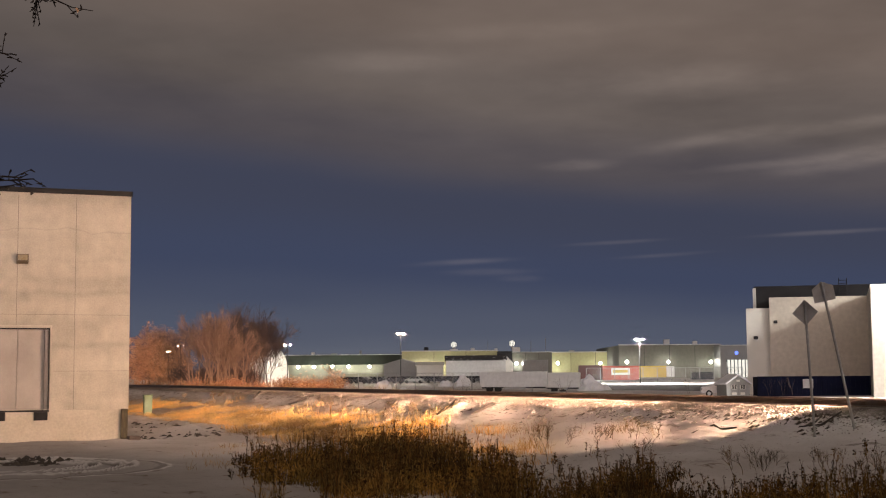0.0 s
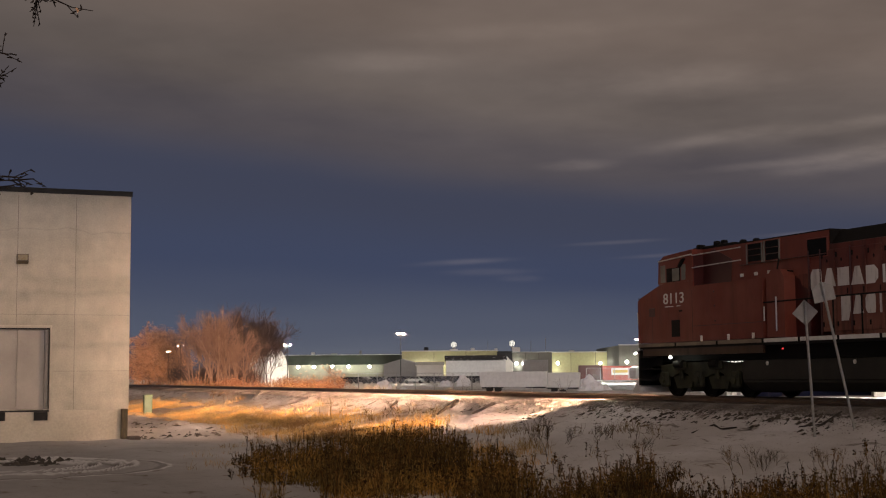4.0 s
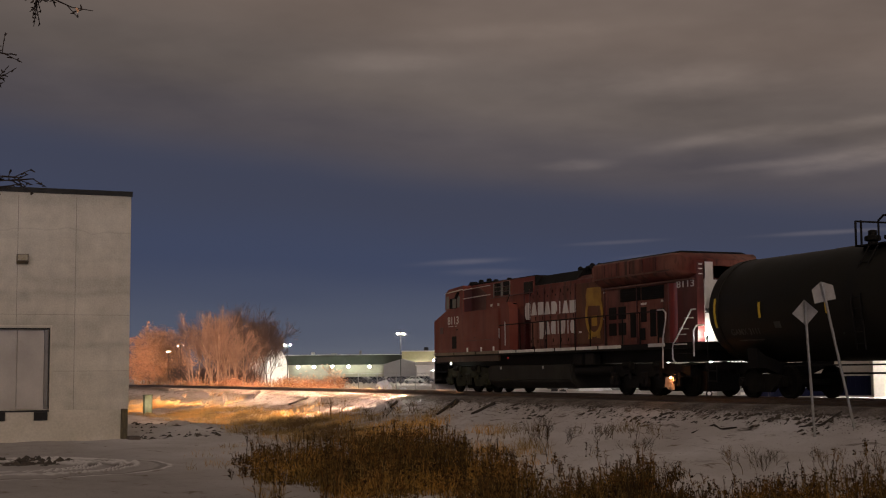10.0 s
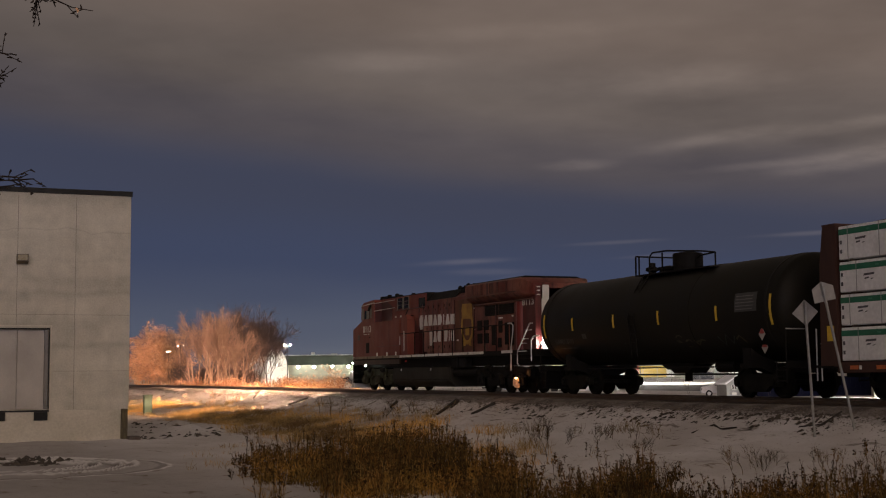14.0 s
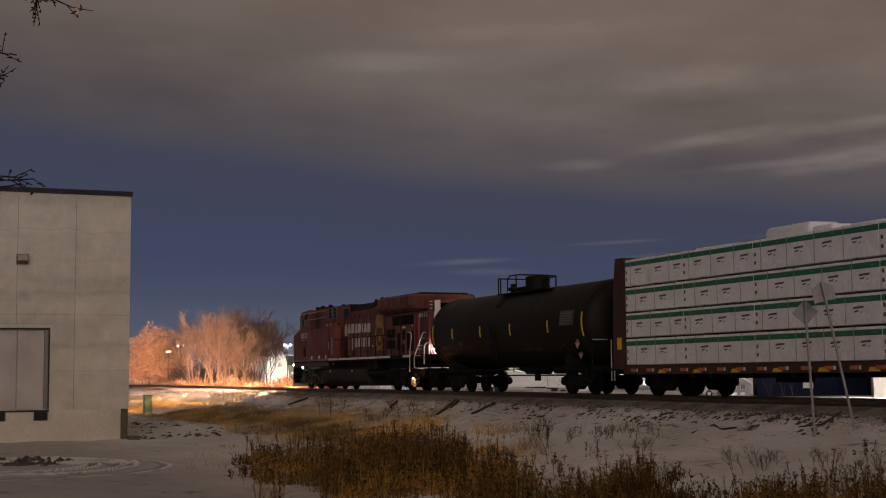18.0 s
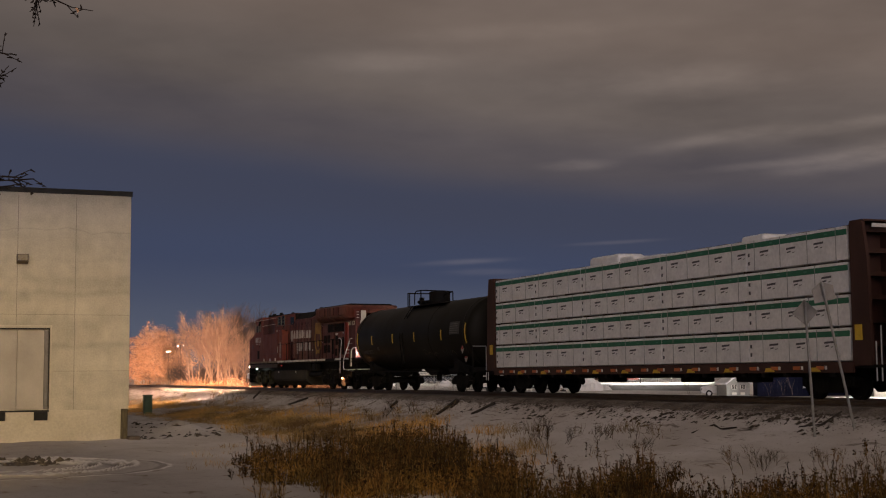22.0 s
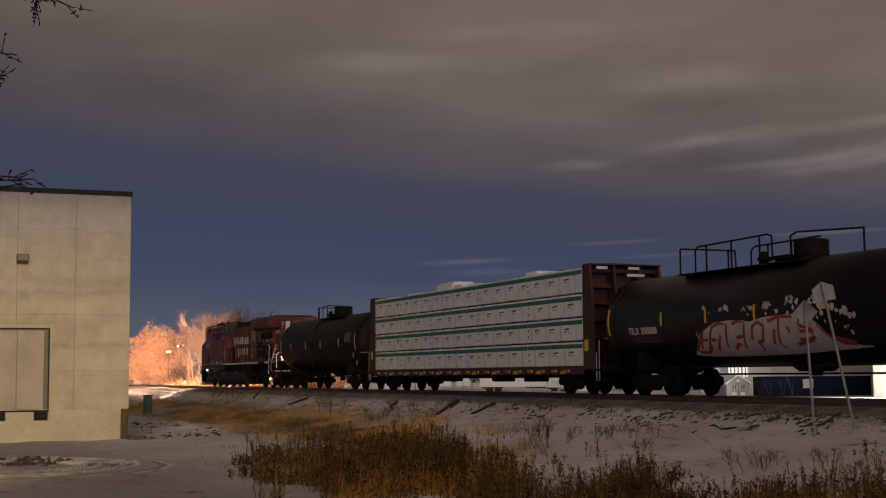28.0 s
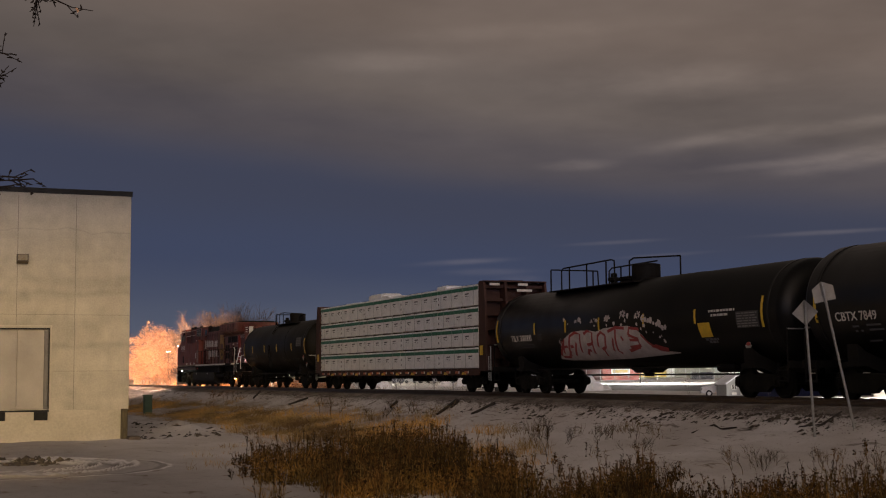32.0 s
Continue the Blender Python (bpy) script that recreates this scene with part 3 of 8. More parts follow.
# ---- the track ----
def make_track():
    for y in (-0.7525, 0.7525):
        bm = bmesh.new()
        s = 1 if y > 0 else -1
        prism_x(bm, [(y - 0.07, -0.17), (y + 0.07, -0.17), (y + 0.07, -0.155), (y + 0.012, -0.14), (y + 0.012, -0.045), (y + 0.036, -0.035), (y + 0.036, -0.004), (y + 0.028, 0.0), (y - 0.028, 0.0), (y - 0.036, -0.004), (y - 0.036, -0.035), (y - 0.012, -0.045), (y - 0.012, -0.14), (y - 0.07, -0.155)], -420, 90)
        tagged(part("rail", bm, RAILSTEEL, smooth=False), "rust-brown steel rail with a worn head on wooden ties", "rail", group="rails of the track", kind="structure")
    root = tagged(new("railway_ties"), "weathered wooden ties half buried in ballast and snow", "ties", kind="stuff")
    rest_v, rest_f = [], []
    first = None
    rng = random.Random(5)
    for k in range(int(510 / 0.54)):
        x = -420 + k * 0.54
        if -92 < x < -24:
            if first is None:
                bm = rbox(bmesh.new(), -0.11, 0.11, -1.28, 1.28, -0.33, -0.165, 0.02, 1)
                first = part("tie", bm, TIEWOOD, root, smooth=False)
                first.location = (x, 0, 0)
            else:
                o = share("tie", first, root, (x, rng.uniform(-0.04, 0.04), rng.uniform(-0.012, 0.0)))
        else:
            b = len(rest_v)
            rest_v += [(x + i, j, z) for i in (-0.11, 0.11) for j in (-1.28, 1.28) for z in (-0.33, -0.165)]
            rest_f += [tuple(b + q for q in f) for f in ((0, 1, 3, 2), (4, 6, 7, 5), (0, 4, 5, 1), (2, 3, 7, 6), (0, 2, 6, 4), (1, 5, 7, 3))]
    tagged(soup("ties_far", rest_v, rest_f, TIEWOOD, root), kind="stuff")


make_track()
STONE = M("ballast_stone", (0.10, 0.088, 0.078), (0.26, 0.235, 0.215), rough=0.95, scale=1.2, fine=20, bump=0.2, mix=0.3, spec=0.05)


def make_ballast():
    rng = random.Random(11)
    v, f = [], []
    for k in range(30000):
        x = -24 - 95 * rng.random() ** 1.5
        y = -1.0 - abs(rng.gauss(0, 1)) * 0.75
        if y < -3.4:
            continue
        r = rng.uniform(0.02, 0.045) if y > -2.3 else rng.uniform(0.014, 0.03)
        z = ground_z(x, y) + r * 0.1
        b = len(v)
        pts = [(1, 0, 0), (-0.5, 0.87, 0), (-0.5, -0.87, 0), (0, 0, 1.0), (0, 0, -1)]
        a = rng.uniform(0, 6.28)
        c, s = math.cos(a), math.sin(a)
        for px, py, pz in pts:
            px, py, pz = px * rng.uniform(0.7, 1.3), py * rng.uniform(0.7, 1.3), pz * rng.uniform(0.5, 0.9)
            v.append((x + r * (px * c - py * s), y + r * (px * s + py * c), z + r * pz))
        f += [(b + 3, b, b + 1), (b + 3, b + 1, b + 2), (b + 3, b + 2, b), (b + 4, b + 1, b), (b + 4, b + 2, b + 1), (b + 4, b, b + 2)]
    tagged(soup("ballast", v, f, STONE), "snow-dusted grey crushed stone ballast along the rails", "ballast", kind="stuff")


make_ballast()


# ---- the warehouse beside the track ----
BX = -57.0          # its face
CORNER = -15.25     # its corner towards the track


def make_warehouse():
    root = tagged(new("warehouse"), "beige concrete warehouse with dark roof edge and loading door", "building")
    # face wall with a door opening: built of blocks butted round it
    y0, y1 = -40.0, CORNER
    d0, d1, dz0, dz1 = -24.2, -18.42, -0.50, 2.66
    for a, b, c, d in ((d1, y1, -0.55, 8.12), (y0, d0, -0.55, 8.12), (d0, d1, dz1, 8.12), (d0, d1, -0.55, dz0)):
        part("wall_panel", box(bmesh.new(), BX - 0.3, BX, a, b, c, d), CONCRETE, root, "beige panel wall with faint stains and painted shade bands", smooth=False)
    bm = box(bmesh.new(), BX - 40, BX - 0.3, y1 - 0.3, y1, -1.9, 8.12)
    part("wall", bm, CONCRETE, root, smooth=False)
    bm = box(bmesh.new(), BX - 40, BX - 39.7, y0, y1 - 0.3, -1.9, 8.12)
    part("wall", bm, CONCRETE, root, smooth=False)
    bm = box(bmesh.new(), BX - 39.7, BX - 0.3, y0, y0 + 0.3, -1.9, 8.12)
    part("wall", bm, CONCRETE, root, smooth=False)
    bm = bmesh.new()
    box(bm, BX - 0.3, BX + 0.03, y0, y1 - 0.25, -1.95, -0.55)
    part("foundation", bm, CONCRETE_PALE, root, "bare pale concrete footing", smooth=False)
    bm = box(bmesh.new(), BX - 40, BX - 0.3, y0, y1 - 0.3, 7.6, 7.8)
    part("roof", bm, COPING, root, smooth=False)
    bm = bmesh.new()
    box(bm, BX - 0.35, BX + 0.05, y0, y1 + 0.05, 8.12, 8.32)
    box(bm, BX - 40, BX - 0.35, y1 - 0.35, y1 + 0.05, 8.12, 8.32)
    part("coping", bm, COPING, root, "dark metal roof edge", smooth=False)
    # panel joints, thin recess-like strips
    for y in (-17.43, -19.68):
        part("joint", box(bmesh.new(), BX - 0.01, BX + 0.003, y - 0.012, y + 0.012, -0.5, 8.0) if y > d1 else box(bmesh.new(), BX - 0.01, BX + 0.003, y - 0.012, y + 0.012, 2.8, 8.0), M("joint_sealant", (0.30, 0.28, 0.24), bump=0), root, smooth=False)
    for z in (3.25, 1.0):
        part("joint", box(bmesh.new(), BX - 0.01, BX + 0.003, (d1 + 0.2) if z < 2.8 else y0, y1, z - 0.008, z + 0.008), bpy.data.materials["joint_sealant"], root, smooth=False)
    # door
    for a, b in ((d0, -19.62), (-19.61, d1 - 0.02)):
        part("door", rbox(bmesh.new(), BX - 0.2, BX - 0.14, a, b, dz0 + 0.004, dz1 - 0.004, 0.008, 1), DOORSTEEL, root, "pale grey loading door leaf", smooth=False)
    bm = bmesh.new()
    box(bm, BX - 0.14, BX + 0.035, d1 - 0.16, d1 - 0.02, dz0, dz1 - 0.05)
    part("door_seal", bm, M("seal_grey", (0.20, 0.19, 0.18), rough=0.8), root, "grey side seal")
    bm = bmesh.new()
    box(bm, BX + 0.003, BX + 0.05, d1 + 0.0, d1 + 0.035, dz0, dz1 + 0.05)
    box(bm, BX + 0.003, BX + 0.05, d0, d1, dz1, dz1 + 0.05)
    part("door_frame", bm, COPING, root, "dark steel door frame", smooth=False)
    bm = bmesh.new()
    box(bm, BX + 0.003, BX + 0.02, d1 + 0.07, d1 + 0.12, dz0, dz1 + 0.16)
    box(bm, BX + 0.003, BX + 0.02, d0, d1 + 0.12, dz1 + 0.11, dz1 + 0.16)
    part("door_trim", bm, CONCRETE_PALE, root, smooth=False)
    bm = box(bmesh.new(), BX + 0.03, BX + 0.07, d0, d1 + 0.05, -0.6, -0.53)
    part("dock_sill", bm, COPING, root, smooth=False)
    for y in (-20.55, -18.95):
        bm = rbox(bmesh.new(), BX + 0.03, BX + 0.15, y, y + 0.52, -0.93, -0.6, 0.02, 1)
        part("dock_bumper", bm, RUBBER, root, "black rubber dock bumper")
    # wall light, off
    bm = bmesh.new()
    prism(bm, [(BX, 5.25), (BX + 0.10, 5.25), (BX + 0.24, 5.36), (BX + 0.24, 5.62), (BX, 5.62)], -19.72, -19.28)
    lamp = part("wall_light", bm, M("bronze_housing", (0.10, 0.075, 0.04), rough=0.5), root, "bronze wall light, switched off")
    bm = bmesh.new()
    box(bm, BX + 0.242, BX + 0.25, -19.68, -19.32, 5.38, 5.60)
    part("lens", bm, M("prismatic_lens", (0.30, 0.25, 0.14), rough=0.3), lamp, smooth=False)


make_warehouse()


def make_corner_guard():
    bm = bmesh.new()
    rbox(bm, BX + 0.06, BX + 0.22, CORNER - 0.32, CORNER - 0.06, -1.75, -0.52, 0.02, 1)
    tagged(part("timber_post", bm, M("old_timber", (0.13, 0.11, 0.06), (0.05, 0.04, 0.03), rough=0.9, scale=5, stretch=(3, 3, 0.5)), None), "weathered timber post at the warehouse corner", "post")
    bm = bmesh.new()
    rng = random.Random(3)
    rbox(bm, BX + 0.3, BX + 0.9, CORNER - 0.1, CORNER + 0.35, -1.80, -1.60, 0.03, 1)
    tagged(part("timber_offcut", bm, TIEWOOD, None), "dark timber offcut lying in snow by the warehouse", "timber")
    x, y, w, z0, z1 = -90.73, -8.36, 0.26, -1.66, -0.38
    ped = tagged(new("utility_pedestal"), "green metal utility pedestal standing in snowy grass", "utility box")
    part("cabinet", rbox(bmesh.new(), x - w, x + w, y - w, y + w, z0 - 0.05, z1 - 0.07, 0.05, 2), BOXGREEN, ped)
    part("lid", rbox(bmesh.new(), x - w - 0.04, x + w + 0.04, y - w - 0.04, y + w + 0.04, z1 - 0.07, z1, 0.03, 2), BOXGREEN, ped)
    part("base", box(bmesh.new(), x - w - 0.08, x + w + 0.08, y - w - 0.08, y + w + 0.08, z0 - 0.3, z0 + 0.05), CONCRETE_PALE, ped, smooth=False)


make_corner_guard()


# a plain long block added unseen behind the camera, to shade wall and apron
def make_behind():
    root = tagged(new("unseen_shade_block"), "unseen dark brick block added to shade the warehouse and apron", "building")
    brick = M("dark_brick", (0.13, 0.075, 0.055), (0.09, 0.055, 0.042), rough=0.9, scale=2.0, fine=14, bump=0.2)
    for a, b, c, d in ((22.0, 22.3, -70.0, -10.0), (33.7, 34.0, -70.0, -10.0), (22.3, 33.7, -70.0, -69.7), (22.3, 33.7, -10.3, -10.0)):
        part("wall", box(bmesh.new(), a, b, c, d, -1.95, 7.0), brick, root, smooth=False)
    part("roof", box(bmesh.new(), 21.9, 34.1, -70.1, -9.9, 7.0, 7.25), COPING, root, smooth=False)


make_behind()


# ---- road signs seen from behind ----
def make_sign(name, base, top, shape, size, turn, label):
    root = tagged(new(name), label, "road sign")
    a, b = Vector(base), Vector(top)
    bm = bmesh.new()
    d = (b - a).normalized()
    side = Vector((RGT.x, RGT.y, 0))
    cyl(bm, a - d * 0.3, b, 0.033, 8)
    part("post", bm, GALV, root, "galvanised steel post")
    n = 4 if shape == "diamond" else 5
    plate = bmesh.new()
    front = Vector((FWD.x, FWD.y, 0))
    up = d
    across = up.cross(front).normalized()
    front = across.cross(up).normalized()
    c = b - d * (size * 0.42)
    r = size / 2
    corners = [(r, 0), (0, r), (-r, 0), (0, -r)] if n == 4 else [(-r, -0.46 * size), (r, -0.46 * size), (r, 0.18 * size), (0, 0.46 * size), (-r, 0.18 * size)]
    ca, sa = math.cos(radians(turn)), math.sin(radians(turn))
    rings = []
    for s in (0.036, 0.040):
        ring = []
        for x, y in corners:
            ring.append(plate.verts.new(c + front * s + across * (x * ca - y * sa) + up * (x * sa + y * ca)))
        rings.append(ring)
    plate.faces.new(rings[0])
    plate.faces.new(rings[1][::-1])
    for k in range(n):
        plate.faces.new((rings[0][k], rings[0][(k + 1) % n], rings[1][(k + 1) % n], rings[1][k]))
    part("plate", plate, SIGNBACK, root, "bare grey back of the plate", smooth=False)
    for s in (-0.2, 0.2):
        p = c + up * s * size
        part("bolt", cyl(bmesh.new(), p - front * 0.045, p - front * 0.02, 0.012, 6), GALV, root)
    return root


make_sign("diamond_sign", (-28.27, -3.38, -0.96), (-28.07, -3.72, 2.46), "diamond", 0.645, 0, "diamond road sign seen from behind on a leaning post in snow")
make_sign("pentagon_sign", (-27.39, -2.85, -0.78), (-27.38, -3.73, 2.89), "pentagon", 0.53, 0, "pentagonal road sign seen from behind on a strongly leaning post")


# ---- the train ----
def tone_numbers(parent, text, size, x, y, z, material, label, wide=1.0):
    ob = letters("number", text, size, material, parent, pose(x, y, z, 90, 0, 0), label)
    ob.data.transform(Matrix.Diagonal((wide, 1, 1, 1)))


WHEELS = []     # (wheelset, x, radius) of every axle, keyed at the end


def make_wheelset(truck, x, r):
    bm = bmesh.new()
    for s in (-1, 1):
        lathe(bm, [(0.0, r + 0.025), (s * 0.03, r + 0.025), (s * 0.035, r), (s * 0.14, r - 0.005), (s * 0.14, r - 0.06), (s * 0.07, r - 0.09), (s * 0.07, 0.16), (s * 0.16, 0.13), (s * 0.16, 0.02)], 28, 0, s * 0.68, 0, "y")
    cyl(bm, (0, -0.68, 0), (0, 0.68, 0), 0.085, 12)
    ob = part("wheelset", bm, IRON, truck, "dull steel wheels on an axle")
    ob.location = (x, 0, r)
    WHEELS.append((ob, x, r))
    return ob


def wheel_copy(truck, src, x, r):
    o = new("wheelset", src.data)
    o.parent = truck
    o.location = (x, 0, r)
    WHEELS.append((o, x, r))


def freight_truck(car, x, first=None):
    """A three-piece truck with two axles."""
    t = bmesh.new()
    for s in (-1, 1):
        y0, y1 = s * 0.93, s * 1.09
        prism(t, [(-1.10, 0.36), (-1.10, 0.60), (-0.70, 0.70), (0.70, 0.70), (1.10, 0.60), (1.10, 0.36), (0.70, 0.36), (0.45, 0.18), (-0.45, 0.18), (-0.70, 0.36)], min(y0, y1), max(y0, y1))
        for q in (-0.89, 0.89):
            rbox(t, q - 0.16, q + 0.16, min(y0, y1) - 0.03, max(y0, y1) + 0.03, 0.32, 0.62, 0.04, 1)
            cyl(t, (q, s * 1.10, 0.46), (q, s * 1.18, 0.46), 0.10, 10)
        for q in (-0.18, 0, 0.18):
            cyl(t, (q, s * 1.02, 0.24), (q, s * 1.02, 0.52), 0.075, 8)
    box(t, -0.22, 0.22, -1.05, 1.05, 0.42, 0.66)
    truck = part("truck", t, IRON, car, "cast steel truck frame, dark with grime")
    truck.location = (x, 0, 0)
    w = first or make_wheelset(truck, -0.89, 0.46)
    if first:
        wheel_copy(truck, first, -0.89, 0.46)
    wheel_copy(truck, w, 0.89, 0.46)
    return w


def coupler(car, x, s):
    bm = bmesh.new()
    rbox(bm, min(x, x + s * 0.55), max(x, x + s * 0.55), -0.09, 0.09, 0.74, 0.96, 0.02, 1)
    rbox(bm, min(x + s * 0.5, x + s * 0.8), max(x + s * 0.5, x + s * 0.8), -0.17, 0.15, 0.70, 1.0, 0.05, 2)
    part("coupler", bm, IRON, car, "rusty knuckle coupler")


def make_locomotive():
    car = tagged(new("locomotive"), "weathered red diesel freight locomotive with white lettering and black underframe", "locomotive")
    HY = -1.10          # side of the hood
    # long hood, upright sides with chamfered top
    bm = bmesh.new()
    prism_x(bm, [(HY, 1.70), (HY, 4.16), (-0.80, 4.34), (0.80, 4.34), (-HY, 4.16), (-HY, 1.70)], 9.5, 19.3)
    part("hood", bm, HOOD_RED, car, "red engine hood with rust streaks")
    bm = bmesh.new()
    prism_x(bm, [(HY, 1.70), (HY, 4.10), (-HY, 4.10), (-HY, 1.70)], 19.3, 21.0)
    part("hood_end", bm, REAR_RED, car, "deep red rear end of the hood")
    for x in (9.15, 9.75, 10.4, 11.05, 11.7, 12.3):
        dr = part("hood_door", rbox(bmesh.new(), x + 0.02, x + 0.57, HY - 0.028, HY - 0.001, 1.82, 4.02, 0.012, 1), HOOD_RED, car, "dented hood door with rust runs")
        part("latch", cyl(bmesh.new(), (x + 0.50, HY - 0.045, 2.80), (x + 0.50, HY - 0.045, 2.95), 0.014, 6), BLACK, dr)
        for z in (1.95, 3.80):
            part("hinge", rbox(bmesh.new(), x + 0.03, x + 0.09, HY - 0.042, HY - 0.024, z, z + 0.13, 0.006, 1), BLACK, dr)
        part("rust_hole", prism(bmesh.new(), [(x + 0.26 + 0.035 * math.cos(a), 3.72 + 0.05 * math.sin(a)) for a in (0, 1.05, 2.09, 3.14, 4.19, 5.24)], HY - 0.032, HY - 0.02), BLACK, dr, smooth=False)
    for x in (8.62, 9.13, 10.38, 12.92, 15.12, 17.35):
        part("hood_rib", rbox(bmesh.new(), x - 0.03, x + 0.03, HY - 0.05, HY, 1.75, 4.06, 0.01, 1), RED_DARK, car)
    # plain brown panel that carries the emblem
    part("emblem_panel", rbox(bmesh.new(), 12.98, 14.98, HY - 0.02, HY - 0.001, 1.80, 4.02, 0.012, 1), worn_paint("brown_panel", (0.115, 0.040, 0.022), (0.15, 0.070, 0.035), (0.03, 0.014, 0.01), 0.6, seed=5.0), car, "brown hood panel behind the emblem")
    # black roof of the hood behind the cab
    bm = bmesh.new()
    prism_x(bm, [(HY + 0.02, 4.17), (-0.74, 4.56), (0.74, 4.56), (-HY - 0.02, 4.17)], 9.56, 12.9)
    part("hood_roof", bm, BLACK, car, "black roof hatch")
    part("box_end", prism_x(bmesh.new(), [(HY + 0.01, 4.17), (HY + 0.01, 4.555), (-0.70, 4.555), (-0.78, 4.34)], 9.502, 9.54), BLACK, car, "black end of the window box", smooth=False)
    # cab: low wide body, upper cabin with windscreen, narrower section behind it
    bm = bmesh.new()
    prism(bm, [(0.0, 1.72), (0.0, 3.20), (1.30, 3.58), (3.35, 3.58), (3.35, 3.42), (6.95, 3.42), (6.95, 1.72)], -1.50, 1.50)
    bmesh.ops.bevel(bm, geom=[e for e in bm.edges if abs(e.verts[0].co.y - e.verts[1].co.y) < 0.01 and min(v.co.z for v in e.verts) > 3.0 and max(v.co.x for v in e.verts) < 3.3], offset=0.08, segments=3, affect="EDGES")
    part("cab_body", bm, CAB_RED, car, "faded red wide-nose cab body")
    bm = bmesh.new()
    prism(bm, [(1.30, 3.582), (1.36, 4.32), (1.70, 4.47), (3.35, 4.56), (3.35, 3.582)], -1.50, 1.50)
    part("cabin", bm, CAB_RED, car, "red cabin with side windows")
    part("set_back_wall", box(bmesh.new(), 3.352, 9.5, HY, -HY, 3.42, 4.56), CAB_RED, car, "red wall set back behind the cabin", smooth=False)
    # shade behind the cabin, put into the colour of these two plates
    part("cabin_rear_wall", box(bmesh.new(), 3.352, 3.362, -1.46, HY, 3.43, 4.40), RED_DARK, car, "rear wall of the cabin, its shade painted deep red", smooth=False)
    part("shaded_panel", prism(bmesh.new(), [(3.37, 3.43), (4.86, 3.43), (4.92, 4.14), (3.95, 4.52), (3.37, 4.34)], HY - 0.012, HY - 0.002), RED_DARK, car, "patch of shade painted deep red beside the cabin", smooth=False)
    part("cab_roof_cover", prism(bmesh.new(), [(1.72, 4.485), (1.78, 4.52), (3.35, 4.60), (9.5, 4.60), (9.5, 4.565), (3.36, 4.565)], -1.05, 1.05), BLACK, car, "black cab roof", smooth=False)
    # column, and bays behind the cab body with recess shade painted dark red
    part("bay", box(bmesh.new(), 6.952, 8.6, HY, -HY, 1.71, 3.418), RED_DARK, car, "recessed equipment bay, its shade painted deep red", smooth=False)
    part("column", prism(bmesh.new(), [(7.12, 1.72), (7.12, 3.40), (7.35, 3.62), (7.78, 3.62), (7.95, 3.40), (7.95, 1.72)], -1.48, -1.0), CAB_RED, car, "red column beside the cab", smooth=False)
    part("bay_edge", prism(bmesh.new(), [(8.56, 1.80), (8.56, 3.02), (8.30, 3.12), (8.22, 3.30), (8.05, 3.36), (8.05, 3.44), (8.62, 3.44), (8.62, 1.80)], HY - 0.03, HY - 0.002), HOOD_RED, car, smooth=False)
    part("grab_iron", cyl(bmesh.new(), (7.62, -1.52, 1.9), (7.62, -1.52, 2.85), 0.022, 6), SILVER, car)
    part("grab_iron", cyl(bmesh.new(), (7.05, -1.52, 2.2), (7.05, -1.52, 2.6), 0.02, 6), SILVER, car)
    part("bracket", pipe(bmesh.new(), [(7.3, HY - 0.05, 3.95), (7.55, -1.40, 3.62), (7.95, HY - 0.05, 3.55)], 0.025), BLACK, car)
    for x in (5.35, 6.05, 6.7):
        part("marker_plate", rbox(bmesh.new(), x, x + 0.16, HY - 0.035, HY - 0.002, 3.56, 3.66, 0.01, 1), WHITE, car)
    # cabin side windows, one pane slid open
    fr = part("window_frame", prism(bmesh.new(), [(1.46, 3.62), (1.46, 4.20), (1.60, 4.30), (2.90, 4.30), (3.0, 3.62)], -1.508, -1.46), CAB_RED, car, "red cabin window surround", smooth=False)
    part("pane", rbox(bmesh.new(), 1.84, 2.66, -1.516, -1.49, 3.62, 4.06, 0.01, 1), GLASS, fr)
    part("blind", rbox(bmesh.new(), 2.20, 2.60, -1.524, -1.515, 3.64, 4.03, 0.008, 1), PALE_LINING, fr, "pale curtain behind the window")
    part("mullion", rbox(bmesh.new(), 1.48, 1.78, -1.516, -1.49, 3.62, 4.18, 0.01, 1), PALE_LINING, fr)
    part("mullion", rbox(bmesh.new(), 2.72, 2.96, -1.516, -1.49, 3.64, 4.14, 0.01, 1), PALE_LINING, fr)
    part("window_visor", prism(bmesh.new(), [(2.86, 4.27), (2.98, 4.30), (2.72, 4.04), (2.66, 4.08)], -1.62, -1.51), BLACK, car, smooth=False)
    part("rain_gutter", pipe(bmesh.new(), [(1.38, -1.53, 4.31), (3.36, -1.53, 4.40)], 0.02), SILVER, car, "pale rain gutter")
    for z0, z1 in ((4.36, 4.44), (3.98, 4.06)):
        part("grab_rail", pipe(bmesh.new(), [(3.36, -1.52, z0), (5.5, HY - 0.1, z1)], 0.017), SILVER, car, "thin pale grab rail")
    part("grab_rail", pipe(bmesh.new(), [(5.4, HY - 0.06, 3.90), (9.45, HY - 0.06, 3.93)], 0.016), RED_DARK, car)
    for x0, x1, z0, z1, pale in ((5.78, 6.45, 3.97, 4.50, True), (6.64, 7.28, 3.95, 4.52, True), (8.58, 9.42, 3.88, 4.37, False)):
        fr = part("window_frame", rbox(bmesh.new(), x0 - 0.07, x1 + 0.07, HY - 0.03, HY + 0.02, z0 - 0.05, z1 + 0.03, 0.02, 1), CAB_RED, car)
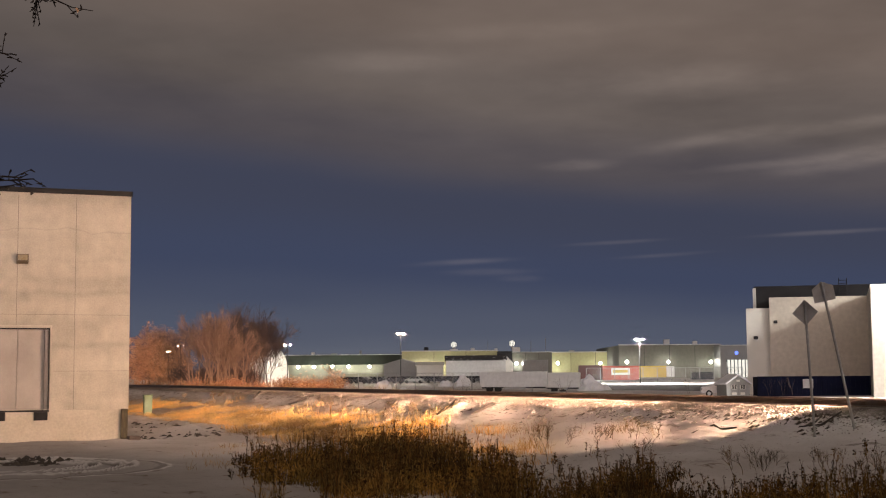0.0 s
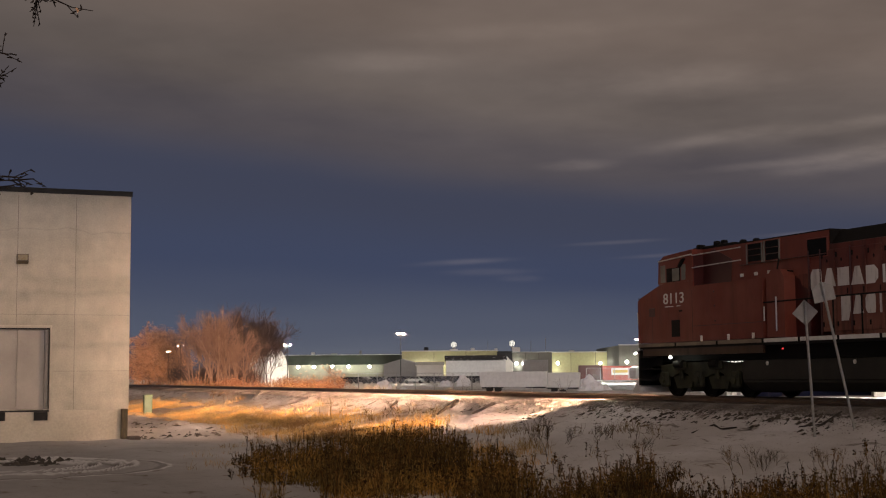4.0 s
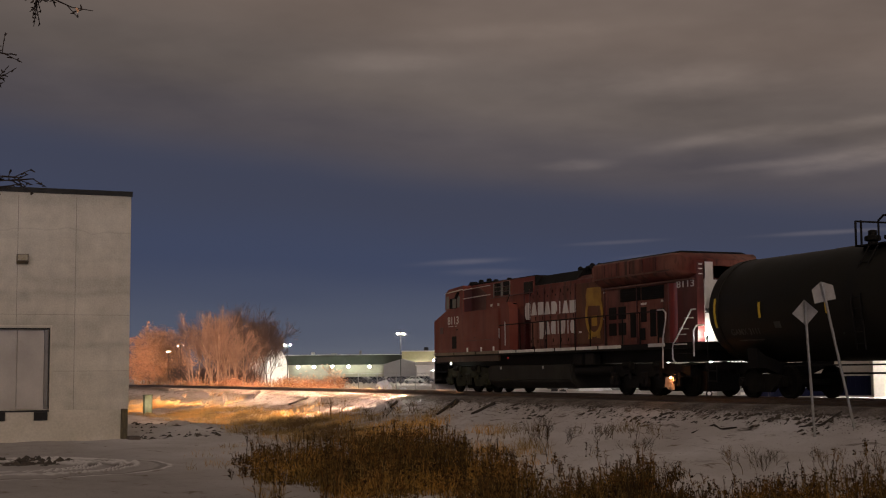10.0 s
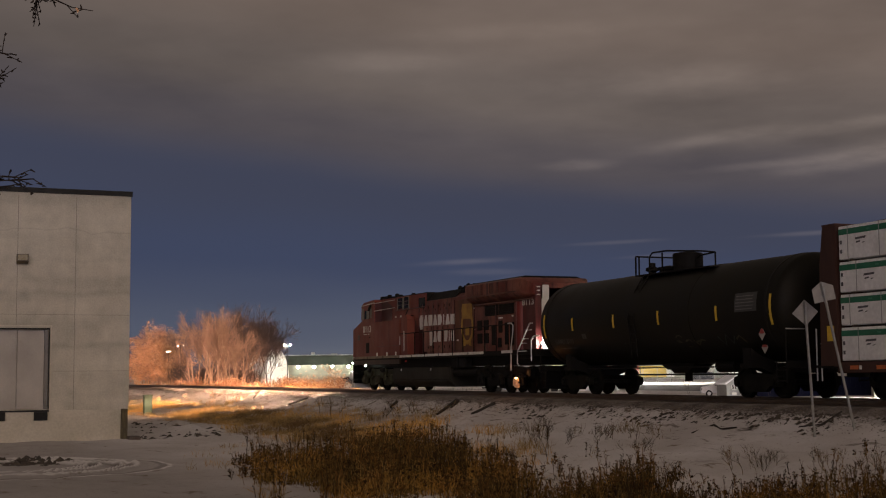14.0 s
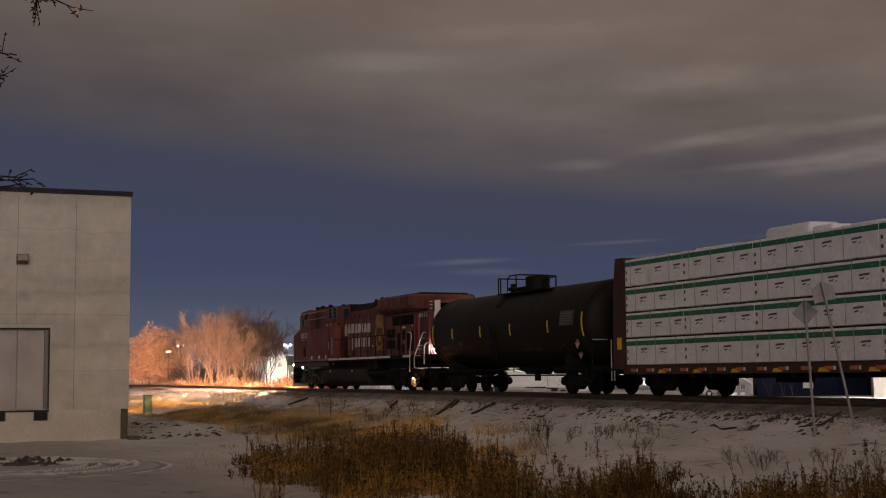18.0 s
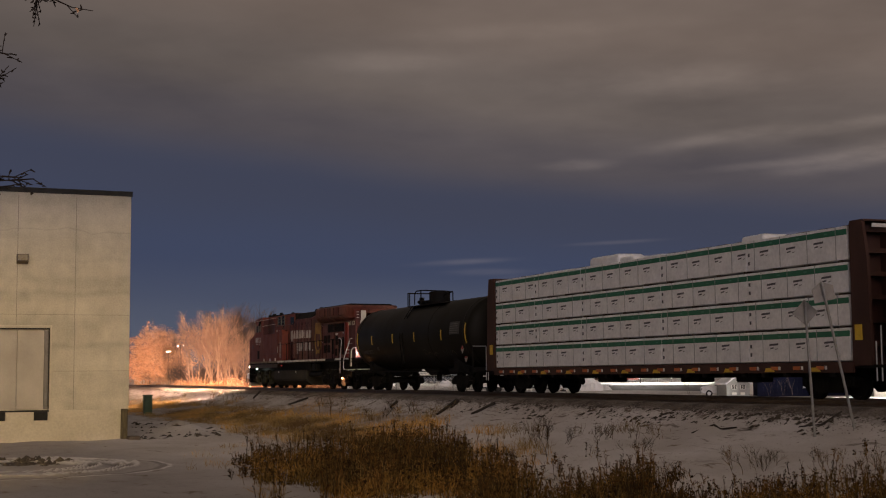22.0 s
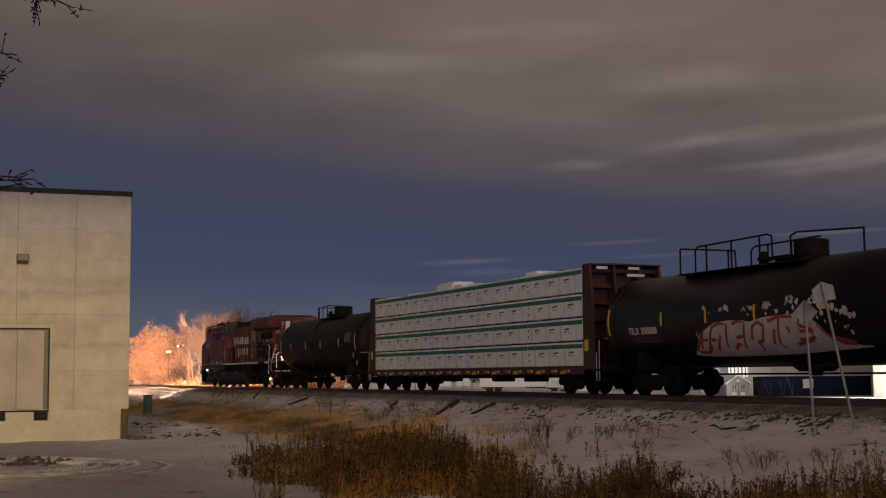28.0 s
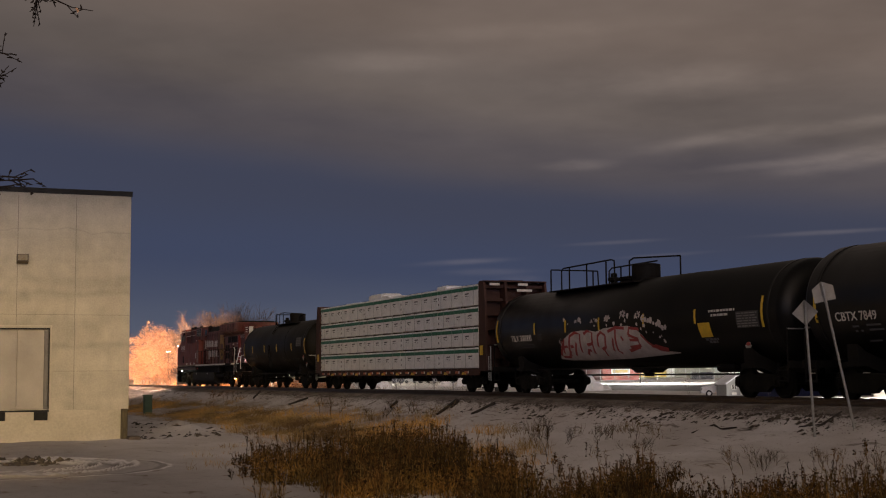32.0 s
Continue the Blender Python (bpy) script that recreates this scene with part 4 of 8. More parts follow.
        part("pane", rbox(bmesh.new(), x0, x1, HY - 0.036, HY, z0, z1, 0.01, 1), GLASS, fr)
        if pale:
            for x in (x0 - 0.05, x1 + 0.03):
                part("post", rbox(bmesh.new(), x - 0.025, x + 0.035, HY - 0.06, HY - 0.03, z0 - 0.06, z1, 0.01, 1), PALE_LINING, fr, "pale window post")
            for z in (z0 + 0.18, z0 + 0.36):
                part("guard_bar", cyl(bmesh.new(), (x0, HY - 0.05, z), (x1, HY - 0.05, z), 0.012, 6), RED_DARK, fr)
    for y in (-1.15, -0.1):
        bm = bmesh.new()
        vs = [bm.verts.new(p) for p in ((1.312, y, 3.74), (1.312, y + 1.0, 3.74), (1.352, y + 1.0, 4.24), (1.352, y, 4.24))]
        bm.faces.new(vs)
        bmesh.ops.solidify(bm, geom=bm.faces[:], thickness=0.02)
        part("windscreen", bm, GLASS, car)
    part("nose_vent", rbox(bmesh.new(), 2.06, 2.57, -1.510, -1.44, 1.87, 2.42, 0.02, 1), BLACK, car, "black vent slot")
    part("nose_slot", rbox(bmesh.new(), 2.52, 2.72, -1.510, -1.44, 2.66, 2.71, 0.01, 1), BLACK, car)
    for x in (0.9, 3.28):
        part("seam", box(bmesh.new(), x, x + 0.018, -1.504, -1.495, 1.75, 3.3), RED_DARK, car, smooth=False)
    part("seam", box(bmesh.new(), 3.3, 6.93, -1.504, -1.495, 2.17, 2.188), RED_DARK, car, smooth=False)
    part("sand_filler", rbox(bmesh.new(), 0.7, 1.1, -1.508, -1.48, 2.55, 2.85, 0.02, 1), RED_DARK, car)
    for x, z in ((0.10, 3.18), (4.5, 3.18), (4.52, 2.75), (4.54, 2.3)):
        part("rivet", cyl(bmesh.new(), (x, -1.515, z), (x, -1.49, z), 0.03, 8), RED_DARK, car)
    for x in (3.75, 5.2, 6.45):
        part("sill_lug", rbox(bmesh.new(), x, x + 0.09, -1.55, -1.49, 1.70, 1.88, 0.015, 1), WHITE, car)
    # equipment on the cab roof
    part("air_conditioner", rbox(bmesh.new(), 2.3, 4.6, -0.85, 0.85, 4.50, 4.70, 0.08, 2), BLACK, car, "black rooftop air conditioner")
    for x, y, h in ((2.3, -0.6, 0.2), (2.7, -0.95, 0.16), (3.1, -0.3, 0.30), (3.6, -0.9, 0.2), (4.1, 0.2, 0.28), (4.7, -0.7, 0.15), (5.2, -0.2, 0.12)):
        part("antenna", rbox(bmesh.new(), x, x + 0.18, y, y + 0.2, 4.52, 4.60 + h, 0.04, 1), BLACK, car)
    # horn
    bm = bmesh.new()
    for k, y in enumerate((-0.62, -0.40, -0.18)):
        lathe(bm, [(0, 0.04), (0.3, 0.05), (0.42, 0.11), (0.45, 0.12)], 12, 12.9 + 0.12 * k, y, 4.66, "x")
        lathe(bm, [(0, 0.04), (-0.26, 0.05), (-0.36, 0.11), (-0.38, 0.12)], 12, 12.8 + 0.12 * k, y, 4.60, "x")
    for y in (-0.62, -0.18):
        cyl(bm, (13.0, y, 4.3), (13.0, y, 4.66), 0.03, 6)
    part("horn", bm, BLACK, car, "black air horn cluster")
    # radiator wing: overhangs the hood along the rear
    bm = bmesh.new()
    prism_x(bm, [(HY - 0.01, 3.72), (-1.40, 3.92), (-1.46, 4.02), (-1.46, 4.50), (-1.36, 4.56), (1.36, 4.56), (1.46, 4.50), (1.46, 4.02), (1.40, 3.92), (-HY + 0.01, 3.72)], 14.95, 20.0)
    wing = [[bm.verts.new((x, y * k, 3.72 + (z - 3.72) * q)) for y, z in ((HY - 0.01, 3.72), (-1.40, 3.92), (-1.46, 4.02), (-1.46, 4.50), (-1.36, 4.56), (1.36, 4.56), (1.46, 4.50), (1.46, 4.02), (1.40, 3.92), (-HY + 0.01, 3.72))] for x, k, q in ((20.0, 1.0, 1.0), (20.55, 0.99, 0.97), (21.0, 0.80, 0.68))]
    for a, b in zip(wing, wing[1:]):
        for k in range(10):
            bm.faces.new((a[k], a[(k + 1) % 10], b[(k + 1) % 10], b[k]))
    bm.faces.new(wing[2])
    bmesh.ops.remove_doubles(bm, verts=bm.verts[:], dist=0.001)
    part("radiator", bm, HOOD_RED, car, "red radiator wing with rust and soot")
    part("wing_step", prism_x(bmesh.new(), [(HY - 0.02, 4.10), (-1.30, 4.18), (-1.30, 4.48), (1.30, 4.48), (1.30, 4.18), (-HY + 0.02, 4.10)], 14.55, 14.949), HOOD_RED, car)
    part("radiator_grille", prism_x(bmesh.new(), [(-1.34, 4.562), (-1.15, 4.63), (1.15, 4.63), (1.34, 4.562)], 14.8, 20.2), BLACK, car, "black radiator grille top")
    part("exhaust_hatch", rbox(bmesh.new(), 14.15, 15.0, -0.9, 0.9, 4.36, 4.66, 0.05, 1), BLACK, car)
    for x in (15.75, 16.6, 17.45, 18.3, 19.15):
        part("radiator_rib", rbox(bmesh.new(), x, x + 0.045, -1.485, -1.44, 4.06, 4.48, 0.01, 1), RED_DARK, car)
    part("wing_edge", box(bmesh.new(), 14.97, 20.0, -1.475, -1.455, 3.99, 4.04), PALE_RUST, car, "rust-pale lower edge of the wing", smooth=False)
    part("ledge", box(bmesh.new(), 15.0, 20.9, HY - 0.10, HY, 3.66, 3.715), PALE_RUST, car, "rusty ledge under the wing", smooth=False)
    part("radiator_vent", rbox(bmesh.new(), 16.22, 17.55, HY - 0.03, HY + 0.03, 3.18, 3.62, 0.02, 1), BLACK, car, "black air intake")
    part("radiator_vent", rbox(bmesh.new(), 17.65, 19.05, HY - 0.03, HY + 0.03, 3.18, 3.62, 0.02, 1), BLACK, car, "black air intake")
    for k in range(6):
        part("louvre", rbox(bmesh.new(), 16.25, 19.0, HY - 0.05, HY - 0.02, 3.20 + k * 0.073, 3.225 + k * 0.073, 0.008, 1), BLACK, car)
    for x in (15.38, 16.04):
        for z in (2.05, 2.60):
            part("hood_vent", rbox(bmesh.new(), x, x + 0.52, HY - 0.02, HY + 0.03, z, z + 0.43, 0.02, 1), BLACK, car, "black hood vent")
    for x, z0, z1 in ((16.85, 1.95, 2.80), (17.45, 1.85, 2.25), (17.55, 2.45, 2.95), (18.15, 1.95, 2.85), (18.65, 1.90, 2.85)):
        part("hood_vent", rbox(bmesh.new(), x, x + 0.38, HY - 0.02, HY + 0.03, z0, z1, 0.02, 1), BLACK, car, "black equipment opening")
    for x, w in ((17.6, 0.16), (17.82, 0.12)):
        part("mark_bar", box(bmesh.new(), x, x + w, HY - 0.03, HY - 0.001, 3.02, 3.09), WHITE, car, smooth=False)
    for x, z in ((15.05, 3.55), (15.05, 2.62), (18.9, 3.06)):
        part("marker_plate", rbox(bmesh.new(), x, x + 0.10, HY - 0.045, HY - 0.002, z, z + 0.07, 0.01, 1), WHITE, car)
    # rounded corner of the rear cabinet, glossy
    part("corner_post", cyl(bmesh.new(), (19.62, HY + 0.10, 1.72), (19.62, HY + 0.10, 3.62), 0.26, 20), GLOSS_RED, car, "glossy red rounded corner")
    # rear end of the hood
    bm = bmesh.new()
    prism_x(bm, [(-0.84, 1.72), (-0.84, 3.66), (-0.80, 3.70), (-0.80, 4.22), (-0.52, 4.22), (-0.52, 3.66), (0.84, 3.66), (0.84, 1.72)], 21.0, 21.04)
    part("end_panel", bm, WHITE, car, "white rear end of the hood")
    part("number_housing", rbox(bmesh.new(), 20.96, 21.03, -1.09, -0.86, 3.40, 4.20, 0.02, 1), REAR_RED, car)
    for z in (3.82, 3.98, 4.12):
        part("class_lamp", rbox(bmesh.new(), 21.03, 21.07, -1.06, -0.92, z, z + 0.035, 0.01, 1), WHITE, car)
    for z in (2.62, 2.72):
        part("panel_step", box(bmesh.new(), 21.04, 21.12, -0.84, -0.4, z, z + 0.02), BLACK, car, smooth=False)
    # frame, walkway and its white edge
    bm = bmesh.new()
    box(bm, 0.05, 21.3, -1.50, 1.50, 1.52, 1.70)
    box(bm, 0.3, 21.1, -1.05, 1.05, 1.12, 1.52)
    part("underframe", bm, BLACK, car, "black underframe", smooth=False)
    part("skirt", box(bmesh.new(), 0.25, 6.9, -1.49, -1.40, 1.30, 1.518), worn_paint("skirt_brown", (0.05, 0.026, 0.016), (0.07, 0.042, 0.028), (0.015, 0.010, 0.008), 0.6), car, "grimy brown skirt under the cab", smooth=False)
    x = 0.02
    while x < 19.6:
        ln = 1.55 if x > 6 else 2.2
        if not 16.7 < x < 17.2:
            part("sill_stripe", box(bmesh.new(), x, min(x + ln, 19.7), -1.515, -1.501, 1.59, 1.70), STRIPE_GREY if x < 6 else WHITE, car, "worn reflective sill stripe", smooth=False)
        x += ln + 0.12
    # handrails along the walkway
    for k in range(10):
        x = 8.9 + k * 1.15
        part("stanchion", cyl(bmesh.new(), (x, -1.47, 1.70), (x, -1.47, 2.72), 0.024, 6), BLACK, car)
    part("handrail", pipe(bmesh.new(), [(7.0, -1.49, 2.72), (19.3, -1.47, 2.74)], 0.022), BLACK, car)
    part("handrail", pipe(bmesh.new(), [(19.25, -1.48, 2.77), (19.62, -1.50, 2.77), (19.78, -1.50, 2.66), (19.76, -1.50, 2.42), (19.58, -1.50, 1.85), (19.55, -1.50, 0.9)], 0.024, 8), SILVER, car, "silver step handrail")
    part("handrail", pipe(bmesh.new(), [(21.45, -1.45, 2.70), (21.28, -1.50, 2.70), (21.16, -1.50, 2.58), (20.20, -1.50, 1.66), (20.15, -1.50, 1.50), (20.15, -1.50, 1.20), (20.24, -1.50, 1.10), (20.34, -1.50, 1.08)], 0.024, 8), SILVER, car, "silver step handrail")
    part("handrail", pipe(bmesh.new(), [(21.52, -1.20, 2.22), (21.40, -1.40, 2.20), (21.32, -1.46, 2.05), (21.32, -1.46, 1.25)], 0.026, 8), SILVER, car)
    for z in (1.95, 2.12, 2.45):
        part("rung", pipe(bmesh.new(), [(20.40 + (z - 1.9) * 0.9, -1.51, z), (20.66 + (z - 1.9) * 0.9, -1.35, z)], 0.014), SILVER, car)
    # rear platform and steps
    part("platform", box(bmesh.new(), 21.302, 21.7, -1.45, 1.45, 1.45, 1.70), BLACK, car, smooth=False)
    for k, z in enumerate((1.62, 1.35, 0.98, 0.62)):
        part("step", box(bmesh.new(), 20.3 + 0.02 * k, 21.0, -1.53, -1.12, z, z + 0.04), SILVER if k == 0 else BLACK, car, smooth=False)
    for k, z in enumerate((1.25, 0.85, 0.5)):
        part("step", box(bmesh.new(), 0.15, 0.85, -1.53, -1.12, z, z + 0.05), BLACK, car, smooth=False)
    part("step_well", box(bmesh.new(), 0.1, 0.9, -1.2, -1.12, 0.5, 1.3), BLACK, car, smooth=False)
    # pilot, plough and front rails
    bm = bmesh.new()
    prism_x(bm, [(-1.5, 0.35), (-1.5, 1.5), (1.5, 1.5), (1.5, 0.35)], -0.02, 0.08)
    part("pilot", bm, BLACK, car, "black pilot plate", smooth=False)
    bm = bmesh.new()
    prism(bm, [(-0.62, 0.14), (-0.55, 0.14), (-0.08, 0.62), (-0.02, 0.70), (-0.02, 0.12)], -1.45, 1.45)
    part("plough", bm, WHITE, car, "pale snow-caked plough blade", smooth=False)
    part("snow_cake", rbox(bmesh.new(), -0.75, -0.25, -1.5, -0.75, 0.55, 0.98, 0.12, 2), SNOWCLEAN, car, "snow caked on the front step")
    part("front_post", pipe(bmesh.new(), [(-0.04, -1.42, 1.0), (-0.06, -1.42, 2.2), (-0.5, -1.2, 2.75)], 0.035, 8), WHITE, car)
    part("front_chain_post", pipe(bmesh.new(), [(-0.3, -1.25, 1.0), (-0.3, -1.25, 1.9)], 0.03, 8), BLACK, car)
    part("marker", rbox(bmesh.new(), -0.05, 0.02, -1.46, -1.25, 1.75, 2.35, 0.02, 1), ORANGE, car, "red reflective marker")
    coupler(car, 0.0, -1)
    coupler(car, 21.1, 1)
    # fuel tank
    bm = bmesh.new()
    prism_x(bm, [(-1.10, 0.22), (-1.40, 0.5), (-1.42, 1.10), (1.42, 1.10), (1.40, 0.5), (1.10, 0.22)], 5.7, 13.0)
    bmesh.ops.bevel(bm, geom=bm.edges[:], offset=0.05, segments=2, affect="EDGES")
    part("fuel_tank", bm, TANK_GRIME, car, "grimy fuel tank")
    for x in (7.0, 10.8):
        part("fuel_tank_cap", cyl(bmesh.new(), (x, -1.44, 1.0), (x, -1.40, 1.0), 0.06, 10), SILVER, car)
    for x in (13.2, 14.1):
        part("frame_box", rbox(bmesh.new(), x, x + 0.7, -1.42, -1.1, 1.05, 1.48, 0.03, 1), BLACK, car)
    part("air_reservoir", lathe(bmesh.new(), [(0, 0.02), (0.03, 0.16), (2.6, 0.16), (2.63, 0.02)], 14, 13.2, -1.2, 0.85, "x"), BLACK, car)
    # trucks
    first = None
    for cx in (3.15, 17.95):
        t = bmesh.new()
        for s in (-1, 1):
            y0, y1 = sorted((s * 1.02, s * 1.20))
            prism(t, [(-2.75, 0.62), (-2.75, 0.95), (-1.2, 1.08), (1.2, 1.08), (2.75, 0.95), (2.75, 0.62), (2.2, 0.80), (1.6, 0.62), (1.0, 0.80), (0.4, 0.62), (-0.4, 0.62), (-1.0, 0.80), (-1.6, 0.62), (-2.2, 0.80)], y0, y1)
            for q in (-2.0, 0.0, 2.0):
                rbox(t, q - 0.20, q + 0.20, min(s * 1.10, s * 1.30), max(s * 1.10, s * 1.30), 0.30, 0.80, 0.05, 1)
                cyl(t, (q, s * 1.28, 0.53), (q, s * 1.36, 0.53), 0.13, 12)
            for q in (-1.0, 1.0):
                cyl(t, (q, s * 1.22, 0.55), (q, s * 1.22, 1.15), 0.07, 8)
                rbox(t, q - 0.35, q + 0.35, min(s * 1.20, s * 1.32), max(s * 1.20, s * 1.32), 0.85, 1.10, 0.04, 1)
                prism(t, [(q - 0.62, 0.66), (q - 0.40, 0.26), (q + 0.40, 0.26), (q + 0.62, 0.66)], min(s * 1.04, s * 1.14), max(s * 1.04, s * 1.14))
        box(t, -2.4, 2.4, -0.5, 0.5, 0.62, 0.95)
        for q in (-1.35, 0.65, 2.05):
            rbox(t, q - 0.15, q + 0.95 if q < 2 else q + 0.75, -0.62, 0.62, 0.16, 0.85, 0.05, 1)
        # front frame coloured as lamplit, rear one black as in shade
        truck = part("truck", t, TRUCK_LAMPLIT if cx < 9 else BLACK, car, "three-axle truck frame, lamp light or darkness put into its colour")
        truck.location = (cx, 0, 0)
        for q in (-2.0, 0.0, 2.0):
            if first is None:
                first = make_wheelset(truck, q, 0.533)
            else:
                wheel_copy(truck, first, q, 0.533)
        for q in (-1.0, 1.0):
            part("brake_cylinder", lathe(bmesh.new(), [(0, 0.03), (0.02, 0.12), (0.45, 0.12), (0.48, 0.03)], 12, q - 0.24, -1.30, 1.02, "x"), IRON, truck)
    # added lamp and arm: brighten the caked snow, plough and near bank
    part("step_lamp", lathe(bmesh.new(), [(0, 0.04), (-0.03, 0.03), (-0.04, 0.01)], 10, -0.45, -1.36, 1.42, "z"), glow("front_fill_glow", (1.0, 0.94, 0.85), 900.0), car, "added fill lamp over the front step")
    part("fill_lamp_arm", box(bmesh.new(), -0.50, 0.0, -1.40, -1.32, 1.42, 1.46), BLACK, car, smooth=False)
    # small step lamps and the lamp beside the rear truck
    part("step_lamp", lathe(bmesh.new(), [(0, 0.055), (-0.03, 0.045), (-0.04, 0.01)], 10, 1.95, -1.49, 1.24, "y"), glow("step_lamp_glow", (0.95, 1.0, 0.86), 45.0), car, "lit white step lamp")
    part("step_lamp", lathe(bmesh.new(), [(0, 0.05), (0.03, 0.04), (0.04, 0.01)], 10, 21.29, -0.97, 1.95, "x"), glow("rear_lamp_glow", (1.0, 0.90, 0.80), 800.0), car, "lit warm lamp on the rear platform")
    part("lamp_stalk", cyl(bmesh.new(), (21.30, -0.97, 1.70), (21.30, -0.97, 1.91), 0.015, 6), BLACK, car)
    part("marker_lamp", lathe(bmesh.new(), [(0, 0.03), (-0.02, 0.02), (-0.03, 0.005)], 8, 7.85, -1.5, 1.40, "y"), glow("red_marker_glow", (1.0, 0.06, 0.06), 1.2), car, "small red indicator lamp")
    part("ground_lamp", lathe(bmesh.new(), [(0, 0.035), (-0.03, 0.028), (-0.04, 0.01)], 10, 20.02, -1.50, 0.60, "y"), glow("ground_lamp_glow", (1.0, 0.36, 0.11), 230.0), car, "amber ground lamp by the rear wheels")
    part("lamp_bracket", box(bmesh.new(), 19.99, 20.05, -1.49, -1.12, 0.64, 0.67), BLACK, car, smooth=False)
    part("sand_pipe", prism(bmesh.new(), [(19.42, 0.30), (19.50, 0.62), (19.92, 0.62), (19.98, 0.50), (19.88, 0.42), (19.90, 0.22), (19.80, 0.20), (19.74, 0.34), (19.64, 0.22), (19.52, 0.32)], -1.38, -1.30), M("pale_lagging", (0.62, 0.50, 0.40), (0.4, 0.28, 0.2), rough=0.8, scale=6), car, "pale sand pipe lit by a lamp", smooth=False)
    # headlamps: recessed lenses in deep black tubes, so that each throws a cone ahead
    for y, z, ln, rt, rl, mat in HEADLAMPS:
        tube = bmesh.new()
        n = 24
        rings = [[tube.verts.new((xx, y + rr * math.cos(2 * math.pi * k / n), z + rr * math.sin(2 * math.pi * k / n))) for k in range(n)] for xx, rr in ((-0.05 - ln, rt), (-0.05, rt), (-0.05, rt + 0.02), (-0.05 - ln, rt + 0.02))]
        for a in range(4):
            for k in range(n):
                tube.faces.new((rings[a][k], rings[a][(k + 1) % n], rings[(a + 1) % 4][(k + 1) % n], rings[(a + 1) % 4][k]))
        tube.faces.new([v for v in rings[1]])
        housing = part("headlamp", tube, SOOT, car, "black headlamp housing")
        part("lens", cyl(bmesh.new(), (-0.075, y, z), (-0.06, y, z), rl, 16), mat, housing, "lit headlamp lens")
    # added lamp for sideways headlight spill: flat letterbox hood between main lamps and platform
    hood = bmesh.new()
    x0, x1, hw, hh, t = -0.22, -0.02, 0.36, 0.045, 0.015
    for a, b, c, d in ((-hw - t, hw + t, hh, hh + t), (-hw - t, hw + t, -hh - t, -hh), (-hw - t, -hw, -hh, hh), (hw, hw + t, -hh, hh)):
        box(hood, x0, x1, a, b, 2.32 + c, 2.32 + d)
    box(hood, x1, x1 + 0.02, -hw - t, hw + t, 2.32 - hh - t, 2.32 + hh + t)
    wide = part("spill_lamp", hood, SOOT, car, "black letterbox housing of the added spill lamp", smooth=False)
    part("lens", cyl(bmesh.new(), (-0.035, 0, 2.32), (-0.025, 0, 2.32), 0.02, 12), SPILL_BEAM, wide, "lens of the added spill lamp")
    # road number, and the company name as plain painted shapes
    tone_numbers(car, "8113", 0.47, 1.60, -1.508, 2.94, WHITE, "white road number", 1.35)
    tone_numbers(car, "8113", 0.31, 19.82, HY - 0.012, 3.46, WHITE, "white road number", 1.75)
    for a, b in ((1.70, 2.20), (2.40, 2.62)):
        part("number_bar", box(bmesh.new(), a, b, -1.508, -1.499, 2.83, 2.86), WORN_WHITE, car, smooth=False)
    yp = HY - 0.040

    def shape(kind, a, b, z, h):
        w = b - a
        return {"round": [(a + 0.2 * w, z), (b - 0.05 * w, z), (b, z + 0.22 * h), (b, z + 0.78 * h), (b - 0.05 * w, z + h), (a + 0.2 * w, z + h), (a, z + 0.78 * h), (a, z + 0.22 * h)],
                "cone": [(a - 0.02, z), (b + 0.02, z), (b - 0.30 * w, z + h), (a + 0.30 * w, z + h)],
                "slab": [(a, z), (b, z), (b, z + h), (a, z + h)],
                "bow": [(a, z), (b - 0.3 * w, z), (b, z + 0.28 * h), (b, z + 0.72 * h), (b - 0.3 * w, z + h), (a, z + h)],
                "bar": [(a + 0.30 * w, z), (b - 0.30 * w, z), (b - 0.30 * w, z + h), (a + 0.30 * w, z + h)],
                "flag": [(a, z), (b - 0.25 * w, z), (b, z + 0.46 * h), (b, z + h), (a, z + h)]}[kind]

    for kinds, x0, x1, z0, z1, h0, h1 in ((("round", "cone", "slab", "cone", "bow", "bar", "cone", "slab"), 8.66, 13.02, 3.03, 2.98, 0.50, 0.45), (("flag", "cone", "round", "bar", "flag", "bar", "round"), 9.92, 12.98, 2.25, 2.24, 0.52, 0.46)):
        widths = [0.62 if k == "bar" else 1.0 for k in kinds]
        x = x0
        for n, (kind, w) in enumerate(zip(kinds, widths)):
            wd = (x1 - x0) * w / sum(widths)
            f = n / len(kinds)
            drop = 0.16 if n == 0 else 0.0
            part("name_block", prism(bmesh.new(), shape(kind, x + 0.05, x + wd - 0.05, z0 + (z1 - z0) * f - drop, (h0 + (h1 - h0) * f) + drop), yp - 0.006, yp), WORN_WHITE, car, "white painted shape of the company name", smooth=False)
            x += wd
    part("name_block", box(bmesh.new(), 13.20, 13.40, yp - 0.006, yp, 2.22, 2.29), WORN_WHITE, car, smooth=False)
    # emblem: a gold ring round a crest on two feet
    cx, cz = 14.36, 2.84
    ring = bmesh.new()
    n = 36
    loops = []
    for rx, rz, y in ((0.66, 0.80, yp), (0.50, 0.62, yp), (0.50, 0.62, yp - 0.006), (0.66, 0.80, yp - 0.006)):
        loops.append([ring.verts.new((cx + rx * math.cos(2 * math.pi * k / n), y, cz + rz * math.sin(2 * math.pi * k / n))) for k in range(n)])
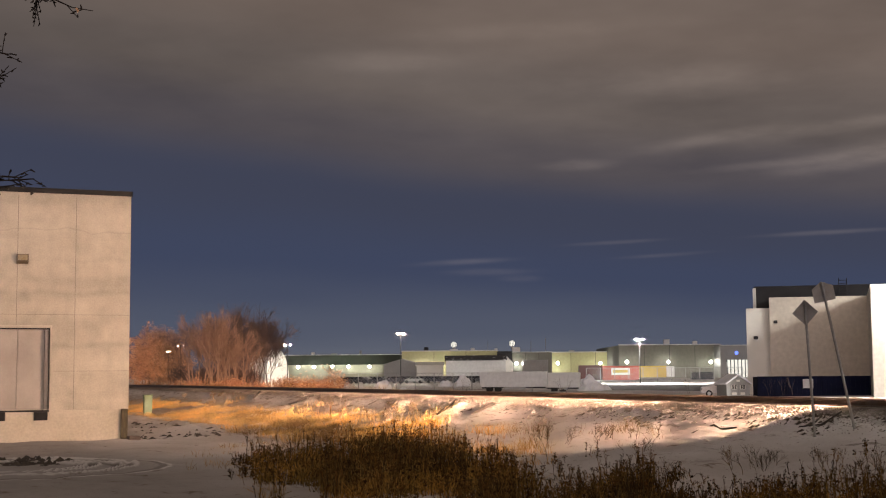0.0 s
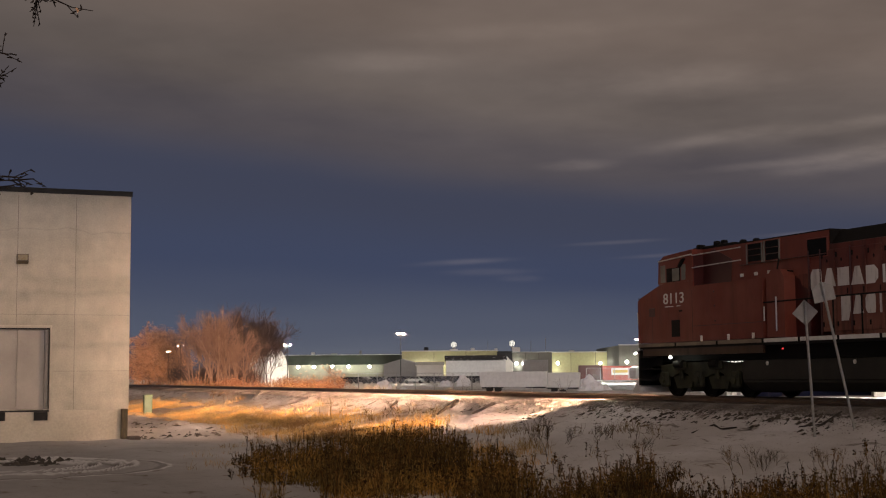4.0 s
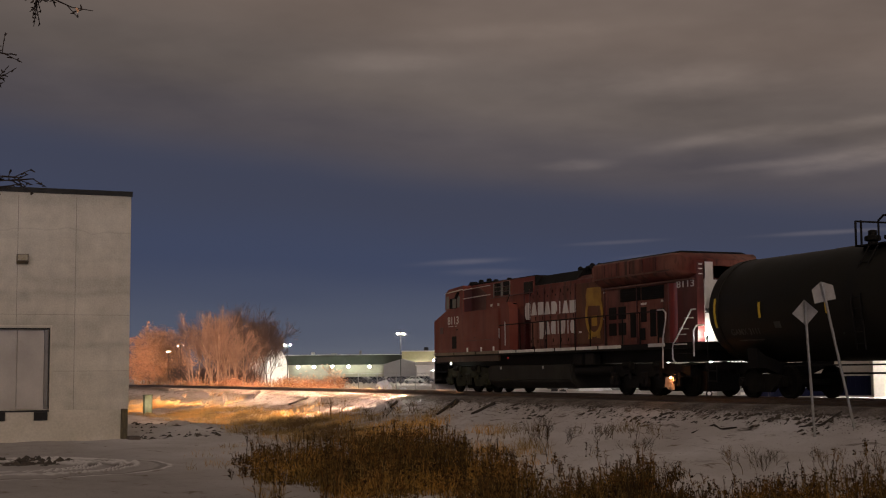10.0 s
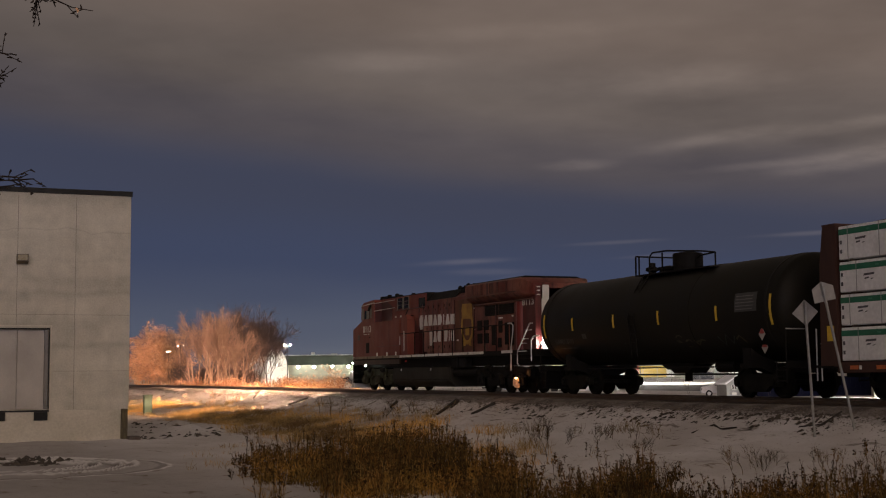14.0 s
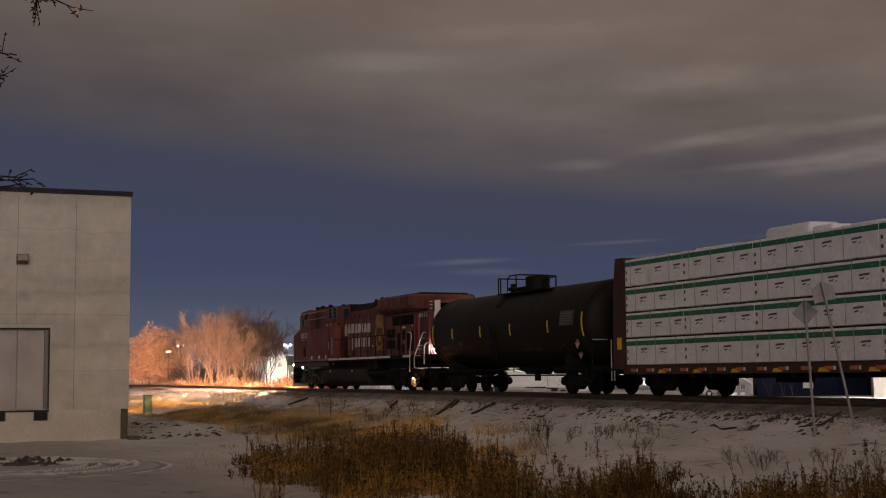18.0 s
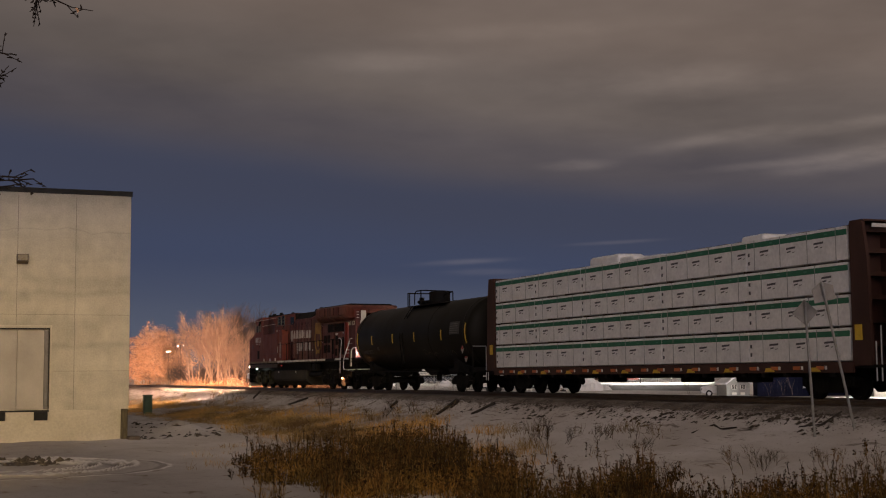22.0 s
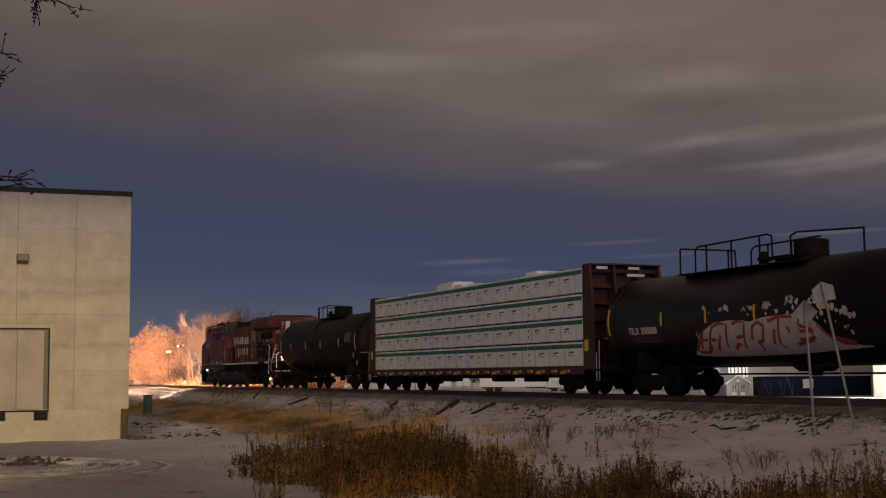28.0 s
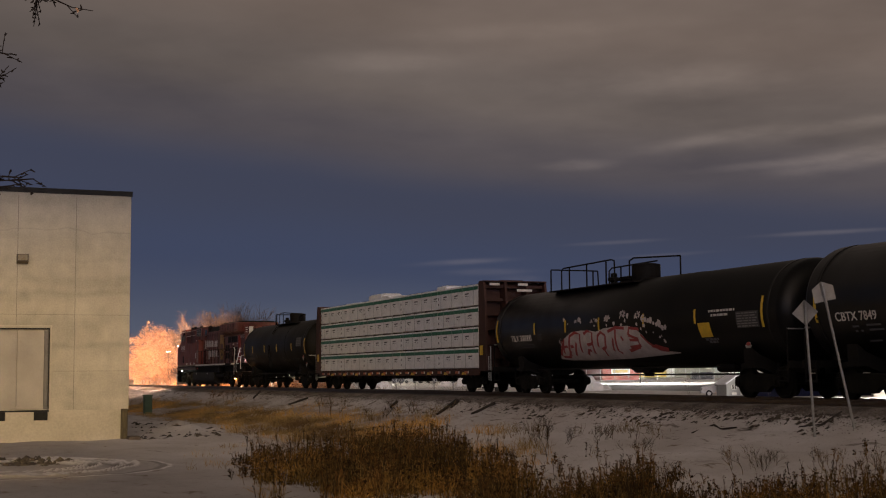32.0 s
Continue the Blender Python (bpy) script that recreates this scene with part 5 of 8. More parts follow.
    for a in range(4):
        for k in range(n):
            ring.faces.new((loops[a][k], loops[a][(k + 1) % n], loops[(a + 1) % 4][(k + 1) % n], loops[(a + 1) % 4][k]))
    emblem = part("emblem", ring, GOLD, car, "faded gold emblem ring", smooth=False)
    for pts in ([(-0.56, 0.34), (0.48, 0.30), (0.56, 0.62), (0.52, 0.96), (-0.50, 0.98), (-0.60, 0.70)], [(-0.18, -0.40), (0.22, -0.40), (0.22, -0.04), (-0.18, -0.04)], [(-0.46, -0.86), (-0.18, -0.84), (-0.08, -0.66), (-0.38, -0.60)], [(0.46, -0.86), (0.20, -0.84), (0.10, -0.66), (0.40, -0.60)]):
        part("crest", prism(bmesh.new(), [(cx + x, cz + z) for x, z in pts], yp - 0.007, yp), GOLD, emblem, smooth=False)
    return car


PALE_LINING = M("pale_window_lining", (0.20, 0.20, 0.17), (0.12, 0.11, 0.09), rough=0.6, scale=3, bump=0.03)
PALE_RUST = M("rust_pale_steel", (0.17, 0.085, 0.062), (0.07, 0.03, 0.024), rough=0.8, scale=1.2, fine=14, bump=0.1)
STRIPE_GREY = M("dull_stripe", (0.24, 0.19, 0.13), (0.15, 0.11, 0.08), rough=0.6, scale=2, bump=0.03)
WORN_WHITE = worn_paint("worn_white", (0.74, 0.71, 0.68), (0.60, 0.56, 0.53), (0.16, 0.10, 0.08), 0.55, seed=2.0)
GLOSS_RED = M("glossy_red", (0.17, 0.022, 0.016), (0.11, 0.012, 0.010), rough=0.36, scale=1.4, bump=0.02, spec=0.45)
TANK_GRIME = M("fuel_tank_grime", (0.016, 0.014, 0.008), (0.008, 0.007, 0.005), rough=0.7, scale=1.2, fine=10, bump=0.15)


SOOT = M("soot_black", (0.004, 0.004, 0.004), rough=0.95, bump=0)
MAIN_BEAM = glow("main_beam", (1.0, 0.58, 0.38), 2300000.0)
DITCH_BEAM = glow("ditch_beam", (1.0, 0.60, 0.41), 310000.0)
# the added lamp that spreads headlight spill to the sides
SPILL_BEAM = glow("spill_beam", (1.0, 0.66, 0.45), 800000.0)
HEADLAMPS = [(-0.18, 2.75, 0.55, 0.115, 0.06, MAIN_BEAM), (0.18, 2.75, 0.55, 0.115, 0.06, MAIN_BEAM), (-0.95, 1.25, 0.27, 0.22, 0.035, DITCH_BEAM), (0.95, 1.25, 0.27, 0.22, 0.035, DITCH_BEAM)]


def tank_stripe(car, x, y_at, z0, z1, R, zc, label="yellow reflective strip"):
    """A reflective strip bent round the tank's side."""
    bm = bmesh.new()
    n = 4
    ring = []
    for k in range(n + 1):
        z = z0 + (z1 - z0) * k / n
        y = -math.sqrt(max(0.01, R * R - (z - zc) ** 2))
        ring.append((y, z))
    for (ya, za), (yb, zb) in zip(ring, ring[1:]):
        vs = [bm.verts.new(p) for p in ((x - 0.05, ya - 0.006, za), (x + 0.05, ya - 0.006, za), (x + 0.05, yb - 0.006, zb), (x - 0.05, yb - 0.006, zb))]
        bm.faces.new(vs)
    bmesh.ops.remove_doubles(bm, verts=bm.verts[:], dist=0.001)
    bmesh.ops.solidify(bm, geom=bm.faces[:], thickness=0.008)
    part("reflective_strip", bm, YELLOW, car, label, smooth=False)


def make_tank_car(label, x0, x1, R, zc, mat, trucks):
    """x0, x1: the tips of the tank's heads."""
    car = tagged(new("tank_car"), label, "tank car")
    bm = bmesh.new()
    hd = 0.52
    body = [(x0 + hd, R), (x0 + hd + (x1 - x0) * 0.28, R), (x0 + hd + (x1 - x0) * 0.281, R + 0.012), (x1 - hd - (x1 - x0) * 0.281, R + 0.012), (x1 - hd - (x1 - x0) * 0.28, R), (x1 - hd, R)]
    tail = []
    for k in range(9):
        a = math.pi / 2 * k / 8
        tail.append((x1 - hd + hd * math.sin(a), max(0.02, R * math.cos(a))))
    head = [(x0 + hd - hd * math.sin(math.pi / 2 * (8 - k) / 8), max(0.02, R * math.cos(math.pi / 2 * (8 - k) / 8))) for k in range(8)]
    lathe(bm, head + body + tail[1:], 48, 0, 0, zc, "x")
    part("tank", bm, mat, car, "black cylindrical tank with dished ends")
    # head shields and bolsters
    for x in (x0 + 0.55, x1 - 0.55):
        part("tank_band", lathe(bmesh.new(), [(-0.05, R + 0.004), (-0.045, R + 0.016), (0.045, R + 0.016), (0.05, R + 0.004)], 48, x + (0.35 if x < (x0 + x1) / 2 else -0.35), 0, zc, "x"), mat, car)
    for x in trucks:
        bm = bmesh.new()
        prism_x(bm, [(-1.35, 0.98), (-1.38, 1.45), (-1.1, 1.25), (-0.5, 1.02), (0.5, 1.02), (1.1, 1.25), (1.38, 1.45), (1.35, 0.98), (0.6, 0.70), (-0.6, 0.70)], x - 0.22, x + 0.22)
        part("saddle", bm, BLACK, car)
        part("jack_pad", box(bmesh.new(), x - 0.3, x + 0.3, -1.42, -1.1, 0.88, 1.0), BLACK, car, smooth=False)
    for x, s in ((x0, -1), (x1, 1)):
        a, b = sorted((x - s * 0.2, trucks[0] if s < 0 else trucks[1]))
        part("stub_sill", box(bmesh.new(), a, b, -0.32, 0.32, 0.72, 1.02), BLACK, car, smooth=False)
        bm = bmesh.new()
        xx = x - s * 0.15
        box(bm, min(xx, xx + s * 0.12), max(xx, xx + s * 0.12), -1.45, 1.45, 0.86, 1.06)
        part("end_sill", bm, BLACK, car, smooth=False)
        for y in (-1.42, 1.42):
            for q in (0.0, 0.45):
                part("ladder_rail", cyl(bmesh.new(), (xx - s * q, y, 0.45), (xx - s * q, y, 1.95 if q == 0 else 1.06), 0.02, 6), BLACK, car)
            for z in (0.5, 0.8):
                part("sill_step", cyl(bmesh.new(), (xx, y, z), (xx - s * 0.45, y, z), 0.018, 6), BLACK, car)
        part("end_handrail", pipe(bmesh.new(), [(xx, -1.42, 1.95), (xx, 1.42, 1.95)], 0.02), SILVER, car)
        coupler(car, x - s * 0.1, s)
    # walkway rail beside the trucks
    part("side_rail", pipe(bmesh.new(), [(trucks[0] + 1.5, -1.35, 0.92), (trucks[1] - 1.5, -1.35, 0.92)], 0.022), BLACK, car)
    part("brake_pipe", pipe(bmesh.new(), [(trucks[0] + 1.2, 0.3, 0.70), (trucks[1] - 1.2, 0.3, 0.70)], 0.03), BLACK, car)
    part("bottom_outlet", lathe(bmesh.new(), [(0, 0.16), (0.12, 0.20), (0.4, 0.24)], 14, (x0 + x1) / 2, 0, zc - R - 0.30, "z"), BLACK, car)
    part("bottom_skid", prism(bmesh.new(), [((x0 + x1) / 2 - 0.8, zc - R), ((x0 + x1) / 2 - 0.4, zc - R - 0.18), ((x0 + x1) / 2 + 0.4, zc - R - 0.18), ((x0 + x1) / 2 + 0.8, zc - R)], -0.3, 0.3), BLACK, car)
    part("brake_reservoir", lathe(bmesh.new(), [(0, 0.02), (0.02, 0.2), (1.0, 0.2), (1.02, 0.02)], 14, trucks[1] - 3.0, -0.3, 0.95, "x"), BLACK, car)
    first = freight_truck(car, trucks[0])
    freight_truck(car, trucks[1], first)
    return car


def decal(car, name, pts, R, zc, mat, lift=0.006, label=""):
    """Paint on the tank's near side: a flat outline in x and z, cut into bands and wrapped on the curve."""
    bm = bmesh.new()
    bm.faces.new([bm.verts.new((x, 0, z)) for x, z in pts])
    z = math.floor(min(p[1] for p in pts) / 0.11) * 0.11
    while z < max(p[1] for p in pts):
        bmesh.ops.bisect_plane(bm, geom=bm.verts[:] + bm.edges[:] + bm.faces[:], plane_co=(0, 0, z), plane_no=(0, 0, 1))
        z += 0.11
    for v in bm.verts:
        v.co.y = -math.sqrt(max(0.01, R * R - (v.co.z - zc) ** 2)) - lift
    bmesh.ops.solidify(bm, geom=bm.faces[:], thickness=0.002)
    return part(name, bm, mat, car, label, smooth=False)


def decal_line(car, name, pts, w, R, zc, mat, lift=0.01, label=""):
    left, right = [], []
    for k, (x, z) in enumerate(pts):
        a, b = pts[max(0, k - 1)], pts[min(len(pts) - 1, k + 1)]
        d = Vector((b[0] - a[0], b[1] - a[1])).normalized()
        left.append((x - d.y * w / 2, z + d.x * w / 2))
        right.append((x + d.y * w / 2, z - d.x * w / 2))
    return decal(car, name, left + right[::-1], R, zc, mat, lift, label)


def tank_letters(car, text, size, x, z, R, zc, mat, label, squeeze=1.0):
    """Stencilled writing on the tank's side, tilted to lie on the curve."""
    mid = z + size * 0.33 - zc
    a = math.asin(mid / R)
    m = pose(x, -R * math.cos(math.asin((z - zc) / R)) - 0.012, z, 90 - math.degrees(a), 0, 0) @ Matrix.Diagonal((squeeze, 1, 1, 1))
    ob = letters("stencil", text, size, mat, car, pose(0, 0, 0), label)
    ob.data.transform(m)


def make_tanks():
    RA, ZA, RB, ZB, RC, ZC = 1.56, 2.60, 1.53, 2.47, 1.60, 2.57
    t1 = make_tank_car("dusty black tank car with yellow reflective strips and worn lettering", -0.15, 15.5, RA, ZA, TANKOLD, (2.2, 13.4))
    t2 = make_tank_car("glossy black tank car with red and silver spray-painted lettering", 0.05, 20.0, RB, ZB, TANKBLACK, (2.6, 17.9))
    t3 = make_tank_car("black tank car with white lettering on its side", 0.55, 18.4, RC, ZC, TANKBLACK, (2.6, 16.4))
    # top fittings
    top_fittings(t1, RA + ZA, (6.4, 10.9), 8.2, [[(6.4, -0.93, 4.70), (6.4, 0.93, 4.70)], [(7.3, -0.93, 4.1), (7.3, -0.93, 4.62), (7.5, -0.93, 4.74), (8.3, -0.9, 4.74), (9.6, -0.4, 4.64), (9.82, 0.0, 4.60), (9.82, 0.0, 4.1)], [(8.75, 0.0, 4.1), (8.75, 0.0, 4.48), (8.95, 0.0, 4.56), (9.82, 0.0, 4.60)]], [(6.4, -0.93), (6.62, -0.93), (6.4, 0.93), (8.1, -0.92)], 4.70)
    top_fittings(t2, RB + ZB, (4.3, 10.7), 9.95, [[(4.38, -0.9, 4.72), (4.42, 0.9, 4.72), (4.80, 0.9, 4.68), (4.86, 0.9, 4.0)], [(5.27, -0.9, 3.9), (5.27, -0.9, 4.60), (5.40, -0.9, 4.70), (9.1, -0.9, 4.74), (9.3, -0.9, 4.68), (9.34, -0.9, 3.95)], [(5.7, 0.9, 3.95), (5.7, 0.9, 4.60), (5.9, 0.9, 4.72), (9.2, 0.9, 4.74)], [(9.66, -0.5, 4.0), (9.66, -0.5, 4.66), (9.95, -0.5, 4.74), (12.5, -0.2, 4.62), (12.5, -0.2, 4.0)]], [(4.38, -0.9), (5.9, -0.9), (7.26, -0.9), (8.71, -0.9), (4.42, 0.9), (6.6, 0.9), (7.8, 0.9)], 4.70)
    top_fittings(t3, RC + ZC, (7.6, 10.4), 9.3, [[(7.6, -0.93, 4.75), (7.6, 0.93, 4.75)], [(7.6, -0.93, 4.75), (10.4, -0.93, 4.75)], [(7.6, 0.93, 4.75), (10.4, 0.93, 4.75)]], [(x, y) for x in (7.6, 9.0, 10.4) for y in (-0.93, 0.93)], 4.75)
    # the dusty car: strips, faint marks, data panel, old scrawls
    for x in (0.62, 2.88, 5.88, 8.8, 12.13, 14.85):
        tank_stripe(t1, x, 0, 2.29 if 1 < x < 14 else 2.08, 2.74 if 1 < x < 14 else 2.95, RA + 0.012, ZA)
    tank_letters(t1, "GAMX 3111", 0.27, 1.25, 1.84, RA, ZA, FAINT, "faded white reporting mark and number", 1.05)
    decal(t1, "data_line", [(1.45, 1.66), (2.7, 1.66), (2.7, 1.70), (1.45, 1.70)], RA, ZA, FAINT)
    decal(t1, "test_mark", [(3.45, 1.98), (3.75, 1.98), (3.75, 2.16), (3.45, 2.16)], RA, ZA, FAINT)
    panel = decal(t1, "data_panel", [(13.1, 2.50), (14.2, 2.50), (14.2, 3.05), (13.1, 3.05)], RA, ZA, M("data_panel_grey", (0.055, 0.055, 0.052), rough=0.6), 0.008, "grey data panel")
    for k in range(5):
        decal(panel, "data_line", [(13.16, 2.56 + 0.095 * k), (14.0 + 0.03 * (k % 3), 2.56 + 0.095 * k), (14.0 + 0.03 * (k % 3), 2.59 + 0.095 * k), (13.16, 2.59 + 0.095 * k)], RA, ZA, M("panel_print", (0.16, 0.16, 0.15), rough=0.6, bump=0) if k == 0 else bpy.data.materials["panel_print"], 0.012)
    ochre = M("faded_ochre_spray", (0.050, 0.038, 0.008), (0.022, 0.018, 0.008), rough=0.6, scale=4, bump=0)
    teal = M("faded_teal_spray", (0.010, 0.022, 0.020), (0.006, 0.010, 0.010), rough=0.6, scale=4, bump=0)
    rng = random.Random(77)
    for x0, n, mat in ((9.6, 7, ochre), (10.5, 4, ochre), (11.9, 5, teal), (12.8, 3, ochre), (5.9, 3, teal)):
        pts = [(x0 + 0.22 * k, 1.72 + rng.uniform(-0.16, 0.16)) for k in range(n)]
        decal_line(t1, "scrawl", pts, 0.05, RA, ZA, mat)
    for x0, z0 in ((9.75, 1.8), (10.2, 1.66)):
        decal_line(t1, "scrawl", [(x0 + 0.2 * math.cos(a), z0 + 0.12 * math.sin(a)) for a in [k * math.pi / 5 for k in range(9)]], 0.035, RA, ZA, ochre)
    for z0, z1 in ((1.3, 4.05),):
        lad = part("side_ladder", pipe(bmesh.new(), [(6.95, -1.45, z0), (6.95, -1.60, 2.6), (6.95, -1.30, 3.5), (6.95, -0.93, z1)], 0.022), BLACK, t1, "black ladder up the tank side")
        part("stile", pipe(bmesh.new(), [(7.30, -1.45, z0), (7.30, -1.60, 2.6), (7.30, -1.30, 3.5), (7.30, -0.93, z1)], 0.022), BLACK, lad)
        for k in range(9):
            z = 1.45 + 0.3 * k
            y = -1.45 - 0.15 * (z - 0.9) / 1.7 if z < 2.6 else (-1.60 + 0.30 * (z - 2.6) / 0.9 if z < 3.5 else -1.30 + 0.37 * (z - 3.5) / 0.55)
            part("rung", cyl(bmesh.new(), (6.95, y, z), (7.30, y, z), 0.014, 6), BLACK, lad)
    part("belly_skid", prism(bmesh.new(), [(7.2, ZA - RA + 0.06), (7.75, 0.74), (8.6, 0.74), (9.1, ZA - RA + 0.06)], -0.35, 0.35), BLACK, t1)
    part("outlet_valve", cyl(bmesh.new(), (8.1, 0, 0.48), (8.1, 0, 0.76), 0.13, 12), BLACK, t1)
    # the sprayed car
    for x in (0.72, 4.16, 6.72, 9.25, 12.28, 15.37, 18.85):
        tank_stripe(t2, x, 0, 2.25 if 2 < x < 18 else 2.03, 2.69 if 2 < x < 18 else 2.92, RB + 0.014, ZB)
    tank_letters(t2, "TILX 308000", 0.33, 2.02, 2.02, RB, ZB, WHITE, "white reporting mark and car number", 1.02)
    for x0, x1, z in ((2.2, 3.9, 1.86), (2.35, 3.95, 1.76)):
        x = x0
        while x < x1:
            w = min(rng.uniform(0.1, 0.32), x1 - x)
            decal(t2, "data_line", [(x, z), (x + w, z), (x + w, z + 0.045), (x, z + 0.045)], RB, ZB, PRINT)
            x += w + 0.06
    decal_line(t2, "test_mark", [(4.4, 2.04), (4.66, 2.04), (4.66, 2.24), (4.4, 2.24), (4.4, 2.06)], 0.025, RB, ZB, PRINT)
    decal(t2, "yellow_panel", [(15.50, 2.26), (16.16, 2.26), (16.20, 1.82), (15.56, 1.82)], RB + 0.014, ZB, YELLOW, 0.008, "yellow stencil panel")
    for x0, x1, z in ((16.12, 17.5, 2.56), (16.25, 17.2, 2.43), (15.7, 16.4, 1.72), (15.85, 16.3, 1.64)):
        x = x0
        while x < x1 - 0.05:
            w = min(rng.uniform(0.07, 0.2), x1 - x)
            decal(t2, "stencil_mark", [(x, z), (x + w, z), (x + w, z + 0.07), (x, z + 0.07)], RB + 0.004, ZB, WHITE if z > 2 else PRINT)
            x += w + 0.04
    panel = decal(t2, "data_panel", [(17.55, 2.04), (18.66, 2.04), (18.66, 2.52), (17.55, 2.52)], RB, ZB, M("data_panel_dark", (0.035, 0.036, 0.038), rough=0.5), 0.008, "dark data panel with white print")
    for k in range(6):
        x = 17.6
        while x < 18.55:
            w = rng.uniform(0.08, 0.3)
            z = 2.07 + 0.075 * k
            decal(panel, "data_line", [(x, z), (min(x + w, 18.6), z), (min(x + w, 18.6), z + 0.035), (x, z + 0.035)], RB, ZB, PRINT_PALE, 0.012)
            x += w + 0.05
    # placards
    for t, x, z, R, zc in ((t1, 13.95, 1.46, RA, ZA), (t1, 14.25, 1.84, RA, ZA), (t2, 17.78, 1.52, RB, ZB)):
        y = -math.sqrt(R * R - (z - zc) ** 2) - 0.06
        pl = part("placard", prism(bmesh.new(), [(x, z - 0.19), (x + 0.16, z), (x, z + 0.19), (x - 0.16, z)], y - 0.01, y), M("placard_white", (0.42, 0.40, 0.38), rough=0.5) if z < 1.5 or z > 1.8 else bpy.data.materials["placard_white"], t, "red and white diamond placard", smooth=False)
        part("symbol", prism(bmesh.new(), [(x, z), (x + 0.13, z + 0.02), (x, z + 0.17), (x - 0.13, z + 0.02)], y - 0.016, y - 0.0105), M("placard_red", (0.40, 0.05, 0.04), rough=0.5), pl, smooth=False)
    # the last car
    tank_letters(t3, "CBTX 7849", 0.335, 2.17, 2.06, RC, ZC, WHITE, "white reporting mark and car number")
    for x0, x1, z in ((2.75, 3.0, 1.88), (3.3, 3.85, 1.90), (2.8, 2.9, 1.76), (3.0, 3.1, 1.76), (3.35, 3.9, 1.78), (3.1, 3.6, 1.5)):
        decal(t3, "data_line", [(x0, z), (x1, z), (x1, z + 0.05), (x0, z + 0.05)], RC, ZC, PRINT)
    tank_stripe(t3, 1.4, 0, 2.05, 2.9, RC + 0.012, ZC)
    paint_graffiti(t2, RB + 0.012, ZB)
    return t1, t2, t3


def top_fittings(car, top, span, dome, rails, posts, ph):
    """Platform, bent rails, posts, manway and valves on a tank."""
    part("platform", box(bmesh.new(), span[0], span[1], -0.95, 0.95, top - 0.14, top - 0.10), BLACK, car, "black grating platform", smooth=False)
    for x, y in posts:
        part("post", cyl(bmesh.new(), (x, y, top - 0.14), (x, y, ph), 0.030, 6), BLACK, car)
    for pts in rails:
        part("rail", pipe(bmesh.new(), pts, 0.028), BLACK, car)
    part("manway", lathe(bmesh.new(), [(-0.25, 0.48), (0.06, 0.48), (0.07, 0.50), (0.50, 0.50), (0.53, 0.47), (0.56, 0.30)], 24, dome, 0, top, "z"), BLACK, car, "black manway dome")
    for dx in (-2.2, -1.35, -1.05):
        part("valve", lathe(bmesh.new(), [(-0.2, 0.13), (0.06, 0.13), (0.10, 0.22), (0.20, 0.22), (0.24, 0.12), (0.36, 0.12), (0.38, 0.05)] if dx < -2 else [(-0.2, 0.2), (0.05, 0.2), (0.07, 0.26), (0.16, 0.26), (0.20, 0.06)], 12, dome + dx, -0.05, top, "z"), BLACK, car)


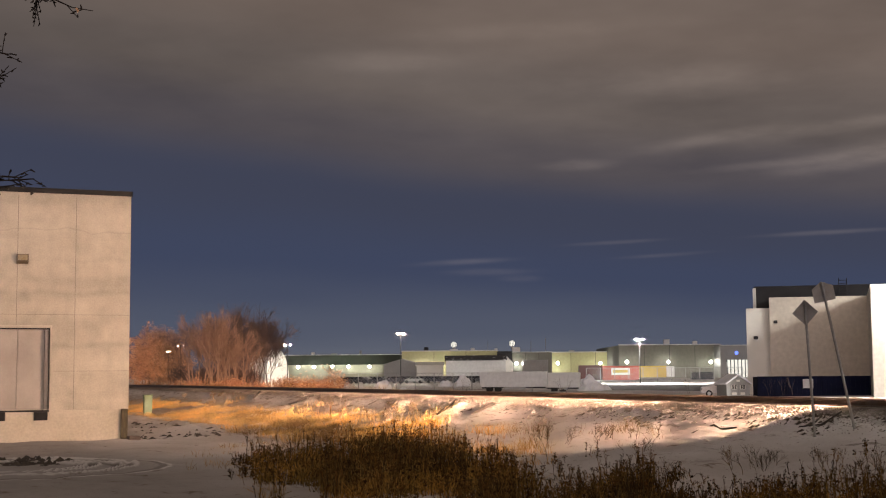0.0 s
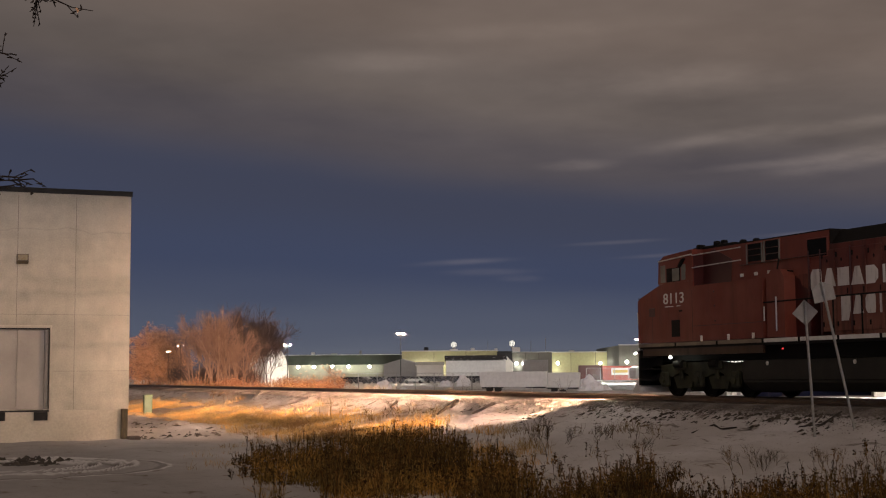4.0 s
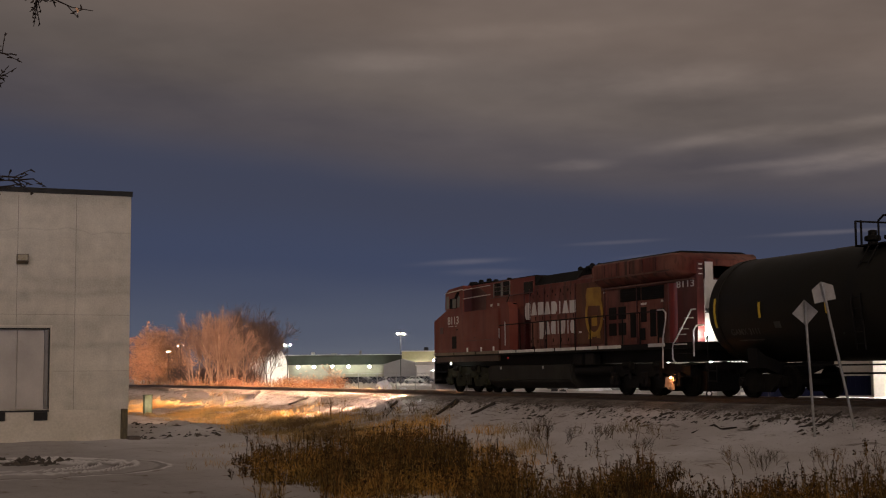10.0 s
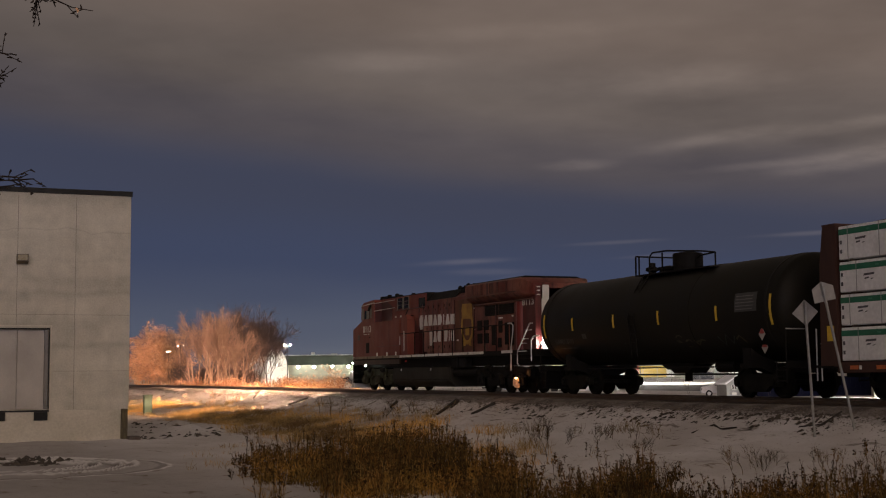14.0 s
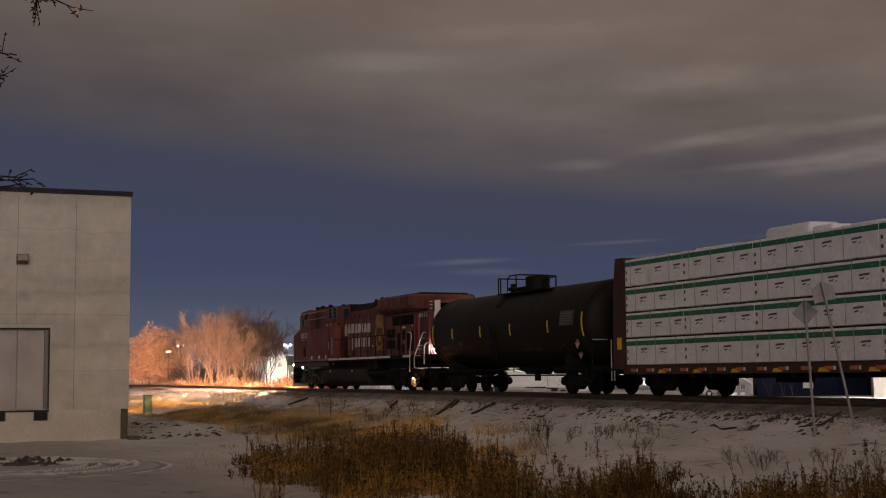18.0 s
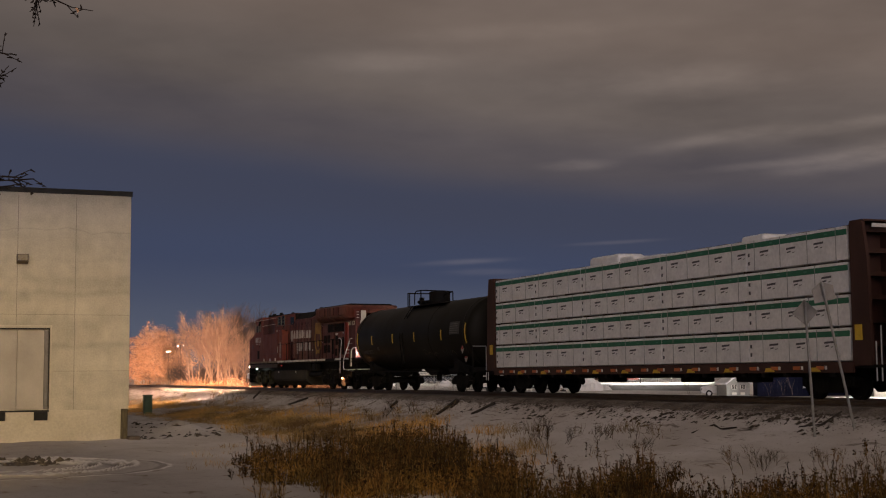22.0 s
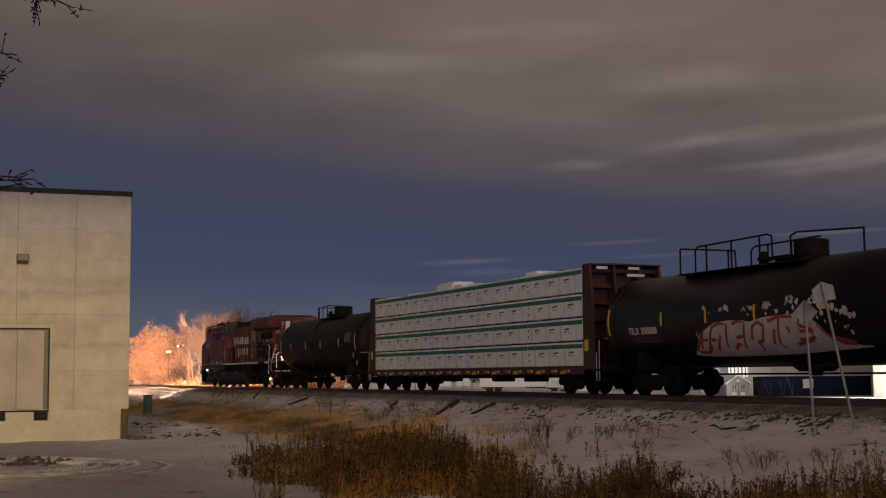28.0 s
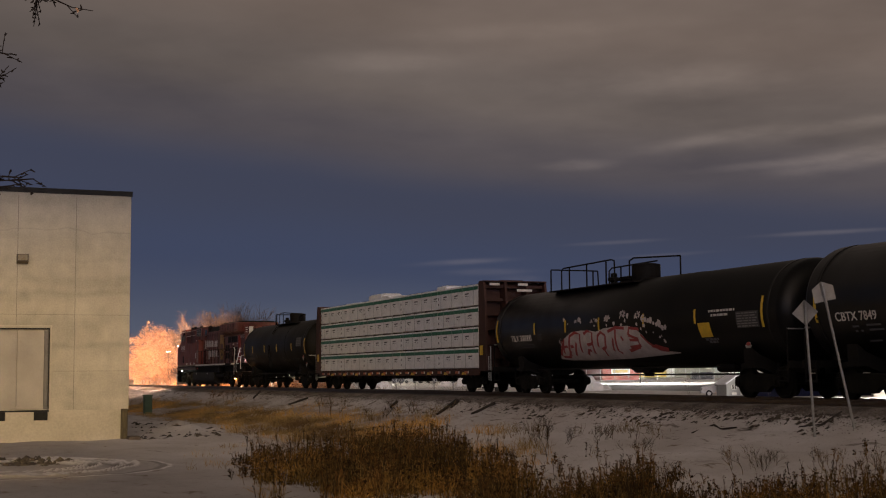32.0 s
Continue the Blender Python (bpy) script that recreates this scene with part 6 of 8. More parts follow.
def paint_graffiti(car, R, zc):
    """Sprayed shapes on the tank's side: a silver body with red edges, white splashes and dots above it."""
    fill = M("silver_spray", (0.62, 0.57, 0.56), (0.42, 0.37, 0.37), rough=0.45, scale=2.5, fine=12, bump=0.02)
    red = M("red_spray", (0.38, 0.035, 0.035), (0.24, 0.03, 0.03), rough=0.45, scale=3, bump=0.02)
    rng = random.Random(21)

    def lean(x, z):
        """The shapes lean forward as the tank curves under."""
        return x - 1.5 * max(0.0, 1.46 - math.sqrt(R * R - (z - zc) ** 2)), z

    decal(car, "sprayed_body", [lean(x, z) for x, z in [(6.10, 1.30), (6.16, 1.62), (6.42, 1.98), (6.75, 2.10), (7.2, 2.24), (7.9, 2.28), (8.6, 2.26), (9.0, 2.20), (9.6, 2.30), (10.6, 2.34), (11.3, 2.33), (11.7, 2.25), (12.1, 2.0), (12.4, 1.80), (13.0, 1.57), (13.7, 1.45), (14.4, 1.40), (14.4, 1.37), (13.0, 1.31), (11.2, 1.24), (8.6, 1.22), (7.0, 1.24)]], R, zc, fill, 0.006, "silver sprayed shapes")
    # red edges and hollows of five stretched shapes
    shapes = ((6.95, 0.95, ([(0.0, 1.40), (0.05, 2.10), (0.5, 2.22), (0.9, 2.15), (0.95, 1.50)], [(0.45, 1.40), (0.50, 1.86)], [(0.0, 1.72), (0.25, 1.74)])),
              (8.0, 0.85, ([(0.10, 2.15), (0.45, 2.25), (0.85, 2.18), (0.95, 1.45)], [(0.30, 1.76), (0.72, 1.80)], [(0.35, 1.42), (0.40, 1.58), (0.62, 1.56)])),
              (8.95, 0.80, ([(0.15, 1.68), (0.15, 2.05), (0.5, 2.18), (0.85, 2.05)], [(0.85, 2.05), (0.80, 1.66), (0.5, 1.58)], [(0.6, 1.62), (0.95, 1.35)])),
              (9.85, 1.15, ([(0.0, 2.18), (0.5, 2.30), (1.0, 2.26)], [(0.48, 2.24), (0.52, 1.52), (0.78, 1.42)], [(0.22, 1.95), (0.28, 1.52)], [(0.72, 2.0), (0.85, 1.85)])),
              (11.05, 0.95, ([(0.95, 2.20), (0.30, 2.26), (0.15, 2.02)], [(0.15, 2.02), (0.80, 1.88), (0.92, 1.62)], [(0.92, 1.62), (0.2, 1.50)])))
    for x, w, lines in shapes:
        for pts in lines:
            decal_line(car, "sprayed_edge", [lean(x + w * q, z) for q, z in pts], 0.10, R, zc, red, 0.010)
    for pts in ([(6.18, 1.42), (6.35, 1.75), (6.30, 1.95)], [(6.45, 1.50), (6.50, 2.02)], [(6.2, 1.72), (6.75, 1.74)], [(6.3, 1.38), (6.85, 1.36), (6.95, 1.58)], [(12.0, 2.02), (12.5, 1.72), (13.2, 1.50), (13.7, 1.47)], [(11.25, 1.86), (11.8, 1.84)], [(11.3, 1.62), (12.0, 1.66)]):
        decal_line(car, "sprayed_edge", [lean(*q) for q in pts], 0.09, R, zc, red, 0.012)
    decal(car, "sprayed_shadow", [lean(x, z) for x, z in [(12.6, 1.60), (13.7, 1.44), (13.7, 1.54), (12.9, 1.68)]], R, zc, red, 0.010)

    def splash(x, z, r, n=7):
        decal(car, "paint_splash", [(x + r * rng.uniform(0.7, 1.3) * math.cos(k * 2 * math.pi / n), z + r * rng.uniform(0.7, 1.3) * math.sin(k * 2 * math.pi / n)) for k in range(n)], R, zc, fill, 0.008)

    for k in range(34):
        x = rng.uniform(6.3, 13.6)
        base = 2.38 if x < 11.8 else 2.32 - 0.42 * (x - 11.8)
        splash(x, base + rng.uniform(0.0, 0.34), rng.uniform(0.025, 0.085))
    for cx, cz in ((9.85, 2.64), (10.9, 2.76), (11.9, 2.66)):
        for k in range(8):
            a = k * math.pi / 4 + rng.uniform(-0.2, 0.2)
            r0, r1 = 0.07, rng.uniform(0.16, 0.26)
            decal_line(car, "paint_splash", [(cx + r0 * math.cos(a), cz + 0.55 * r0 * math.sin(a)), (cx + r1 * math.cos(a), cz + 0.55 * r1 * math.sin(a))], 0.06, R, zc, fill, 0.008)
    for k in range(9):
        x = 12.25 + 0.17 * k
        splash(x, 2.56 - 0.09 * k * 0.5 + rng.uniform(-0.05, 0.05), rng.uniform(0.06, 0.13), 6)
    for k in range(12):
        splash(rng.uniform(6.05, 6.35), rng.uniform(1.4, 2.1), rng.uniform(0.02, 0.05))


def make_centerbeam():
    car = tagged(new("centerbeam_car"), "brown centre-beam flat car with open ends", "freight car")
    L0, L1 = 1.35, 23.75           # between the bulkheads' outer faces
    # deck, sills, centre beam
    part("deck", box(bmesh.new(), L0 - 0.2, L1 + 0.2, -1.45, 1.45, 0.88, 1.0), RUST, car, "brown steel deck", smooth=False)
    part("side_sill", box(bmesh.new(), L0, L1, -1.48, -1.42, 0.72, 0.99), RUST, car, "red-brown side sill", smooth=False)
    part("side_sill", box(bmesh.new(), L0, L1, 1.42, 1.48, 0.72, 0.99), BLACK, car, smooth=False)
    part("centre_sill", box(bmesh.new(), 0.2, L1 + 1.1, -0.3, 0.3, 0.60, 0.88), BLACK, car, smooth=False)
    part("centre_web", box(bmesh.new(), L0, L1, -0.06, 0.06, 1.0, 4.62), RUST, car, smooth=False)
    part("top_chord", box(bmesh.new(), L0, L1, -0.38, 0.38, 4.58, 4.68), RUST, car, "brown top beam", smooth=False)
    for k in range(22):
        x = 1.9 + k * 1.02
        part("top_bracket", box(bmesh.new(), x, x + 0.62, -0.52, 0.52, 4.60, 4.70), RUST, car, smooth=False)
    # bulkheads: tapered frames with horizontal ribs
    for x, s in ((L0, -1), (L1, 1)):
        xa, xb = sorted((x, x + s * 0.28))
        bm = bmesh.new()
        box(bm, x - 0.03, x + 0.03, -1.45, 1.45, 0.99, 4.60)
        head = part("bulkhead", bm, RUST, car, "brown ribbed end bulkhead", smooth=False)
        for y in (-1.47, -0.5, 0.5, 1.35):
            bm = prism(bmesh.new(), [(x, 0.9), (x + s * 0.72, 0.9), (x + s * 0.66, 3.6), (x + s * 0.5, 4.60), (x, 4.60)], y, y + 0.10)
            part("post", bm, RUST, head, smooth=False)
        for z in (1.4, 2.0, 2.6, 3.2, 3.8, 4.35):
            part("rib", box(bmesh.new(), min(x, x + s * 0.35), max(x, x + s * 0.35), -1.37, 1.35, z, z + 0.12), RUST, head, smooth=False)
        part("top_plate", box(bmesh.new(), min(x, x + s * 0.55), max(x, x + s * 0.55), -1.45, 1.45, 4.604, 4.65), RUST, head, smooth=False)
        for k, (ya, yb, z) in enumerate(((-1.2, -0.75, 4.45), (0.1, 0.55, 4.45), (0.05, 0.75, 4.2))):
            part("mark_bar", box(bmesh.new(), x + s * 0.56, x + s * 0.575, ya, yb, z, z + 0.1), WHITE, head, smooth=False)
        part("end_platform", box(bmesh.new(), min(x, x + s * 1.05), max(x, x + s * 1.05), -1.40, 1.40, 0.84, 0.92), BLACK, car, smooth=False)
        part("yellow_tag", box(bmesh.new(), x + s * 0.12, x + s * 0.40, -1.49, -1.475, 1.55, 1.95), YELLOW, head, "yellow reflective tag", smooth=False)
        for y in (-1.38, 1.38):
            part("grab_iron", pipe(bmesh.new(), [(x + s * 1.0, y, 0.5), (x + s * 1.0, y, 1.9)], 0.02), SILVER, car)
            part("grab_iron", pipe(bmesh.new(), [(x + s * 0.8, y, 0.5), (x + s * 0.8, y, 1.5)], 0.018), SILVER, car)
        coupler(car, x + s * 0.9, s)
    # sill reflectors and winches
    k = 0
    x = L0 + 0.5
    while x < L1 - 0.5:
        part("reflector", box(bmesh.new(), x, x + 0.32, -1.497, -1.482, 0.80, 0.90), ORANGE, car, "orange reflector", smooth=False)
        part("reflector", box(bmesh.new(), x + 0.36, x + 0.44, -1.497, -1.482, 0.80, 0.90), WHITE, car, smooth=False)
        if k % 2 == 1:
            part("reflector", prism(bmesh.new(), [(x + 0.72, 0.75), (x + 1.2, 0.75), (x + 1.05, 0.86), (x + 0.8, 0.86)], -1.497, -1.482), YELLOW, car, "yellow reflector", smooth=False)
        part("winch", rbox(bmesh.new(), x + 0.5, x + 0.68, -1.46, -1.3, 0.60, 0.74, 0.02, 1), BLACK, car)
        x += 1.02
        k += 1
    for x in (9.0, 14.5, 17.6):
        part("brake_gear", rbox(bmesh.new(), x, x + 1.1, -0.9, -0.3, 0.45, 0.72, 0.04, 1), BLACK, car)
    part("brake_rod", pipe(bmesh.new(), [(5.5, -0.6, 0.6), (19.5, -0.6, 0.62)], 0.025), BLACK, car)
    first = freight_truck(car, 3.2)
    freight_truck(car, 22.2, first)
    return car


def make_lumber():
    """Wrapped lumber packages: four tiers, near side and far side, resting on the deck. Each package is a thing that rides on the car."""
    things = []
    rng = random.Random(8)
    ends = [1.45, 5.06, 8.85, 14.30, 19.10, 23.62]
    tiers = [(1.022, 1.905), (1.945, 2.765), (2.805, 3.62), (3.66, 4.56)]
    for side in (-1, 1):
        for ti, (z0, z1) in enumerate(tiers):
            for a, b in zip(ends, ends[1:]):
                pk = tagged(new("lumber_package"), "lumber package in white printed wrap with a green band", "lumber", group="lumber packages on the flat car")
                y0, y1 = (-1.43, -0.10) if side < 0 else (0.10, 1.43)
                x0 = a + 0.012
                x1 = b - 0.012
                part("wrap", rbox(bmesh.new(), x0, x1, y0, y1, z0, z1 - 0.02, 0.02, 1), WRAP, pk, smooth=False)
                yf = y0 - 0.004 if side < 0 else y1 + 0.004
                ya, yb = (yf - 0.003, yf + 0.008) if side < 0 else (yf - 0.008, yf + 0.003)
                if side < 0:
                    part("band", box(bmesh.new(), x0 + 0.01, x1 - 0.01, ya, yb, z1 - 0.245, z1 - 0.095), GREEN, pk, "green printed band", smooth=False)
                    x = a + 0.68 - 0.3 * (ti % 2)
                    while x < x1 - 0.2:
                        part("strap", box(bmesh.new(), x, x + 0.022, ya - 0.004, yb, z0 + 0.01, z1 - 0.03), M_STRAP, pk, smooth=False)
                        p = x + 0.30 + rng.uniform(-0.04, 0.04)
                        if p + 0.45 < x1:
                            dz = rng.uniform(-0.02, 0.02)
                            for q, w, zz, hh in ((0.0, 0.40, 0.42, 0.055), (0.03, 0.16, 0.51, 0.04), (0.27, 0.09, 0.53, 0.025)):
                                part("print", prism(bmesh.new(), [(p + q, z1 - zz + dz), (p + q + w, z1 - zz + dz + 0.015), (p + q + w + 0.02, z1 - zz + dz + 0.015 + hh), (p + q + 0.02, z1 - zz + dz + hh)], ya, yb), PRINT, pk, smooth=False)
                        b2 = x + 0.75
                        if b2 + 0.15 < x1:
                            part("band_print", box(bmesh.new(), b2, b2 + 0.14, ya - 0.003, yb, z1 - 0.19, z1 - 0.15), GREEN_PALE, pk, smooth=False)
                        x += 1.22
                    for q in (0.04, 0.52):
                        if b - a > 1.5:
                            part("print", box(bmesh.new(), x0 + 0.06, x0 + 0.14, ya, yb, z0 + 0.15 + q * 0.5, z0 + 0.25 + q * 0.5), PRINT, pk, smooth=False)
                things.append(pk)
    # wooden dunnage between tiers
    for ti in (1, 2, 3):
        z = tiers[ti][0] - 0.04
        for k in range(16):
            x = 1.9 + k * 1.42
            bm = box(bmesh.new(), x, x + 0.09, -1.43, 1.43, z - 0.018, z + 0.04)
            d = tagged(part("dunnage", bm, TIEWOOD, None, smooth=False), "wooden bearer between tiers of lumber packages", "dunnage", group="bearers between lumber packages")
            things.append(d)
    for x, ln, h in ((9.25, 2.1, 0.36), (11.42, 0.9, 0.20), (18.62, 1.15, 0.22), (13.0, 1.3, 0.09), (5.6, 2.4, 0.07), (15.5, 2.0, 0.06)):
        bm = bmesh.new()
        rbox(bm, x, x + ln, -1.30, -0.2, 4.42, 4.51 + h, min(h, 0.3) * 0.45, 3)
        for v in bm.verts:
            v.co.z += 0.03 * noise.noise(v.co * 2.0)
        things.append(tagged(part("snow_mound", bm, SNOWCLEAN, None), "heap of snow lying on the lumber load", "snow"))
    return things


FAINT = M("worn_print", (0.055, 0.054, 0.046), (0.02, 0.02, 0.018), rough=0.6, scale=5, bump=0)
PRINT_PALE = M("pale_print", (0.22, 0.22, 0.22), rough=0.6, bump=0)
GREEN_PALE = M("green_band_print", (0.06, 0.24, 0.16), rough=0.5, bump=0)
M_STRAP = M("strap_seam", (0.40, 0.40, 0.40), rough=0.5, bump=0)
LOCO = make_locomotive()
TANK_A, TANK_B, TANK_C = make_tanks()
BEAM = make_centerbeam()
LOAD = make_lumber()


# ---- the far side: yard, buildings, lamps ----
OLIVE = M("olive_wall", (0.42, 0.41, 0.22), (0.36, 0.35, 0.19), rough=0.8, scale=0.1, fine=1.5, bump=0.05)
SAGE = M("sage_wall", (0.17, 0.17, 0.14), (0.14, 0.14, 0.115), rough=0.8, scale=0.1, fine=1.5, bump=0.05)
CREAM = M("cream_wall", (0.62, 0.58, 0.50), (0.54, 0.50, 0.43), rough=0.8, scale=0.15, fine=2, bump=0.05)
PALEWALL = M("pale_metal_wall", (0.62, 0.63, 0.62), (0.52, 0.53, 0.52), rough=0.6, scale=0.2, fine=2, bump=0.05)
DIMSAGE = M("dark_sage_cladding", (0.045, 0.05, 0.04), (0.035, 0.04, 0.032), rough=0.85, scale=0.2, fine=2, bump=0.05, spec=0.1)
LOWWALL = M("dull_cream_wall", (0.27, 0.27, 0.20), (0.22, 0.22, 0.165), rough=0.8, scale=0.15, fine=2, bump=0.05)
DARKROOF = M("dark_roof", (0.022, 0.022, 0.025), rough=0.8, scale=0.3, bump=0.1)
GREYWALL = M("grey_siding", (0.34, 0.35, 0.33), (0.27, 0.28, 0.27), rough=0.7, scale=0.4, fine=4, bump=0.05)
NAVY = M("navy_container", (0.007, 0.010, 0.034), (0.005, 0.007, 0.020), rough=0.6, scale=0.8, bump=0.1, spec=0.08)
REDBOX = M("red_container", (0.36, 0.07, 0.045), (0.28, 0.05, 0.035), rough=0.6, scale=0.8, bump=0.1)
MAROON = M("maroon_container", (0.07, 0.016, 0.014), (0.05, 0.012, 0.010), rough=0.6, scale=0.8, bump=0.1)
YELBOX = M("yellow_container", (0.48, 0.34, 0.05), (0.38, 0.26, 0.04), rough=0.6, scale=0.8, bump=0.1)
DARKCAR = M("dark_car_paint", (0.02, 0.02, 0.026), rough=0.3, scale=3, bump=0)
WHITECAR = M("white_car_paint", (0.75, 0.75, 0.75), rough=0.3, scale=3, bump=0)
TENT = M("white_fabric", (0.80, 0.80, 0.74), (0.72, 0.72, 0.66), rough=0.8, scale=0.5, bump=0.1)
LAMPGLOW = glow("lamp_glow", (1.0, 0.95, 0.86), 46000.0)
DIMLAMP = glow("dim_lamp_glow", (1.0, 0.93, 0.80), 4500.0)
# for the added fill lamp out of view on the right
FILLGLOW = glow("unseen_fill_lamp_glow", (1.0, 0.96, 0.90), 36000.0)
FAINTLAMP = glow("faint_lamp_glow", (1.0, 0.88, 0.66), 60.0)
WALLGLOW = glow("wall_lamp_glow", (1.0, 0.98, 0.85), 300.0)
SIGNBLUE = glow("blue_sign_glow", (0.12, 0.2, 1.0), 2.0)
LITWALL = glow("lit_front_and_globe_glow", (1.0, 0.95, 0.85), 1.0)


def yard(u, d, z, turn=0.0):
    """A pose whose x runs to the right of the view and whose y runs away from the camera."""
    p = spot(u, d, z)
    return pose(p.x, p.y, p.z, 0, 0, HEAD + turn)


def block(name, label, u0, u1, d, depth, z0, z1, wall, roof=DARKROOF, parapet=0.0, turn=0.0, category="building", panels=0):
    """A flat-roofed building with walls of its own, a roof slab and a parapet band."""
    root = tagged(new(name), label, category)
    root.matrix_basis = yard((u0 + u1) / 2, d, 0, turn)
    w = (u1 - u0) / 2
    part("wall", box(bmesh.new(), -w, w, 0, 0.4, z0, z1), wall, root, smooth=False)
    part("wall", box(bmesh.new(), -w, w, depth - 0.4, depth, z0, z1), wall, root, smooth=False)
    for s in (-1, 1):
        part("wall", box(bmesh.new(), min(s * w, s * (w - 0.4)), max(s * w, s * (w - 0.4)), 0.4, depth - 0.4, z0, z1), wall, root, smooth=False)
    part("roof", box(bmesh.new(), -w + 0.4, w - 0.4, 0.4, depth - 0.4, z1 - 0.7, z1 - 0.4), roof, root, smooth=False)
    if parapet:
        part("parapet", box(bmesh.new(), -w - 0.08, w + 0.08, -0.08, 0.45, z1, z1 + parapet), PALEWALL, root, smooth=False)
    for k in range(panels):
        x = -w + (k + 1) * 2 * w / (panels + 1)
        part("panel_joint", box(bmesh.new(), x - 0.05, x + 0.05, -0.03, 0.01, z0, z1), roof, root, smooth=False)
    return root


def wall_lamp(u, d, z, r=0.5, mat=None):
    root = tagged(new("wall_lamp"), "bright floodlight mounted on a building wall", "lamp", group="floodlights on the far buildings")
    root.matrix_basis = yard(u, d, z)
    part("lens", lathe(bmesh.new(), [(-0.10, r), (-0.2, r * 0.8), (-0.28, r * 0.3)], 14, 0, 0, 0, "y"), mat or WALLGLOW, root, "glowing lens")
    part("housing", rbox(bmesh.new(), -r, r, -0.08, 0.3, r * 0.6, r * 1.2, 0.04, 1), DARKROOF, root)


def rooftop(u, d, z, w, h, mat, label="rooftop ventilation unit on a far roof"):
    root = tagged(new("rooftop_unit"), label, "rooftop unit", group="rooftop units")
    root.matrix_basis = yard(u, d, z)
    part("casing", rbox(bmesh.new(), -w / 2, w / 2, 0, w, 0, h, 0.08, 1), mat, root)
    part("curb", box(bmesh.new(), -w / 2 - 0.1, w / 2 + 0.1, -0.1, w + 0.1, -0.3, 0.0), DARKROOF, root, smooth=False)


def lamp_post(u, d, z0, z1, arm, lit=True, thin=1.0):
    root = tagged(new("yard_lamp"), "tall steel yard lamp with twin heads" + (", lit" if lit else ", dim"), "street lamp", group="yard lamps")
    root.matrix_basis = yard(u, d, 0)
    part("pole", cyl(bmesh.new(), (0, 0, z0 - 0.2), (0, 0, z1), 0.10 * thin, 8, 0.06 * thin), DARKROOF, root)
    part("arm", cyl(bmesh.new(), (-arm, 0, z1), (arm, 0, z1), 0.05, 6), DARKROOF, root)
    for s in (-1, 1):
        h = part("head", rbox(bmesh.new(), s * arm - 0.42 * thin, s * arm + 0.42 * thin, -0.3, 0.3, z1 - 0.02, z1 + 0.25 * thin, 0.06 * thin, 1), DARKROOF, root)
        part("lens", lathe(bmesh.new(), [(0.0, 0.15), (-0.05, 0.13), (-0.08, 0.05)], 12, s * arm, -0.05, z1, "z"), (LAMPGLOW, FILLGLOW, DIMLAMP, FAINTLAMP)[lit - 1] if lit else M("unlit_lens", (0.4, 0.45, 0.5), rough=0.3), h, "glowing lens" if lit else "")

LONG = block("factory", "long low factory with a dark roof and a lit lower wall", -54.48, -13.81, 470, 40, -0.6, 7.82, DIMSAGE, parapet=0.2, panels=3)
part('lower_wall', box(bmesh.new(), -19.95, 19.95, -0.25, -0.01, -0.6, 4.57), LOWWALL, LONG, 'cream lower wall', smooth=False)
block("factory", "yellow-green metal-clad factory hall", -13.29, 17.24, 440, 40, -0.6, 8.37, OLIVE, parapet=0.25, panels=2)
block("factory", "dark link building between factory halls", 16.89, 21.29, 431, 30, -0.6, 8.1, DARKROOF)
block("factory", "pale factory annexe with a roof unit", 21.33, 33.68, 432, 34, -0.6, 7.7, SAGE, parapet=0.2, panels=2)
block("factory", "sage green factory wing with floodlit wall", 32.5, 55.85, 440, 40, -0.6, 7.72, OLIVE, parapet=0.25, panels=2)
block("factory", "large olive factory hall with a flat roof and floodlit wall", 51.71, 81.66, 410, 60, -0.6, 9.22, SAGE, parapet=0.25, panels=3)
HALL = block("office", "factory office with lit glass front and a small blue sign", 79.67, 91.59, 400, 30, -0.6, 8.72, GREYWALL, parapet=0.2)
part("lit_front", box(bmesh.new(), -4.24, 3.27, -0.08, -0.02, -0.4, 4.65), LITWALL, HALL, "brightly lit glass front", smooth=False)
for k in range(8):
    part("mullion", box(bmesh.new(), -4.24 + k * 1.05, -4.24 + k * 1.05 + 0.22, -0.30, -0.09, -0.4, 5.14), DARKROOF, HALL, smooth=False)
part("canopy", box(bmesh.new(), -4.57, 4.24, -1.2, 0.0, 4.65, 5.14), GREYWALL, HALL, smooth=False)
part("sign", cyl(bmesh.new(), (-1.31, -0.3, 6.6), (-1.31, -0.05, 6.6), 0.5, 16), SIGNBLUE, HALL, "glowing blue sign")

wall_lamp(-48.88, 466, 3.89, 0.36)
wall_lamp(-43.55, 466, 3.85, 0.36)
wall_lamp(-37.28, 466, 3.99, 0.36)
wall_lamp(-31.95, 466, 3.96, 0.36)
wall_lamp(-24.92, 466, 3.91, 0.36)
wall_lamp(22.39, 428.5, 4.2, 0.36)
wall_lamp(24.31, 428.5, 4.18, 0.24)
wall_lamp(35.77, 436, 4.34, 0.36)
wall_lamp(49.11, 436, 4.25, 0.36)
wall_lamp(53.52, 406, 4.28, 0.36)
wall_lamp(65.62, 406, 4.19, 0.36)
wall_lamp(78.05, 406, 4.1, 0.36)
lamp_post(-32.34, 163, -1.6, 3.78, 0.12, 4, 0.35)
# added post out of view, only to fill the yard with light
lamp_post(53.5, 147, -2.0, 13.0, 1.2, 2)
wall_lamp(-8.74, 437, 3.78, 0.3)
wall_lamp(-3.39, 437, 3.74, 0.3)
wall_lamp(2.85, 437, 3.7, 0.3)
wall_lamp(9.1, 437, 3.65, 0.3)
